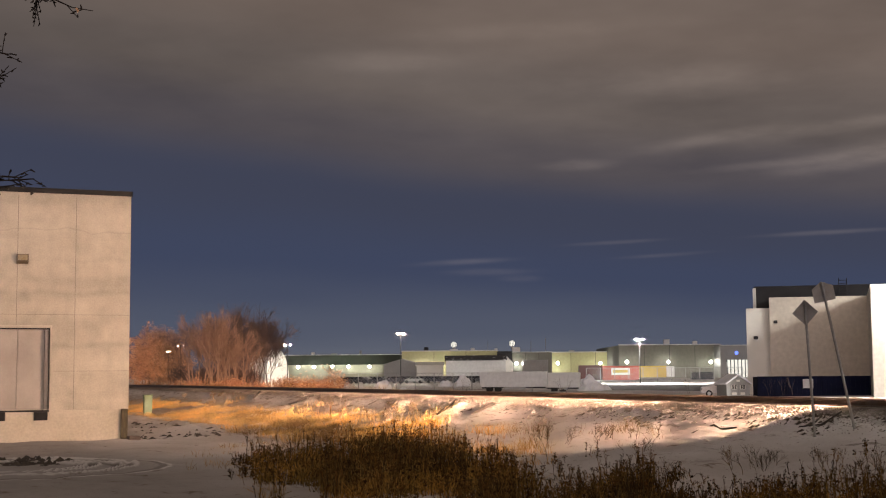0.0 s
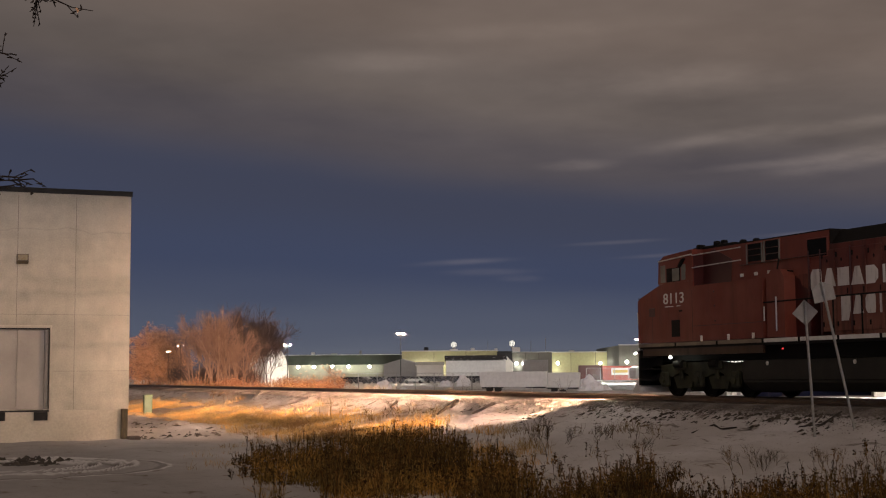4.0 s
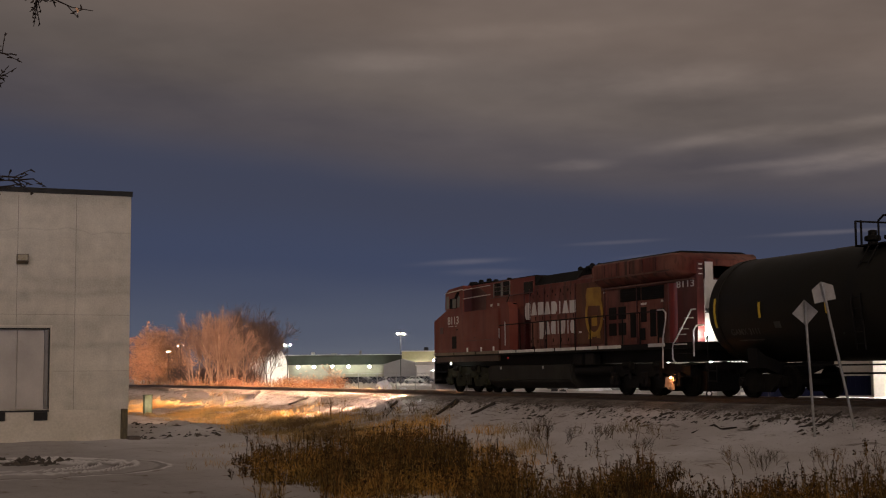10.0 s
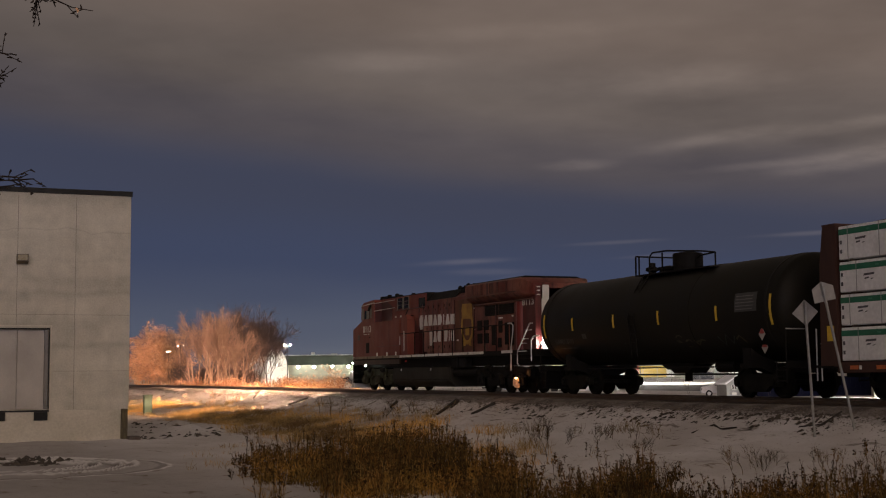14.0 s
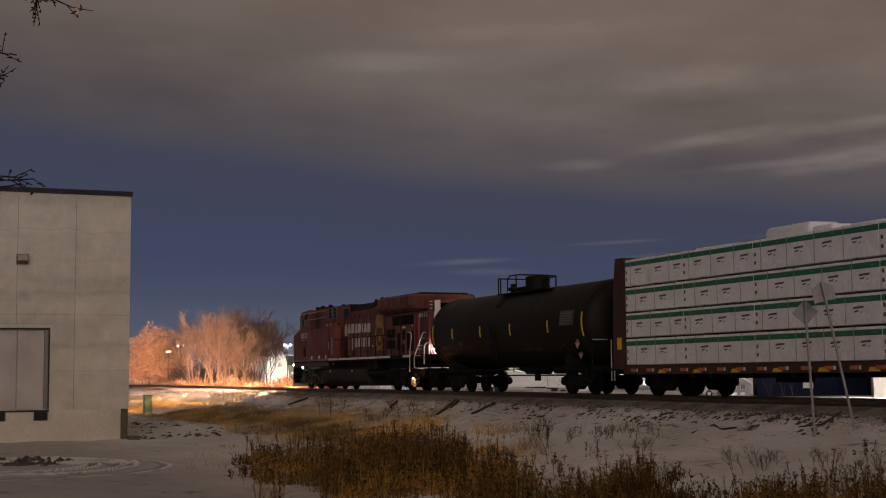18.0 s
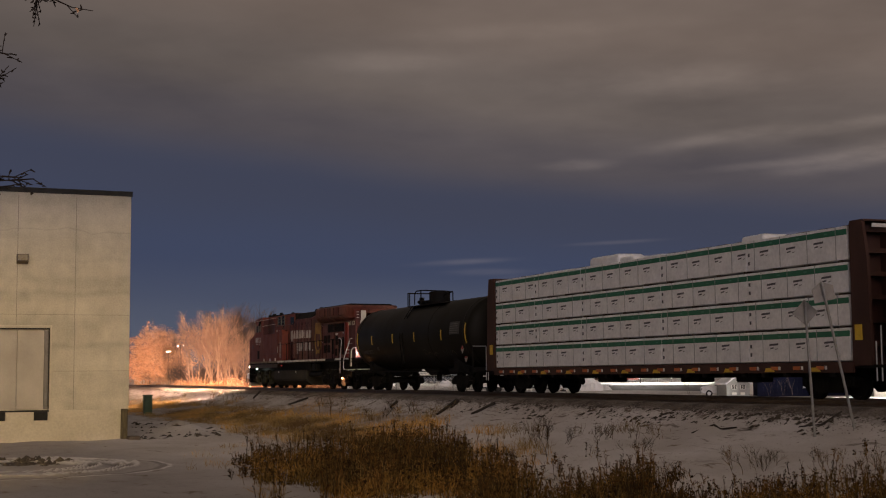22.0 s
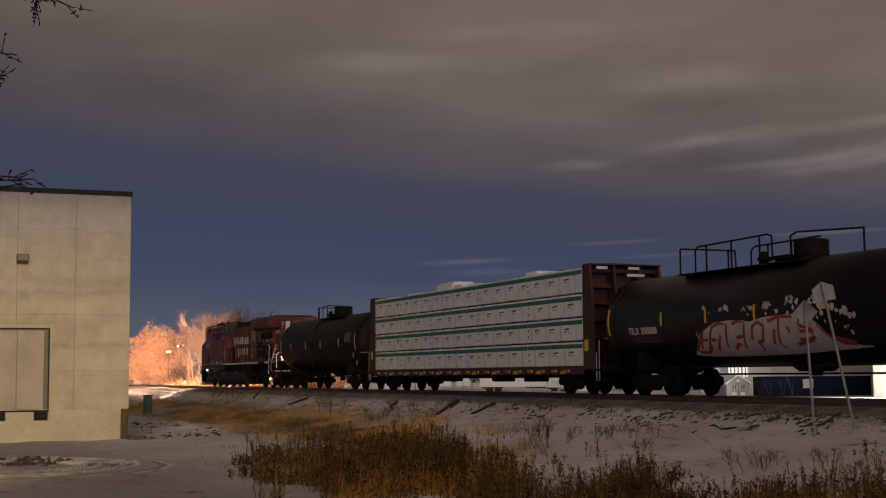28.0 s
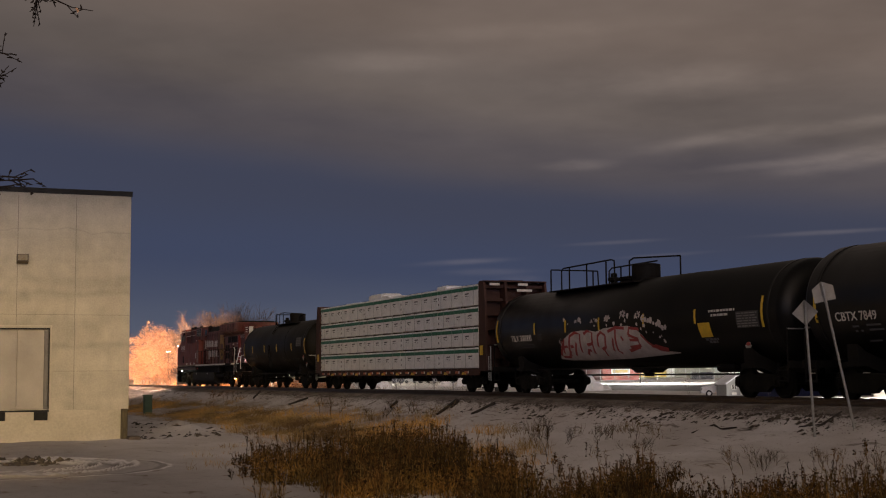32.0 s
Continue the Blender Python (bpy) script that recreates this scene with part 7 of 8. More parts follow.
rooftop(22.88, 438, 7.83, 2.5, 1.61, TENT)
rooftop(3.31, 450, 7.99, 2.57, 1.29, PALEWALL)
rooftop(-5.69, 450, 7.87, 1.47, 2.02, DARKROOF)
rooftop(9.37, 450, 7.95, 1.29, 1.65, PALEWALL)
rooftop(69.15, 430, 9.12, 1.76, 2.28, PALEWALL)
rooftop(77.92, 430, 9.23, 1.4, 1.58, PALEWALL)
rooftop(60.72, 430, 8.83, 1.4, 1.4, GREYWALL)
rooftop(-45.26, 480, 7.26, 1.18, 1.76, PALEWALL)
rooftop(-38.01, 480, 7.21, 1.96, 1.37, GREYWALL)
rooftop(-28.8, 480, 7.15, 0.78, 2.35, GREYWALL)
rooftop(41.51, 450, 7.17, 1.65, 1.47, GREYWALL)
rooftop(16.9, 450, 7.71, 1.1, 1.65, PALEWALL)
lamp_post(-28.39, 252, -1.6, 6.44, 0.51, 3)
# this post is really dark; its glow is added to brighten the yard
lamp_post(-8.69, 280, -1.6, 9.19, 0.57, 3)
lamp_post(37.42, 265, -1.0, 7.33, 0.6, 1)
lamp_post(-30.9, 163, -1.6, 4.43, 0.3, 4, 0.35)


def roof_ventilator(u, d, z, r):
    root = tagged(new("roof_ventilator"), "white globe with dark vanes on a far roof, glow added", "ventilator", group="turbine ventilators")
    root.matrix_basis = yard(u, d, z)
    part("neck", cyl(bmesh.new(), (0, 0, -0.8), (0, 0, r * 0.4), r * 0.45, 12), GALV, root)
    # the globe is no lamp; its glow stands in for floodlight on white metal
    g = part("globe", lathe(bmesh.new(), [(r * (1 - math.cos(math.pi * k / 10)), max(0.03, r * math.sin(math.pi * k / 10))) for k in range(11)], 20, 0, 0, 0, "z"), LITWALL, root, "white globe with added glow")
    for k in range(12):
        a = k * math.pi / 6
        part("vane", pipe(bmesh.new(), [(r * 1.02 * math.sin(b) * math.cos(a), r * 1.02 * math.sin(b) * math.sin(a), r - r * 1.02 * math.cos(b)) for b in (0.5, 1.05, 1.57, 2.1, 2.65)], r * 0.05), DARKROOF, g)


roof_ventilator(3.32, 452, 9.68, 1.01)
roof_ventilator(21.73, 440, 9.66, 0.99)
for u, d, z0, z1 in ((27.97, 445, 7.55, 11.53), (32.69, 445, 7.52, 12.4), (14.33, 450, 8.1, 11.75)):
    mast = tagged(part("antenna_mast", cyl(bmesh.new(), (0, 0, z0 - 0.6), (0, 0, z1), 0.07, 6), GALV, None), "thin whip aerial on a far factory roof", "antenna", group="aerials on the roofs")
    mast.matrix_basis = yard(u, d, 0)



def gabled(name, label, u0, u1, d, depth, z0, eave, ridge, wall, roof, along=True, category="building"):
    """A shed with a pitched roof; along: the ridge runs to the right of the view."""
    root = tagged(new(name), label, category)
    root.matrix_basis = yard((u0 + u1) / 2, d, 0)
    w = (u1 - u0) / 2
    bm = bmesh.new()
    if along:
        prism_x(bm, [(0, z0), (0, eave), (depth / 2, ridge), (depth, eave), (depth, z0)], -w, w)
        part("wall", bm, wall, root, smooth=False)
        for a, b, p, q in ((-0.3, depth / 2, eave - 0.1, ridge), (depth + 0.3, depth / 2, eave - 0.1, ridge)):
            part("roof_slope", prism_x(bmesh.new(), [(a, p + 0.06), (a, p + 0.3), (b, q + 0.26), (b, q + 0.03)], -w - 0.3, w + 0.3), roof, root, smooth=False)
    else:
        prism(bm, [(-w, z0), (-w, eave), (0, ridge), (w, eave), (w, z0)], 0, depth)
        part("wall", bm, wall, root, smooth=False)
        for s in (-1, 1):
            part("roof_slope", prism(bmesh.new(), [(s * (w + 0.12), eave - 0.02), (s * (w + 0.12), eave + 0.12), (0, ridge + 0.16), (0, ridge + 0.02)], -0.12, depth + 0.12), roof, root, smooth=False)
    return root


SNOWROOF = M("snowy_roof", (0.035, 0.035, 0.04), (0.62, 0.63, 0.65), rough=0.85, scale=0.9, fine=3, bump=0.2, mix=-0.6)

gabled("long_shed", "long pale shed with a partly snowed dark roof", 0.49, 13.35, 300, 10, -0.9, 3.95, 4.8, PALEWALL, SNOWROOF)
gabled("shed_end", "pale gabled end wing of a long shed", 12.45, 15.04, 302, 9, -0.9, 3.43, 4.78, TENT, SNOWROOF, along=False)
gabled("grey_shed", "grey-green shed with a low pitched roof", -14.28, -5.25, 330, 12, -0.7, 3.32, 4.66, GREYWALL, GREYWALL, along=False)
gabled("fabric_shelter", "white fabric shelter beside a grey shed", -6.27, -0.13, 320, 8, -0.8, 2.94, 3.59, TENT, TENT)


def make_dome():
    """A rounded fabric store, floodlit on its front."""
    root = tagged(new("storage_dome"), "white fabric storage dome, brightly floodlit", "dome")
    root.matrix_basis = yard(-31.2, 260, 0, 28)
    bm = bmesh.new()
    n = 18
    w, h, z0 = 2.44, 5.69 + 1.3, -1.3
    arc = [(w * math.cos(math.pi * k / n), z0 + h * math.sin(math.pi * k / n) ** 0.8) for k in range(n + 1)]
    prism(bm, arc, 0, 9)
    part("cover", bm, TENT, root, "white fabric cover")
    for k in range(4):
        y = 0.5 + k * 2.6
        part("rib", pipe(bmesh.new(), [(x * 1.01, y, z + 0.05) for x, z in arc], 0.08), GALV, root)


make_dome()



def container(u, d, z, w, h, dep, mat, label, turn=0.0, name="container"):
    root = tagged(new(name), label, "container")
    root.matrix_basis = yard(u, d, z, turn)
    part("shell", box(bmesh.new(), -w / 2 + 0.04, w / 2 - 0.04, 0.04, dep - 0.04, 0.12, h - 0.04), mat, root, smooth=False)
    n = max(4, int(w / 0.55))
    for k in range(n):
        x = -w / 2 + 0.1 + k * (w - 0.2) / n
        part("corrugation", box(bmesh.new(), x, x + (w - 0.2) / n * 0.55, 0.0, 0.05, 0.2, h - 0.12), mat, root, smooth=False)
    part("top_rail", box(bmesh.new(), -w / 2, w / 2, -0.02, 0.12, h - 0.12, h), mat, root, smooth=False)
    part("bottom_rail", box(bmesh.new(), -w / 2, w / 2, -0.02, 0.12, 0.0, 0.18), mat, root, smooth=False)
    for x in (-w / 2, w / 2 - 0.14):
        part("corner_post", box(bmesh.new(), x, x + 0.14, -0.03, 0.14, 0.0, h), mat, root, smooth=False)
    return root


RB = container(36.93, 290, -0.5, 7.58, 2.96, 2.6, REDBOX, "faded red shipping container with a pale sign panel")
part("sign_panel", box(bmesh.new(), -2.01, 1.89, -0.10, -0.05, 1.07, 2.49), PALEWALL, RB, "pale sign panel", smooth=False)
part("sign_bar", box(bmesh.new(), -1.66, 1.42, -0.13, -0.102, 1.54, 2.13), YELBOX, RB, smooth=False)
container(43.68, 290.5, 0.04, 5.68, 2.37, 2.6, YELBOX, "yellow shipping container in a fenced yard")
container(53.97, 290, -0.5, 4.5, 1.54, 2.4, DARKCAR, "dark steel skip standing in a snowy yard", name="skip")
NB = container(42.58, 160, -2.0, 13.06, 2.35, 2.5, NAVY, "long navy blue steel container with a pale notice")
part("notice", box(bmesh.new(), -1.31, -0.13, -0.10, -0.05, 0.98, 2.02), PALEWALL, NB, "pale notice panel", smooth=False)
block("cold_store", "white-walled cold store with a tall black roof screen", 38.28, 41.57, 175, 30, -2.05, 8.89, TENT, turn=-14)
block("cold_store", "beige panel cold store hall with black roof edge", 40.65, 53.49, 172, 40, -2.05, 10.16, CREAM, turn=-14)
block("roof_screen", "black metal screen wall on the cold store roof", 40.85, 56.51, 181, 20, 8.75, 12.14, DARKROOF, turn=-14)

def roof_frame():
    root = tagged(new("roof_hatch_frame"), "dark steel access frame on the cold store roof", "roof frame")
    root.matrix_basis = yard(51.73, 179, 0, -14)
    for x in (-0.5, 0.5):
        part("post", cyl(bmesh.new(), (x, 0, 10.75), (x, 0, 12.93), 0.05, 6), DARKROOF, root)
    for k in range(5):
        z = 10.75 + 0.3 + k * 0.4
        part("rung", cyl(bmesh.new(), (-0.5, 0, z), (0.5, 0, z), 0.04, 6), DARKROOF, root)


roof_frame()


def dark_fitting(u, d, z):
    root = tagged(new("wall_fitting"), "small dark unlit lamp on the cold store wall", "lamp", group="unlit lamps on the cold store")
    root.matrix_basis = yard(u, d, z)
    part("housing", rbox(bmesh.new(), -0.22, 0.22, -0.2, 0.5, -0.12, 0.25, 0.04, 1), DARKROOF, root)
    part("lens", rbox(bmesh.new(), -0.16, 0.16, -0.22, -0.1, -0.2, -0.1, 0.02, 1), GALV, root)


dark_fitting(41.54, 173.4, 7.04)
dark_fitting(39.36, 174.7, 5.12)
white_edge = tagged(part("screen_end", box(bmesh.new(), -0.2, 0.2, -0.1, 0.5, 8.75, 11.76), PALEWALL, None, smooth=False), "white end trim of the black roof screen", "trim")
white_edge.matrix_basis = yard(40.61, 180.6, 0, -14)

block("cold_store", "beige cold store wing standing forward", 46.47, 52.41, 150, 25, -2.05, 10.31, CREAM, turn=-16)


def make_trailer(u, d, z, ln, turn, label, top=2.95):
    root = tagged(new("box_trailer"), label, "trailer")
    root.matrix_basis = yard(u, d, z, turn)
    part("body", rbox(bmesh.new(), -ln / 2, ln / 2, 0, 2.5, 0.8, top, 0.05, 1), PALEWALL, root, "pale ribbed box body")
    for k in range(int(ln / 0.6)):
        x = -ln / 2 + 0.3 + k * 0.6
        part("rib", box(bmesh.new(), x, x + 0.06, -0.03, 0.01, 0.9, top - 0.1), PALEWALL, root, smooth=False)
    part("underframe", box(bmesh.new(), -ln / 2 + 0.3, ln / 2 - 0.3, 0.4, 2.1, 0.6, 0.8), DARKROOF, root, smooth=False)
    for x in (-ln / 2 + 1.4, -ln / 2 + 2.6):
        part("wheel", lathe(bmesh.new(), [(0, 0.2), (0.02, 0.5), (0.28, 0.5), (0.3, 0.2)], 16, x, 0.05, 0.5, "y"), RUBBER, root)
    part("landing_leg", box(bmesh.new(), ln / 2 - 2.2, ln / 2 - 2.05, 0.4, 0.55, 0.0, 0.9), GALV, root, smooth=False)
    part("side_guard", box(bmesh.new(), -ln / 2 + 3.4, ln / 2 - 3.0, 0.05, 0.1, 0.45, 0.85), GALV, root, smooth=False)


def make_shed():
    root = tagged(new("garden_shed"), "grey garden shed with double doors and a snowy roof", "shed")
    root.matrix_basis = yard(33.83, 160, -2.0, 14)
    w = 1.45
    bm = prism(bmesh.new(), [(-w, 0.0), (-w, 1.55), (0, 2.45), (w, 1.55), (w, 0.0)], 0, 2.6)
    part("wall", bm, GREYWALL, root, "grey board walls", smooth=False)
    for s in (-1, 1):
        part("roof_slope", prism(bmesh.new(), [(s * (w + 0.2), 1.42), (s * (w + 0.2), 1.60), (0, 2.66), (0, 2.47)], -0.2, 2.8), SNOWCLEAN, root, "snow-covered roof slope", smooth=False)
    for s in (-1, 1):
        dr = part("door", box(bmesh.new(), min(s * 0.06, s * 1.0), max(s * 0.06, s * 1.0), -0.05, 0.0, 0.1, 1.5), GREYWALL, root, smooth=False)
        part("window_frame", box(bmesh.new(), min(s * 0.2, s * 0.86), max(s * 0.2, s * 0.86), -0.085, -0.051, 0.9, 1.38), TENT, dr, "white window frame", smooth=False)
        for a in (0.26, 0.56):
            for b in (0.96, 1.19):
                part("pane", box(bmesh.new(), min(s * a, s * (a + 0.24)), max(s * a, s * (a + 0.24)), -0.10, -0.086, b, b + 0.17), GLASS, dr, smooth=False)
        part("door_panel", box(bmesh.new(), min(s * 0.25, s * 0.8), max(s * 0.25, s * 0.8), -0.08, -0.051, 0.25, 0.55), TENT, dr, smooth=False)
    part("gable_vent", box(bmesh.new(), -0.2, 0.2, -0.05, 0.0, 1.75, 2.0), TENT, root, smooth=False)


def make_pickup():
    root = tagged(new("pickup_truck"), "white pickup truck parked beside a garden shed", "truck")
    root.matrix_basis = yard(31.9, 163.5, -2.0, -6)
    bm = prism(bmesh.new(), [(-1.6, 0.45), (-1.6, 1.0), (-1.45, 1.18), (-0.35, 1.28), (0.35, 1.86), (1.9, 1.88), (2.1, 1.25), (4.0, 1.22), (4.0, 0.5)], 0, 1.9)
    bmesh.ops.bevel(bm, geom=bm.edges[:], offset=0.06, segments=2, affect="EDGES")
    part("body", bm, WHITECAR, root, "white bodywork with snow")
    part("side_window", prism(bmesh.new(), [(-0.1, 1.32), (0.45, 1.78), (1.75, 1.80), (1.9, 1.32)], -0.015, 0.02), GLASS, root, smooth=False)
    for x in (-0.75, 3.0):
        wh = part("wheel", lathe(bmesh.new(), [(-0.03, 0.22), (-0.02, 0.39), (0.22, 0.39), (0.24, 0.2)], 18, x, 0, 0.39, "y"), RUBBER, root, "black tyre")
        part("rim", lathe(bmesh.new(), [(-0.05, 0.22), (-0.04, 0.05)], 14, x, 0, 0.39, "y"), SILVER, wh)
    part("headlight", rbox(bmesh.new(), -1.62, -1.45, 0.02, 0.4, 0.85, 1.0, 0.02, 1), GLASS, root)
    part("bumper", rbox(bmesh.new(), -1.72, -1.52, 0.0, 1.9, 0.42, 0.62, 0.04, 1), SILVER, root)


def parked_car(u, d, z, turn, mat, label):
    root = tagged(new("parked_car"), label, "car", group="cars parked behind the fence")
    root.matrix_basis = yard(u, d, z, turn)
    bm = prism(bmesh.new(), [(-2.2, 0.35), (-2.25, 0.75), (-1.1, 0.9), (-0.6, 1.42), (0.9, 1.45), (1.6, 0.95), (2.2, 0.85), (2.2, 0.35)], 0, 1.75)
    bmesh.ops.bevel(bm, geom=bm.edges[:], offset=0.05, segments=1, affect="EDGES")
    part("body", bm, mat, root)
    part("side_window", prism(bmesh.new(), [(-0.95, 0.95), (-0.5, 1.36), (0.8, 1.38), (1.3, 0.98)], -0.015, 0.02), GLASS, root, smooth=False)
    for x in (-1.4, 1.35):
        part("wheel", lathe(bmesh.new(), [(-0.02, 0.15), (-0.01, 0.32), (0.2, 0.32), (0.21, 0.1)], 14, x, 0, 0.32, "y"), RUBBER, root)


def make_fence(u0, u1, d, z, h):
    root = tagged(new("chain_link_fence"), "galvanised chain-link fence round a snowy yard", "fence")
    root.matrix_basis = yard(0, d, 0)
    n = int((u1 - u0) / 2.9)
    first = None
    for k in range(n + 1):
        x = u0 + (u1 - u0) * k / n
        if first is None:
            first = part("post", cyl(bmesh.new(), (0, 0, z - 0.3), (0, 0, z + h), 0.07, 6), GALV, root)
            first.location = (x, 0, 0)
        else:
            share("post", first, root, (x, 0, 0))
    for q in (0.05, h - 0.05):
        part("rail", cyl(bmesh.new(), (u0, 0, z + q), (u1, 0, z + q), 0.04, 6), GALV, root)
    v, f = [], []
    s = 0.45
    w = 0.018
    x = u0
    while x < u1:
        for sg in (-1, 1):
            b = len(v)
            xa, xb = (x, x + h) if sg > 0 else (x + h, x)
            v += [(xa - w, 0, z), (xa + w, 0, z), (xb + w, 0, z + h), (xb - w, 0, z + h), (xa, w, z), (xb, w, z + h)]
            f += [(b, b + 1, b + 2, b + 3), (b + 1, b + 4, b + 5, b + 2), (b + 4, b, b + 3, b + 5)]
        x += s
    tagged(soup("mesh", v, f, GALV, root), kind="stuff")


make_shed()
make_pickup()

container(15.54, 235, -1.45, 4.22, 4.72, 2.4, GREYWALL, "grey site cabin with a pale end wall", name="site_cabin")
container(30.97, 293, -0.47, 4.78, 3.11, 2.6, MAROON, "dark maroon shipping container behind a fence")
container(47.43, 292, 0.13, 2.03, 2.15, 2.6, PALEWALL, "pale blue-grey storage box in a fenced yard", name="storage_box")
make_trailer(9.75, 196, -1.76, 9.5, -8, "weathered pale grey box trailer parked on snow")
make_trailer(16.98, 200, -1.93, 5.06, -9, "pale box trailer with dark running gear on snow")
parked_car(-20.92, 292.6, -0.85, 28, DARKCAR, "dark car parked behind a chain-link fence")
parked_car(-19.85, 294.4, -0.85, -17, DARKCAR, "black car parked behind a chain-link fence")
parked_car(-17.76, 286.1, -0.85, -15, DARKCAR, "dark car parked behind a chain-link fence")
parked_car(-17.35, 295.4, -0.85, -18, GREYWALL, "grey car parked behind a chain-link fence")
parked_car(-15.78, 297.8, -0.85, -20, DARKCAR, "dark car parked behind a chain-link fence")
parked_car(-14.0, 286.1, -0.85, -7, DARKCAR, "black car parked behind a chain-link fence")
parked_car(-13.57, 297.5, -0.85, -4, DARKCAR, "dark car parked behind a chain-link fence")
parked_car(-11.43, 295.4, -0.85, 22, GREYWALL, "grey car parked behind a chain-link fence")
parked_car(-10.3, 286.9, -0.85, 6, DARKCAR, "dark car parked behind a chain-link fence")
parked_car(-9.2, 294.8, -0.85, -5, DARKCAR, "black car parked behind a chain-link fence")
parked_car(-7.62, 297.3, -0.85, 1, DARKCAR, "dark car parked behind a chain-link fence")
parked_car(-6.33, 287.9, -0.85, 3, GREYWALL, "grey car parked behind a chain-link fence")
parked_car(-4.78, 293.7, -0.85, -6, DARKCAR, "dark car parked behind a chain-link fence")
parked_car(-3.28, 290.8, -0.85, 7, DARKCAR, "black car parked behind a chain-link fence")
parked_car(-1.81, 288.1, -0.85, -7, DARKCAR, "dark car parked behind a chain-link fence")
parked_car(-0.66, 294.2, -0.85, -15, GREYWALL, "grey car parked behind a chain-link fence")
parked_car(0.76, 293.5, -0.85, 24, DARKCAR, "dark car parked behind a chain-link fence")
parked_car(2.0, 293.7, -0.85, -19, DARKCAR, "black car parked behind a chain-link fence")
parked_car(3.41, 288.2, -0.85, 25, DARKCAR, "dark car parked behind a chain-link fence")
parked_car(4.84, 296.0, -0.85, -5, GREYWALL, "grey car parked behind a chain-link fence")
parked_car(6.46, 290.9, -0.85, -10, DARKCAR, "dark car parked behind a chain-link fence")
parked_car(7.73, 296.1, -0.85, 22, DARKCAR, "black car parked behind a chain-link fence")
parked_car(8.85, 287.0, -0.85, 6, DARKCAR, "dark car parked behind a chain-link fence")
parked_car(10.22, 294.8, -0.85, 24, GREYWALL, "grey car parked behind a chain-link fence")
make_fence(-16.15, 10.18, 215, -1.55, 2.7)
make_fence(29.2, 61.19, 285, -0.95, 3.0)


def snow_mound(u, d, z, w, h, seed, label):
    rng = random.Random(seed)
    bm = bmesh.new()
    bmesh.ops.create_icosphere(bm, subdivisions=4, radius=1.0)
    for v in bm.verts:
        k = 1 + 0.35 * noise.noise(v.co * 1.6 + Vector((seed, 0, 0))) + 0.2 * noise.noise(v.co * 4.5)
        v.co = Vector((v.co.x * w / 2 * k, v.co.y * w / 3 * k, max(-0.25, v.co.z) * h * k))
    ob = tagged(part("snow_mound", bm, SNOWCLEAN, None), label, "snow")
    ob.matrix_basis = yard(u, d, z)



snow_mound(21.42, 205, -1.53, 3.85, 1.84, 1, "ploughed snow heaped in the yard")
snow_mound(23.49, 207, -1.73, 2.53, 1.1, 2, "ploughed snow heaped in the yard")
snow_mound(-9.04, 205, -1.39, 2.84, 1.34, 3, "ploughed snow heaped in the yard")
snow_mound(2.94, 212, -0.6, 1.9, 1.21, 4, "ploughed snow heaped in the yard")
snow_mound(0.26, 214, -0.77, 1.92, 0.7, 5, "ploughed snow heaped in the yard")
snow_mound(-6.17, 210, -1.55, 1.2, 0.51, 6, "ploughed snow heaped in the yard")


# ---- plants ----
class Twigs:
    """Gathers thin three-sided rods and small leaves into one mesh."""

    def __init__(self):
        self.v, self.f = [], []

    def rod(self, p, q, r0, r1):
        d = (q - p)
        if d.length < 1e-5:
            return
        d.normalize()
        a = d.orthogonal().normalized()
        b = d.cross(a)
        n = len(self.v)
        for c, r in ((p, r0), (q, r1)):
            for k in range(3):
                t = k * 2.0944
                self.v.append(tuple(c + (a * math.cos(t) + b * math.sin(t)) * r))
        self.f += [(n, n + 1, n + 4, n + 3), (n + 1, n + 2, n + 5, n + 4), (n + 2, n, n + 3, n + 5)]

    def leaf(self, p, d, s, rng):
        d = d.normalized()
        a = d.orthogonal().normalized()
        b = d.cross(a)
        t = rng.uniform(0, 6.28)
        w = (a * math.cos(t) + b * math.sin(t)) * s * 0.45
        m = p + d * s * 0.5 + d.cross(w).normalized() * s * 0.12
        n = len(self.v)
        self.v += [tuple(p), tuple(m + w), tuple(p + d * s), tuple(m - w)]
        self.f += [(n, n + 1, n + 2), (n, n + 2, n + 3)]


def grow(tw, lf, p, d, ln, r, depth, rng, up, leafy, leaf_size, split=3, limbs=None, top=9, spray=0):
    segs = 3
    wood = limbs if limbs and depth >= top else tw
    for k in range(segs):
        nd = (d + Vector((rng.gauss(0, 0.13), rng.gauss(0, 0.13), rng.gauss(0, 0.08) + up * 0.12))).normalized()
        q = p + nd * ln / segs
        wood.rod(p, q, r * (1 - 0.25 * k / segs), r * (1 - 0.25 * (k + 1) / segs))
        p, d = q, nd
        if depth > 0 and k >= 1 - (depth > 2):
            for j in range(split - 1 if k < segs - 1 else split):
                side = d.orthogonal().normalized()
                side.rotate(Matrix.Rotation(rng.uniform(0, 6.28), 3, d))
                nd2 = (d * rng.uniform(0.6, 1.1) + side * rng.uniform(0.35, 0.75) + Vector((0, 0, up * 0.25))).normalized()
                grow(tw, lf, p, nd2, ln * rng.uniform(0.55, 0.75), r * 0.55, depth - 1, rng, up, leafy, leaf_size, split, limbs, top, spray)
        if depth <= 1:
            for j in range(spray):
                e = (d + Vector((rng.gauss(0, 0.55), rng.gauss(0, 0.55), rng.gauss(0.1, 0.45)))).normalized()
                tw.rod(p, p + e * rng.uniform(0.25, 0.7), 0.008, 0.004)
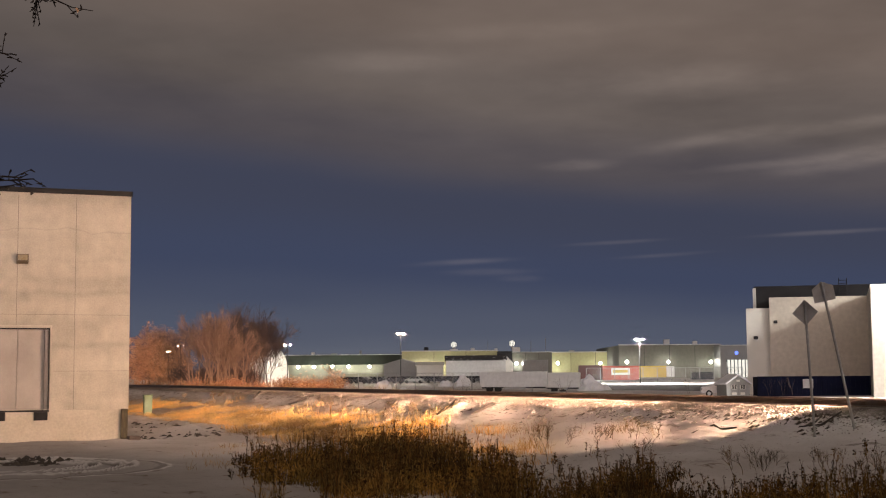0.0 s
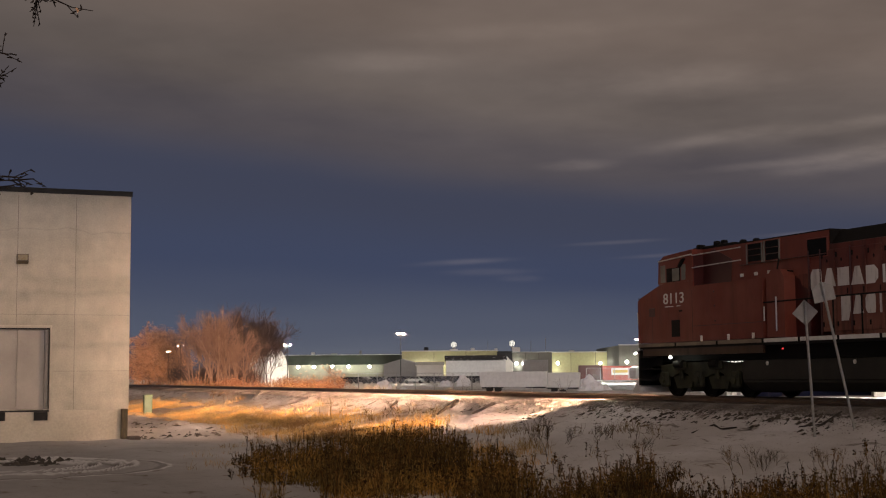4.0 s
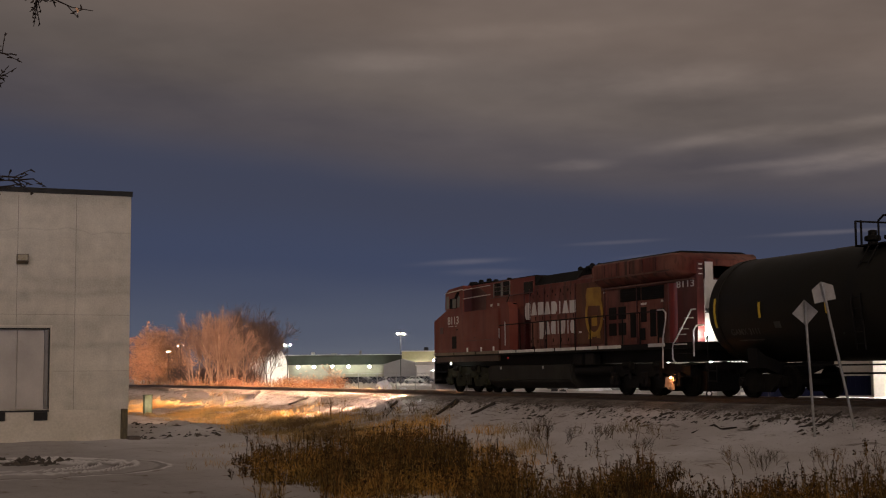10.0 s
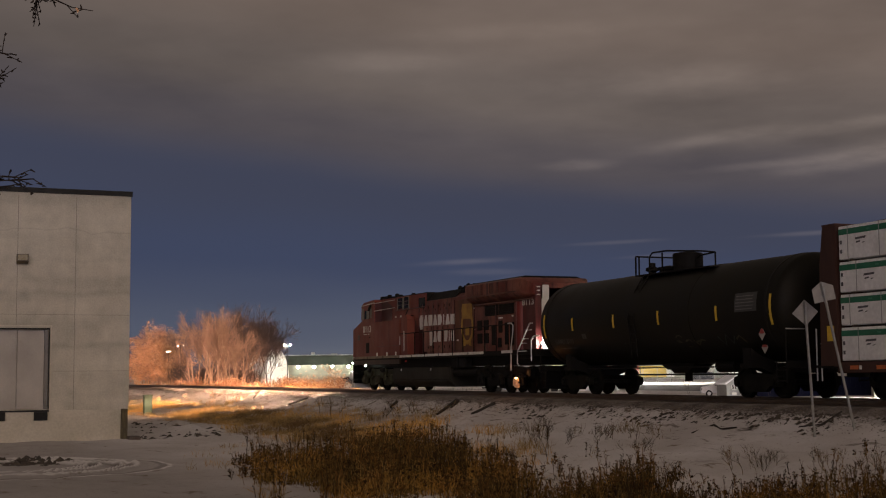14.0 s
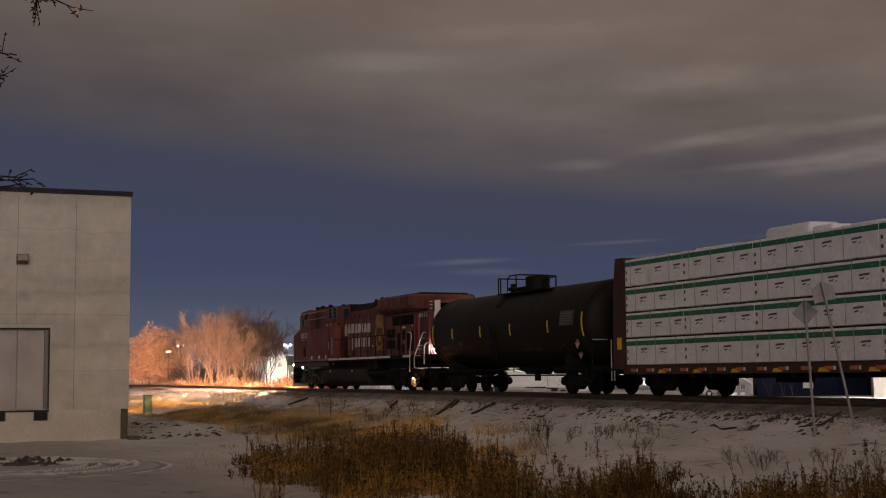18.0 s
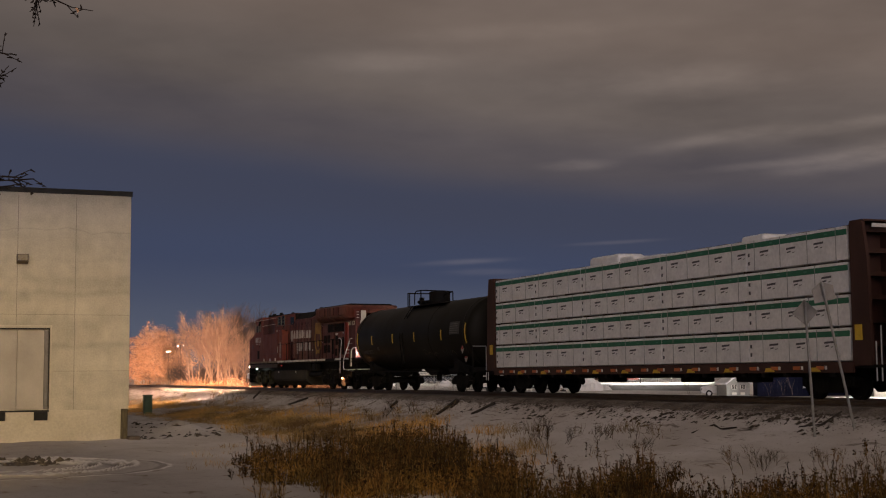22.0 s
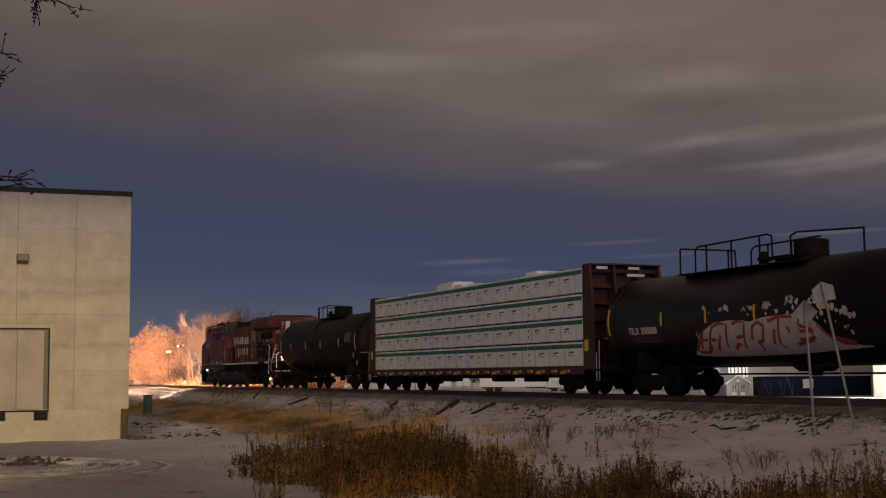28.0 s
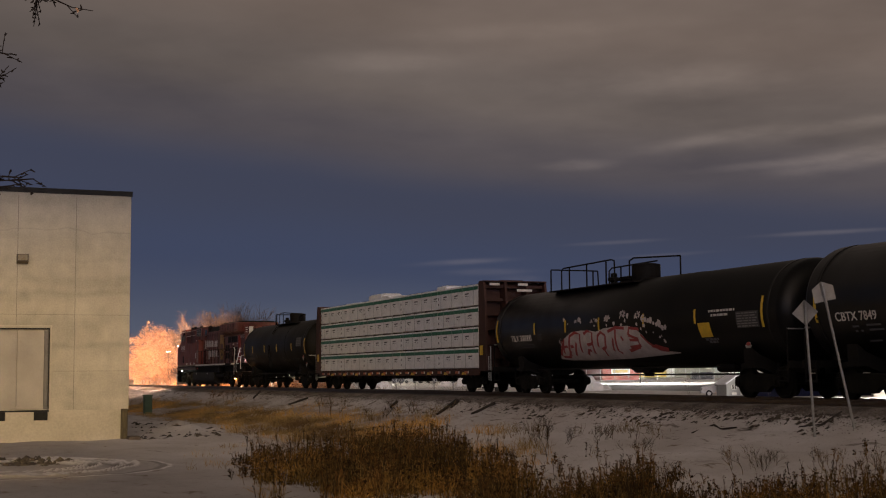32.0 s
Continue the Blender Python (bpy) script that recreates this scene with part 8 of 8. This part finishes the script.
        if depth <= 1 and leafy and rng.random() < leafy:
            for j in range(2):
                lf.leaf(p, Vector((rng.gauss(0, 1), rng.gauss(0, 1), rng.gauss(0, 0.7))), leaf_size * rng.uniform(0.6, 1.2), rng)


def tree(name, label, x, y, stems, h, seed, up=0.6, leafy=0.0, leaf_size=0.2, depth=4, bark=None, split=3, lean=0.25, thick=0.0, foot=0.6, twig=None, spray=0):
    rng = random.Random(seed)
    z = ground_z(x, y)
    root = tagged(new(name), label, "tree" if stems < 3 else "shrub")
    tw, lf, tr = Twigs(), Twigs(), Twigs()
    for s in range(stems):
        a = rng.uniform(0, 6.28)
        rad = 0.0 if stems == 1 else rng.uniform(0.1, 0.5) * min(1.5, stems * 0.15)
        p = Vector((x + rad * math.cos(a), y + rad * math.sin(a), z - 0.15))
        d = Vector((math.cos(a) * lean * rng.random(), math.sin(a) * lean * rng.random(), 1)).normalized()
        ln = h * rng.uniform(0.30, 0.42)
        r = h * (thick or (0.0060 if stems > 3 else 0.012))
        q = p + d * ln * foot
        tr.rod(p, q, r * 1.25, r)
        grow(tw, lf, q, d, ln, r, depth - 1, rng, up, leafy, leaf_size, split, tr, depth - 2, spray)
    if h < 1.5:
        b = len(tw.v)
        tw.v += tr.v
        tw.f += [tuple(i + b for i in f) for f in tr.f]
    else:
        soup("trunk", tr.v, tr.f, bark or BARK, root)
    tagged(soup("crown", tw.v, tw.f, twig or bark or TWIGBARK, root), kind="stuff")
    if lf.v:
        tagged(soup("foliage", lf.v, lf.f, LEAF, root, "dry orange-brown leaves"), kind="stuff")
    return root


def make_trees():
    for n, (u, d, st, h) in enumerate(((-36.9, 172, 3, 8.6), (-35.4, 171, 3, 8.9), (-33.6, 168, 3, 7.4))):
        p = spot(u, d)
        tree("leafy_tree", "spreading tree with clinging dry orange leaves beside the track", p.x, p.y, st, h, 31 + n, up=0.10, leafy=0.62, leaf_size=0.135, depth=5, lean=0.55, foot=0.22, thick=0.009)
    k = 40
    for u, d, h, st in ((-27.6, 153, 7.3, 3), (-26.0, 152, 8.2, 4), (-24.6, 150, 7.9, 4), (-23.4, 151, 8.1, 4), (-22.2, 152, 7.6, 3)):
        p = spot(u, d)
        tree("bare_shrub", "tall many-stemmed bare shrub beside the track", p.x, p.y, st, h * 1.06, k, up=0.42, depth=5, lean=0.50, split=2, thick=0.0100, foot=0.42, spray=1)
        k += 1
    for u, d, h in ((-31.0, 190, 10.6), (-29.3, 189, 11.2), (-27.8, 188, 11.6), (-26.4, 187, 11.4), (-25.2, 188, 11.0), (-24.0, 189, 10.2)):
        p = spot(u, d)
        tree("bare_tree", "dark bare tree behind the shrubs", p.x, p.y, 3, h, k, up=0.45, depth=4, bark=BARKHAZE, lean=0.36, split=3, thick=0.0055, foot=0.40, spray=3)
        k += 1
    for n in range(8):
        p = spot(-30.5 + n * 1.05, 164 + 3 * math.sin(n * 2.4))
        tree("thicket", "dark bare thicket under the trees", p.x, p.y, 9, 4.6 + 0.6 * math.sin(n * 1.7), 210 + n, up=0.4, depth=3, split=3, bark=BARKHAZE, lean=0.7, thick=0.006, foot=0.3, spray=2)
    p = spot(-11.75, 150)
    tree("leafy_shrub", "slender shrub holding orange leaves beyond the track", p.x, p.y, 3, 3.9, 95, up=0.8, leafy=0.7, leaf_size=0.16, depth=3, lean=0.3)
    for n, (u, d, h) in enumerate(((36.3, 149, 2.9), (37.6, 150, 2.4), (34.6, 148, 2.2), (2.2, 150, 2.4), (12.0, 140, 2.8), (26.5, 150, 2.6))):
        p = spot(u, d)
        tree("sapling", "thin bare sapling standing in snow", p.x, p.y, 2, h, 110 + n, up=0.9, depth=3, split=2, lean=0.25, thick=0.006, bark=BARKHAZE)
    rng = random.Random(61)
    for n in range(60):
        d = rng.uniform(118, 150)
        tn = rng.uniform(-0.122, -0.074) if n < 24 else rng.uniform(-0.21, -0.118)
        p = spot(tn * d, d)
        if p.y < 4.0:
            continue
        tree("low_brush", "low red-brown brush beyond the track", p.x, p.y, 8, rng.uniform(2.6, 3.7), 130 + n, up=0.4, depth=3, split=3, lean=0.9, bark=BRUSH, leafy=0.25, leaf_size=0.10, foot=0.3, thick=0.005)


BRUSH = plant("red_brown_brush", [(0.10, 0.035, 0.02), (0.22, 0.085, 0.045), (0.30, 0.14, 0.07), (0.14, 0.06, 0.035)])
make_trees()


def lonely_shrub(x, y, h, seed):
    tree("dead_weed", "dead branching weed standing in snow", x, y, 8, h, seed, up=0.45, depth=3, bark=WEED, lean=0.8, thick=0.009, foot=0.35)


for k, (x, y, h) in enumerate(((-38.3, -5.9, 1.0), (-35.9, -5.3, 0.85), (-36.7, -6.3, 0.9), (-63.0, -4.7, 1.25), (-26.5, -6.6, 0.8), (-26.2, -6.3, 0.6), (-24.4, -5.9, 0.7), (-22.5, -6.2, 0.9), (-55.6, -3.9, 1.05), (-32.3, -6.2, 0.6), (-87.3, -3.6, 1.0), (-94.6, -3.3, 0.9), (-56.1, -5.0, 0.9))):
    lonely_shrub(x, y, h, 70 + k)


def weed_bed():
    """Dead weeds in the foreground: upright stems with flat dark seed heads over matted rust-coloured grass."""
    rng = random.Random(17)
    st, hd, gr = Twigs(), Twigs(), Twigs()

    def stalk(p, h, spread):
        lean = Vector((rng.gauss(0, spread), rng.gauss(0, spread), 1)).normalized()
        m = p + lean * h * rng.uniform(0.70, 0.82)
        st.rod(p, m, 0.0075, 0.0055)
        rad = rng.uniform(0.04, 0.11) * (0.6 + 0.5 * h)
        tip = p.z + h * rng.uniform(0.94, 1.0)
        for j in range(rng.randint(3, 6)):
            a = rng.uniform(0, 6.28)
            r = rad * rng.random() ** 0.5
            e = Vector((m.x + lean.x * 0.1 + r * math.cos(a), m.y + lean.y * 0.1 + r * math.sin(a), tip + rng.gauss(0, 0.018)))
            st.rod(m - lean * rng.uniform(0.0, 0.10), e, 0.004, 0.003)
            for i in range(2):
                hd.leaf(e + Vector((rng.gauss(0, 0.015), rng.gauss(0, 0.015), -0.01)), Vector((rng.gauss(0, 1), rng.gauss(0, 1), rng.gauss(0.3, 0.4))), rng.uniform(0.02, 0.042), rng)
        for j in range(rng.randint(2, 5)):
            b = p.lerp(m, rng.uniform(0.15, 1.0))
            hd.leaf(b, Vector((rng.gauss(0, 0.8), rng.gauss(0, 0.8), rng.gauss(-0.1, 0.6))), rng.uniform(0.03, 0.085), rng)

    def grass(p, h, n):
        for k in range(n):
            q = p + Vector((rng.gauss(0, 0.10), rng.gauss(0, 0.10), 0))
            d = Vector((rng.gauss(0, 0.38), rng.gauss(0, 0.38), 1)).normalized()
            m = q + d * h * 0.6 * rng.uniform(0.5, 1.15)
            e = m + (d + Vector((rng.gauss(0, 0.7), rng.gauss(0, 0.7), -0.35))).normalized() * h * 0.5
            gr.rod(q, m, 0.006, 0.005)
            gr.rod(m, e, 0.005, 0.002)

    for k in range(2300):
        a = rng.random()
        if a < 0.52:
            tn, d = rng.triangular(-0.140, 0.06, -0.055), rng.uniform(25.0, 43)
            h = rng.uniform(0.50, 1.0)
            if -0.13 < tn < -0.085 and 27 < d < 31.5 and rng.random() < 0.75:
                continue
        elif a < 0.74:
            tn, d = rng.uniform(0.0, 0.18), rng.uniform(20.6, 32.5)
            h = rng.uniform(0.36, 0.82)
        else:
            tn, d = rng.uniform(0.12, 0.335), 21.3 + 5.7 * rng.random() ** 1.4
            h = rng.uniform(0.28, 0.68)
        u = tn * d
        clump = noise.noise((u * 0.5, d * 0.28, 7.0))
        if clump < -0.12:
            continue
        h *= 0.88 + 0.75 * clump
        c = spot(u, d)
        for j in range(rng.randint(0, 3) if rng.random() < 0.85 else 6):
            p = c + Vector((rng.gauss(0, 0.14), rng.gauss(0, 0.14), 0))
            p.z = ground_z(p.x, p.y) - 0.03
            stalk(p, h * rng.uniform(0.55, 1.15), 0.10)
        c.z = ground_z(c.x, c.y) - 0.03
        grass(c, h * rng.uniform(0.5, 0.95), 14 if tn < -0.01 else 8)
    # single plants on the open snow: to the edge of the drive, and before the bank
    for tn0, tn1, d0, d1, n, h0, h1 in ((-0.150, -0.120, 31, 43, 80, 0.08, 0.34), (0.02, 0.14, 30, 39, 40, 0.15, 0.5), (0.10, 0.31, 25.5, 31, 44, 0.12, 0.42), (-0.10, 0.0, 42, 47, 70, 0.4, 0.9)):
        for k in range(n):
            d, tn = rng.uniform(d0, d1), rng.uniform(tn0, tn1)
            if noise.noise((tn * 60, d * 0.4, 1.0)) < -0.05:
                continue
            for j in range(rng.randint(1, 4)):
                p = spot(tn * d + rng.gauss(0, 0.15), d + rng.gauss(0, 0.15))
                p.z = ground_z(p.x, p.y) - 0.03
                stalk(p, rng.uniform(h0, h1), 0.16)
            grass(p, h0, 5)
    root = tagged(new("weed_bed"), "dense bed of tall dead brown weeds standing in snow", "weeds", kind="stuff")
    tagged(soup("stalks", st.v, st.f, WEED, root), kind="stuff")
    tagged(soup("seed_heads", hd.v, hd.f, HEADS, root), kind="stuff")
    tagged(soup("matted_grass", gr.v, gr.f, RUSH, root), kind="stuff")


HEADS = plant("dry_seed_head", [(0.014, 0.009, 0.006), (0.040, 0.022, 0.011), (0.080, 0.044, 0.018), (0.022, 0.013, 0.008), (0.15, 0.092, 0.037)], patch=0.7)
RUSH = plant("rust_grass", [(0.05, 0.032, 0.012), (0.20, 0.125, 0.040), (0.36, 0.24, 0.085), (0.10, 0.062, 0.022), (0.28, 0.215, 0.095)], patch=0.5)

weed_bed()


def straw():
    rng = random.Random(23)
    tw = Twigs()

    def tuft(x, y, h, n):
        z = ground_z(x, y)
        for k in range(n):
            p = Vector((x + rng.gauss(0, 0.12), y + rng.gauss(0, 0.12), z - 0.02))
            d = Vector((rng.gauss(0, 0.35), rng.gauss(0, 0.35), 1)).normalized()
            m = p + d * h * 0.6 * rng.uniform(0.7, 1.1)
            tw.rod(p, m, 0.007, 0.005)
            tw.rod(m, m + (d + Vector((rng.gauss(0, 0.5), rng.gauss(0, 0.5), -0.2))).normalized() * h * 0.45, 0.005, 0.002)

    # a dense golden strip at the foot of the bank, thinning up the slope
    for k in range(6200):
        x = rng.uniform(-106, -46)
        mid = -6.9 + (x + 80) * -0.015
        y = rng.gauss(mid, 1.0)
        if y > -3.0 or noise.noise((x * 0.22, y * 0.5, 3.3)) < -0.22:
            continue
        tuft(x, y, rng.uniform(0.10, 0.34), 6)
    for k in range(900):
        x, y = rng.uniform(-112, -48), rng.uniform(-6.0, -2.8)
        if noise.noise((x * 0.26, y * 0.45, 3.3)) < 0.12:
            continue
        tuft(x, y, rng.uniform(0.12, 0.38), 6)
    for k in range(1500):
        x, y = rng.uniform(-62, -33), rng.uniform(-10.5, -3.4)
        if noise.noise((x * 0.3, y * 0.55, 9.3)) + 0.10 * (-y - 6) / 3 + 0.12 * (-x - 45) / 15 < 0.10:
            continue
        tuft(x, y, rng.uniform(0.15, 0.48), 6)
    for k in range(1100):
        x = rng.uniform(-180, -62)
        tuft(x, rng.uniform(2.6, 6.5), rng.uniform(0.5, 1.2) * (1.0 if x < -75 else 0.6), 6)
    for k in range(150):
        d = rng.uniform(36, 52)
        p = spot(rng.uniform(-0.18, -0.08) * d, d)
        if noise.noise((p.x * 0.3, p.y * 0.3, 5.0)) > 0.05:
            tuft(p.x, p.y, rng.uniform(0.08, 0.28), 4)
    tagged(soup("dead_grass", tw.v, tw.f, STRAW), "tufts of straw-coloured dead grass on the bank", "grass", kind="stuff")


straw()


OLDTIE = M("rotten_tie", (0.018, 0.014, 0.011), (0.045, 0.037, 0.030), rough=0.95, scale=4, bump=0.5)


# old ties lying on the bank
for n, ((ax, ay), (bx, by)) in enumerate(TIES):
    za, zb = ground_z(ax, ay), ground_z(bx, by) + 0.10
    turn = math.degrees(math.atan2(by - ay, bx - ax))
    ln = math.hypot(bx - ax, by - ay)
    bm = rbox(bmesh.new(), 0.05 * ln, ln, -0.05, 0.05, -0.07, 0.04, 0.015, 1)
    for v in bm.verts:
        v.co.z += 0.02 * noise.noise(v.co * 3 + Vector((n, 0, 0)))
    ob = tagged(part("old_tie", bm, OLDTIE, None, smooth=False), ("discarded wooden tie jutting out of the snowy bank", "old tie lying under a snow drift on the bank", "broken tie end sticking out of drifted snow")[n % 3], "timber", group="old ties on the bank")
    ob.matrix_basis = pose(ax, ay, za + 0.02, 0, -math.degrees(math.atan2(zb - za, ln)), turn)


def strip(pts, w, label):
    """A thin bent strip of timber lying over the snow."""
    bm = bmesh.new()
    for (xa, ya, ha), (xb, yb, hb) in zip(pts, pts[1:]):
        a, b = Vector((xa, ya, ground_z(xa, ya) + ha)), Vector((xb, yb, ground_z(xb, yb) + hb))
        cyl(bm, a, b, w, 5, w * 0.7)
    tagged(part("timber_strip", bm, TIEDARK, None, smooth=False), label, "timber", group="timber strips on the bank")


TIEDARK = M("rotten_timber", (0.022, 0.017, 0.013), (0.05, 0.04, 0.032), rough=0.95, scale=5, bump=0.4)
strip(((-33.13, -3.84, 0.0), (-32.98, -3.20, 0.05), (-32.35, -3.4, 0.0), (-31.88, -3.2, 0.05)), 0.032, "long splintered timber strip bent over the snowy bank")
strip(((-29.51, -2.92, 0.0), (-28.83, -2.74, 0.03), (-28.71, -2.21, 0.1)), 0.028, "thin dark timber strip by the leaning sign posts")


def clods():
    """Frozen earth and stones that stand out of the snow: slivers along the shoulder, lumps where a plough has passed."""
    rng = random.Random(29)
    v, f = [], []

    def lump(x, y, lx, ly, h, turn=0.0):
        z = ground_z(x, y)
        b = len(v)
        c, sn = math.cos(turn), math.sin(turn)
        for px, py, pz in ((1, 0, 0), (0.3, 0.9, 0), (-0.5, 0.7, 0), (-1, -0.1, 0), (-0.3, -0.9, 0), (0.6, -0.6, 0), (0.15, 0.1, 1), (-0.3, 0.0, 0.8)):
            px, py = px * lx * rng.uniform(0.7, 1.3), py * ly * rng.uniform(0.7, 1.3)
            v.append((x + px * c - py * sn, y + px * sn + py * c, z - 0.02 + (h * rng.uniform(0.6, 1.2) + 0.02) * pz))
        f.extend([(b + k, b + (k + 1) % 6, b + 6 + (1 if k in (2, 3) else 0)) for k in range(6)] + [(b + 6, b + 7, b + 2), (b + 7, b + 6, b + 4)])

    for k in range(560):
        x = -23 - 32 * rng.random() ** 1.2
        y = -2.15 - abs(rng.gauss(0, 0.42))
        if noise.noise((x * 0.5, y * 1.3, 2.0)) < -0.02:
            continue
        lump(x, y, rng.uniform(0.025, 0.06), rng.uniform(0.05, 0.17), rng.uniform(0.02, 0.06), rng.uniform(-0.9, 0.3))
    for cx, cy in ((-37.6, -2.9), (-36.4, -2.75), (-31.0, -2.7), (-28.9, -2.75), (-29.6, -2.6), (-44.5, -2.9)):
        for k in range(16):
            lump(cx + rng.gauss(0, 0.35), cy + rng.gauss(0, 0.28), rng.uniform(0.03, 0.06), rng.uniform(0.06, 0.2), rng.uniform(0.03, 0.07), rng.uniform(-0.9, 0.2))
    for k in range(210):
        d = rng.gauss(40.9, 0.62)
        p = spot(rng.triangular(-0.325, -0.262, -0.30) * d, d)
        lump(p.x, p.y, rng.uniform(0.05, 0.16), rng.uniform(0.05, 0.20), rng.uniform(0.03, 0.11), rng.uniform(0, 3))
    for k in range(150):
        a = rng.random()
        x, y = BX + 0.5 - 13 * a, CORNER + 0.2 + rng.uniform(0.0, 4.6)
        lump(x, y, rng.uniform(0.04, 0.10), rng.uniform(0.06, 0.30), rng.uniform(0.02, 0.09), rng.uniform(-0.6, 0.6))
    tagged(soup("earth_clods", v, f, M("frozen_earth", (0.035, 0.028, 0.022), (0.085, 0.070, 0.055), rough=0.95, scale=4)), "dark frozen earth clods poking through snow", "earth", kind="stuff")


clods()


def overhang():
    """A bare tree beside the camera; only the ends of its limbs reach into view."""
    rng = random.Random(37)
    root = tagged(new("overhanging_tree"), "bare dark tree whose twigs hang into view with a few leaves", "tree")
    tw, lf, tr = Twigs(), Twigs(), Twigs()
    d0 = 12.0
    base = spot(-5.6, d0, ground_z(*spot(-5.6, d0).xy))
    crotch = spot(-5.4, d0, 3.0)
    tr.rod(base - Vector((0, 0, 0.2)), crotch, 0.16, 0.11)
    tr.rod(crotch, spot(-5.2, d0, 6.0), 0.11, 0.05)
    for cu, cz, u, z in ((-4.35, 2.30, -3.50, 2.43), (-4.3, 2.36, -3.68, 2.46), (-4.3, 2.28, -3.76, 2.38), (-3.6, 4.15, -3.56, 3.92), (-4.1, 4.15, -3.30, 4.03), (-4.2, 3.55, -3.86, 3.57), (-4.2, 3.2, -3.88, 3.35)):
        a = crotch if cz < 3.3 else spot(-5.3, d0, 4.6)
        c = spot(cu, d0 + rng.uniform(-0.3, 0.3), cz)
        e = spot(u, d0 + rng.uniform(-0.3, 0.3), z)
        tw.rod(a, c, 0.035, 0.014)
        pts = [c.lerp(e, t) + Vector((0, 0, 0.06 * math.sin(t * 3.1) + rng.gauss(0, 0.015))) for t in (0, 0.25, 0.5, 0.75, 1.0)]
        for p, q in zip(pts, pts[1:]):
            tw.rod(p, q, 0.010, 0.006)
            for j in range(3):
                b = p.lerp(q, rng.random())
                s = ((q - p).normalized() + Vector((rng.gauss(0, 0.5), rng.gauss(0, 0.5), rng.gauss(0.1, 0.6)))).normalized()
                t = b + s * rng.uniform(0.06, 0.22)
                tw.rod(b, t, 0.005, 0.004)
                for i in range(3):
                    m = b.lerp(t, rng.uniform(0.3, 1))
                    tw.rod(m, m + Vector((rng.gauss(0, 0.02), rng.gauss(0, 0.02), rng.gauss(0, 0.02))), 0.010, 0.004)
    for u, z in ((-3.23, 3.97),):
        lf.leaf(spot(u, d0, z + 0.02), Vector((0.3, 0.2, -1)), 0.06, rng)
    soup("trunk", tr.v, tr.f, BARKDARK, root)
    tagged(soup("crown", tw.v, tw.f, BARKDARK, root), kind="stuff")
    tagged(soup("foliage", lf.v, lf.f, LEAF, root, "last brown leaves"), kind="stuff")


overhang()


def make_car():
    """A car that turns in behind the camera; its low beams reach the warehouse."""
    car = tagged(new("car"), "dark car with lit yellow headlamps on the road", "car")
    bm = prism(bmesh.new(), [(-2.2, 0.32), (-2.25, 0.72), (-1.15, 0.92), (-0.55, 1.42), (0.95, 1.45), (1.65, 0.98), (2.2, 0.9), (2.2, 0.32)], -0.88, 0.88)
    bmesh.ops.bevel(bm, geom=bm.edges[:], offset=0.06, segments=2, affect="EDGES")
    part("body", bm, DARKCAR, car)
    for y in (-0.885, 0.885):
        part("side_window", prism(bmesh.new(), [(-0.95, 0.98), (-0.5, 1.36), (0.85, 1.38), (1.4, 1.0)], y - 0.006, y + 0.006), GLASS, car, smooth=False)
    for x in (-1.4, 1.35):
        for y in (-0.8, 0.8):
            part("wheel", lathe(bmesh.new(), [(-0.1, 0.15), (-0.1, 0.32), (0.1, 0.32), (0.1, 0.15)], 16, x, y, 0.32, "y"), RUBBER, car)
    for y in (-0.62, 0.62):
        hood = bmesh.new()
        for a, b, c, d in ((-0.08, 0.13, 0.066, 0.088), (-0.08, 0.13, -0.05, -0.006), (-0.08, -0.05, -0.006, 0.066), (0.10, 0.13, -0.006, 0.066)):
            box(hood, -2.52, -2.27, y + a, y + b, 0.66 + c, 0.66 + d)
        h = part("headlamp", hood, SOOT, car, "black headlamp hood", smooth=False)
        part("lens", cyl(bmesh.new(), (-2.28, y, 0.66), (-2.265, y, 0.66), 0.03, 12), LOW_BEAM, h, "lit yellow lens")
    return car


LOW_BEAM = glow("low_beam", (1.0, 0.67, 0.24), 300000.0)
CAR = make_car()


# ---- what moves ----
# metres that the train stands short of (or past) its place at nine seconds, second by second; it slows gently
TRAVEL = (28.05, 24.82, 21.60, 18.35, 15.18, 12.04, 8.91, 5.90, 2.93, 0.0, -2.87, -5.68, -8.52, -11.40, -14.32, -17.18, -20.0, -22.78, -25.56, -28.27, -30.95, -33.57, -36.12, -38.63, -41.14, -43.62, -46.05, -48.45, -50.83, -53.16, -55.46, -57.76, -60.06)


def travelled(t):
    k = min(31, int(t))
    f = t - k
    a, b = TRAVEL[k], TRAVEL[k + 1]
    return a + (b - a) * f


def motions():
    times = [k * 1.0 for k in range(33)]
    for thing, x0 in ((LOCO, -55.09), (TANK_A, -33.05), (BEAM, -16.75), (TANK_B, 8.25), (TANK_C, 28.2)):
        walk(thing, [(t, pose(x0 + travelled(t), 0, 0)) for t in times])
    for thing in LOAD:
        walk(thing, [(t, pose(-16.75 + travelled(t), 0, 0)) for t in times])
    drive = ((0.0, -2.0, -50.0, 60), (18.7, -2.0, -50.0, 60), (19.7, -12.0, -39.0, 30), (20.4, -19.0, -30.0, 6), (21.0, -22.5, -26.8, -8), (26.0, -23.2, -26.6, -8), (32.0, -24.5, -26.2, -8))
    walk(CAR, [(t, pose(x, y, ground_z(x, y), 0, 0, a)) for t, x, y, a in drive])
    for wheels, x, r in WHEELS:
        rows = []
        for k in range(161):
            t = k * 0.2
            rows.append((t, pose(x, 0, r, 0, math.degrees(travelled(t) / r), 0)))
        walk(wheels, rows)


motions()
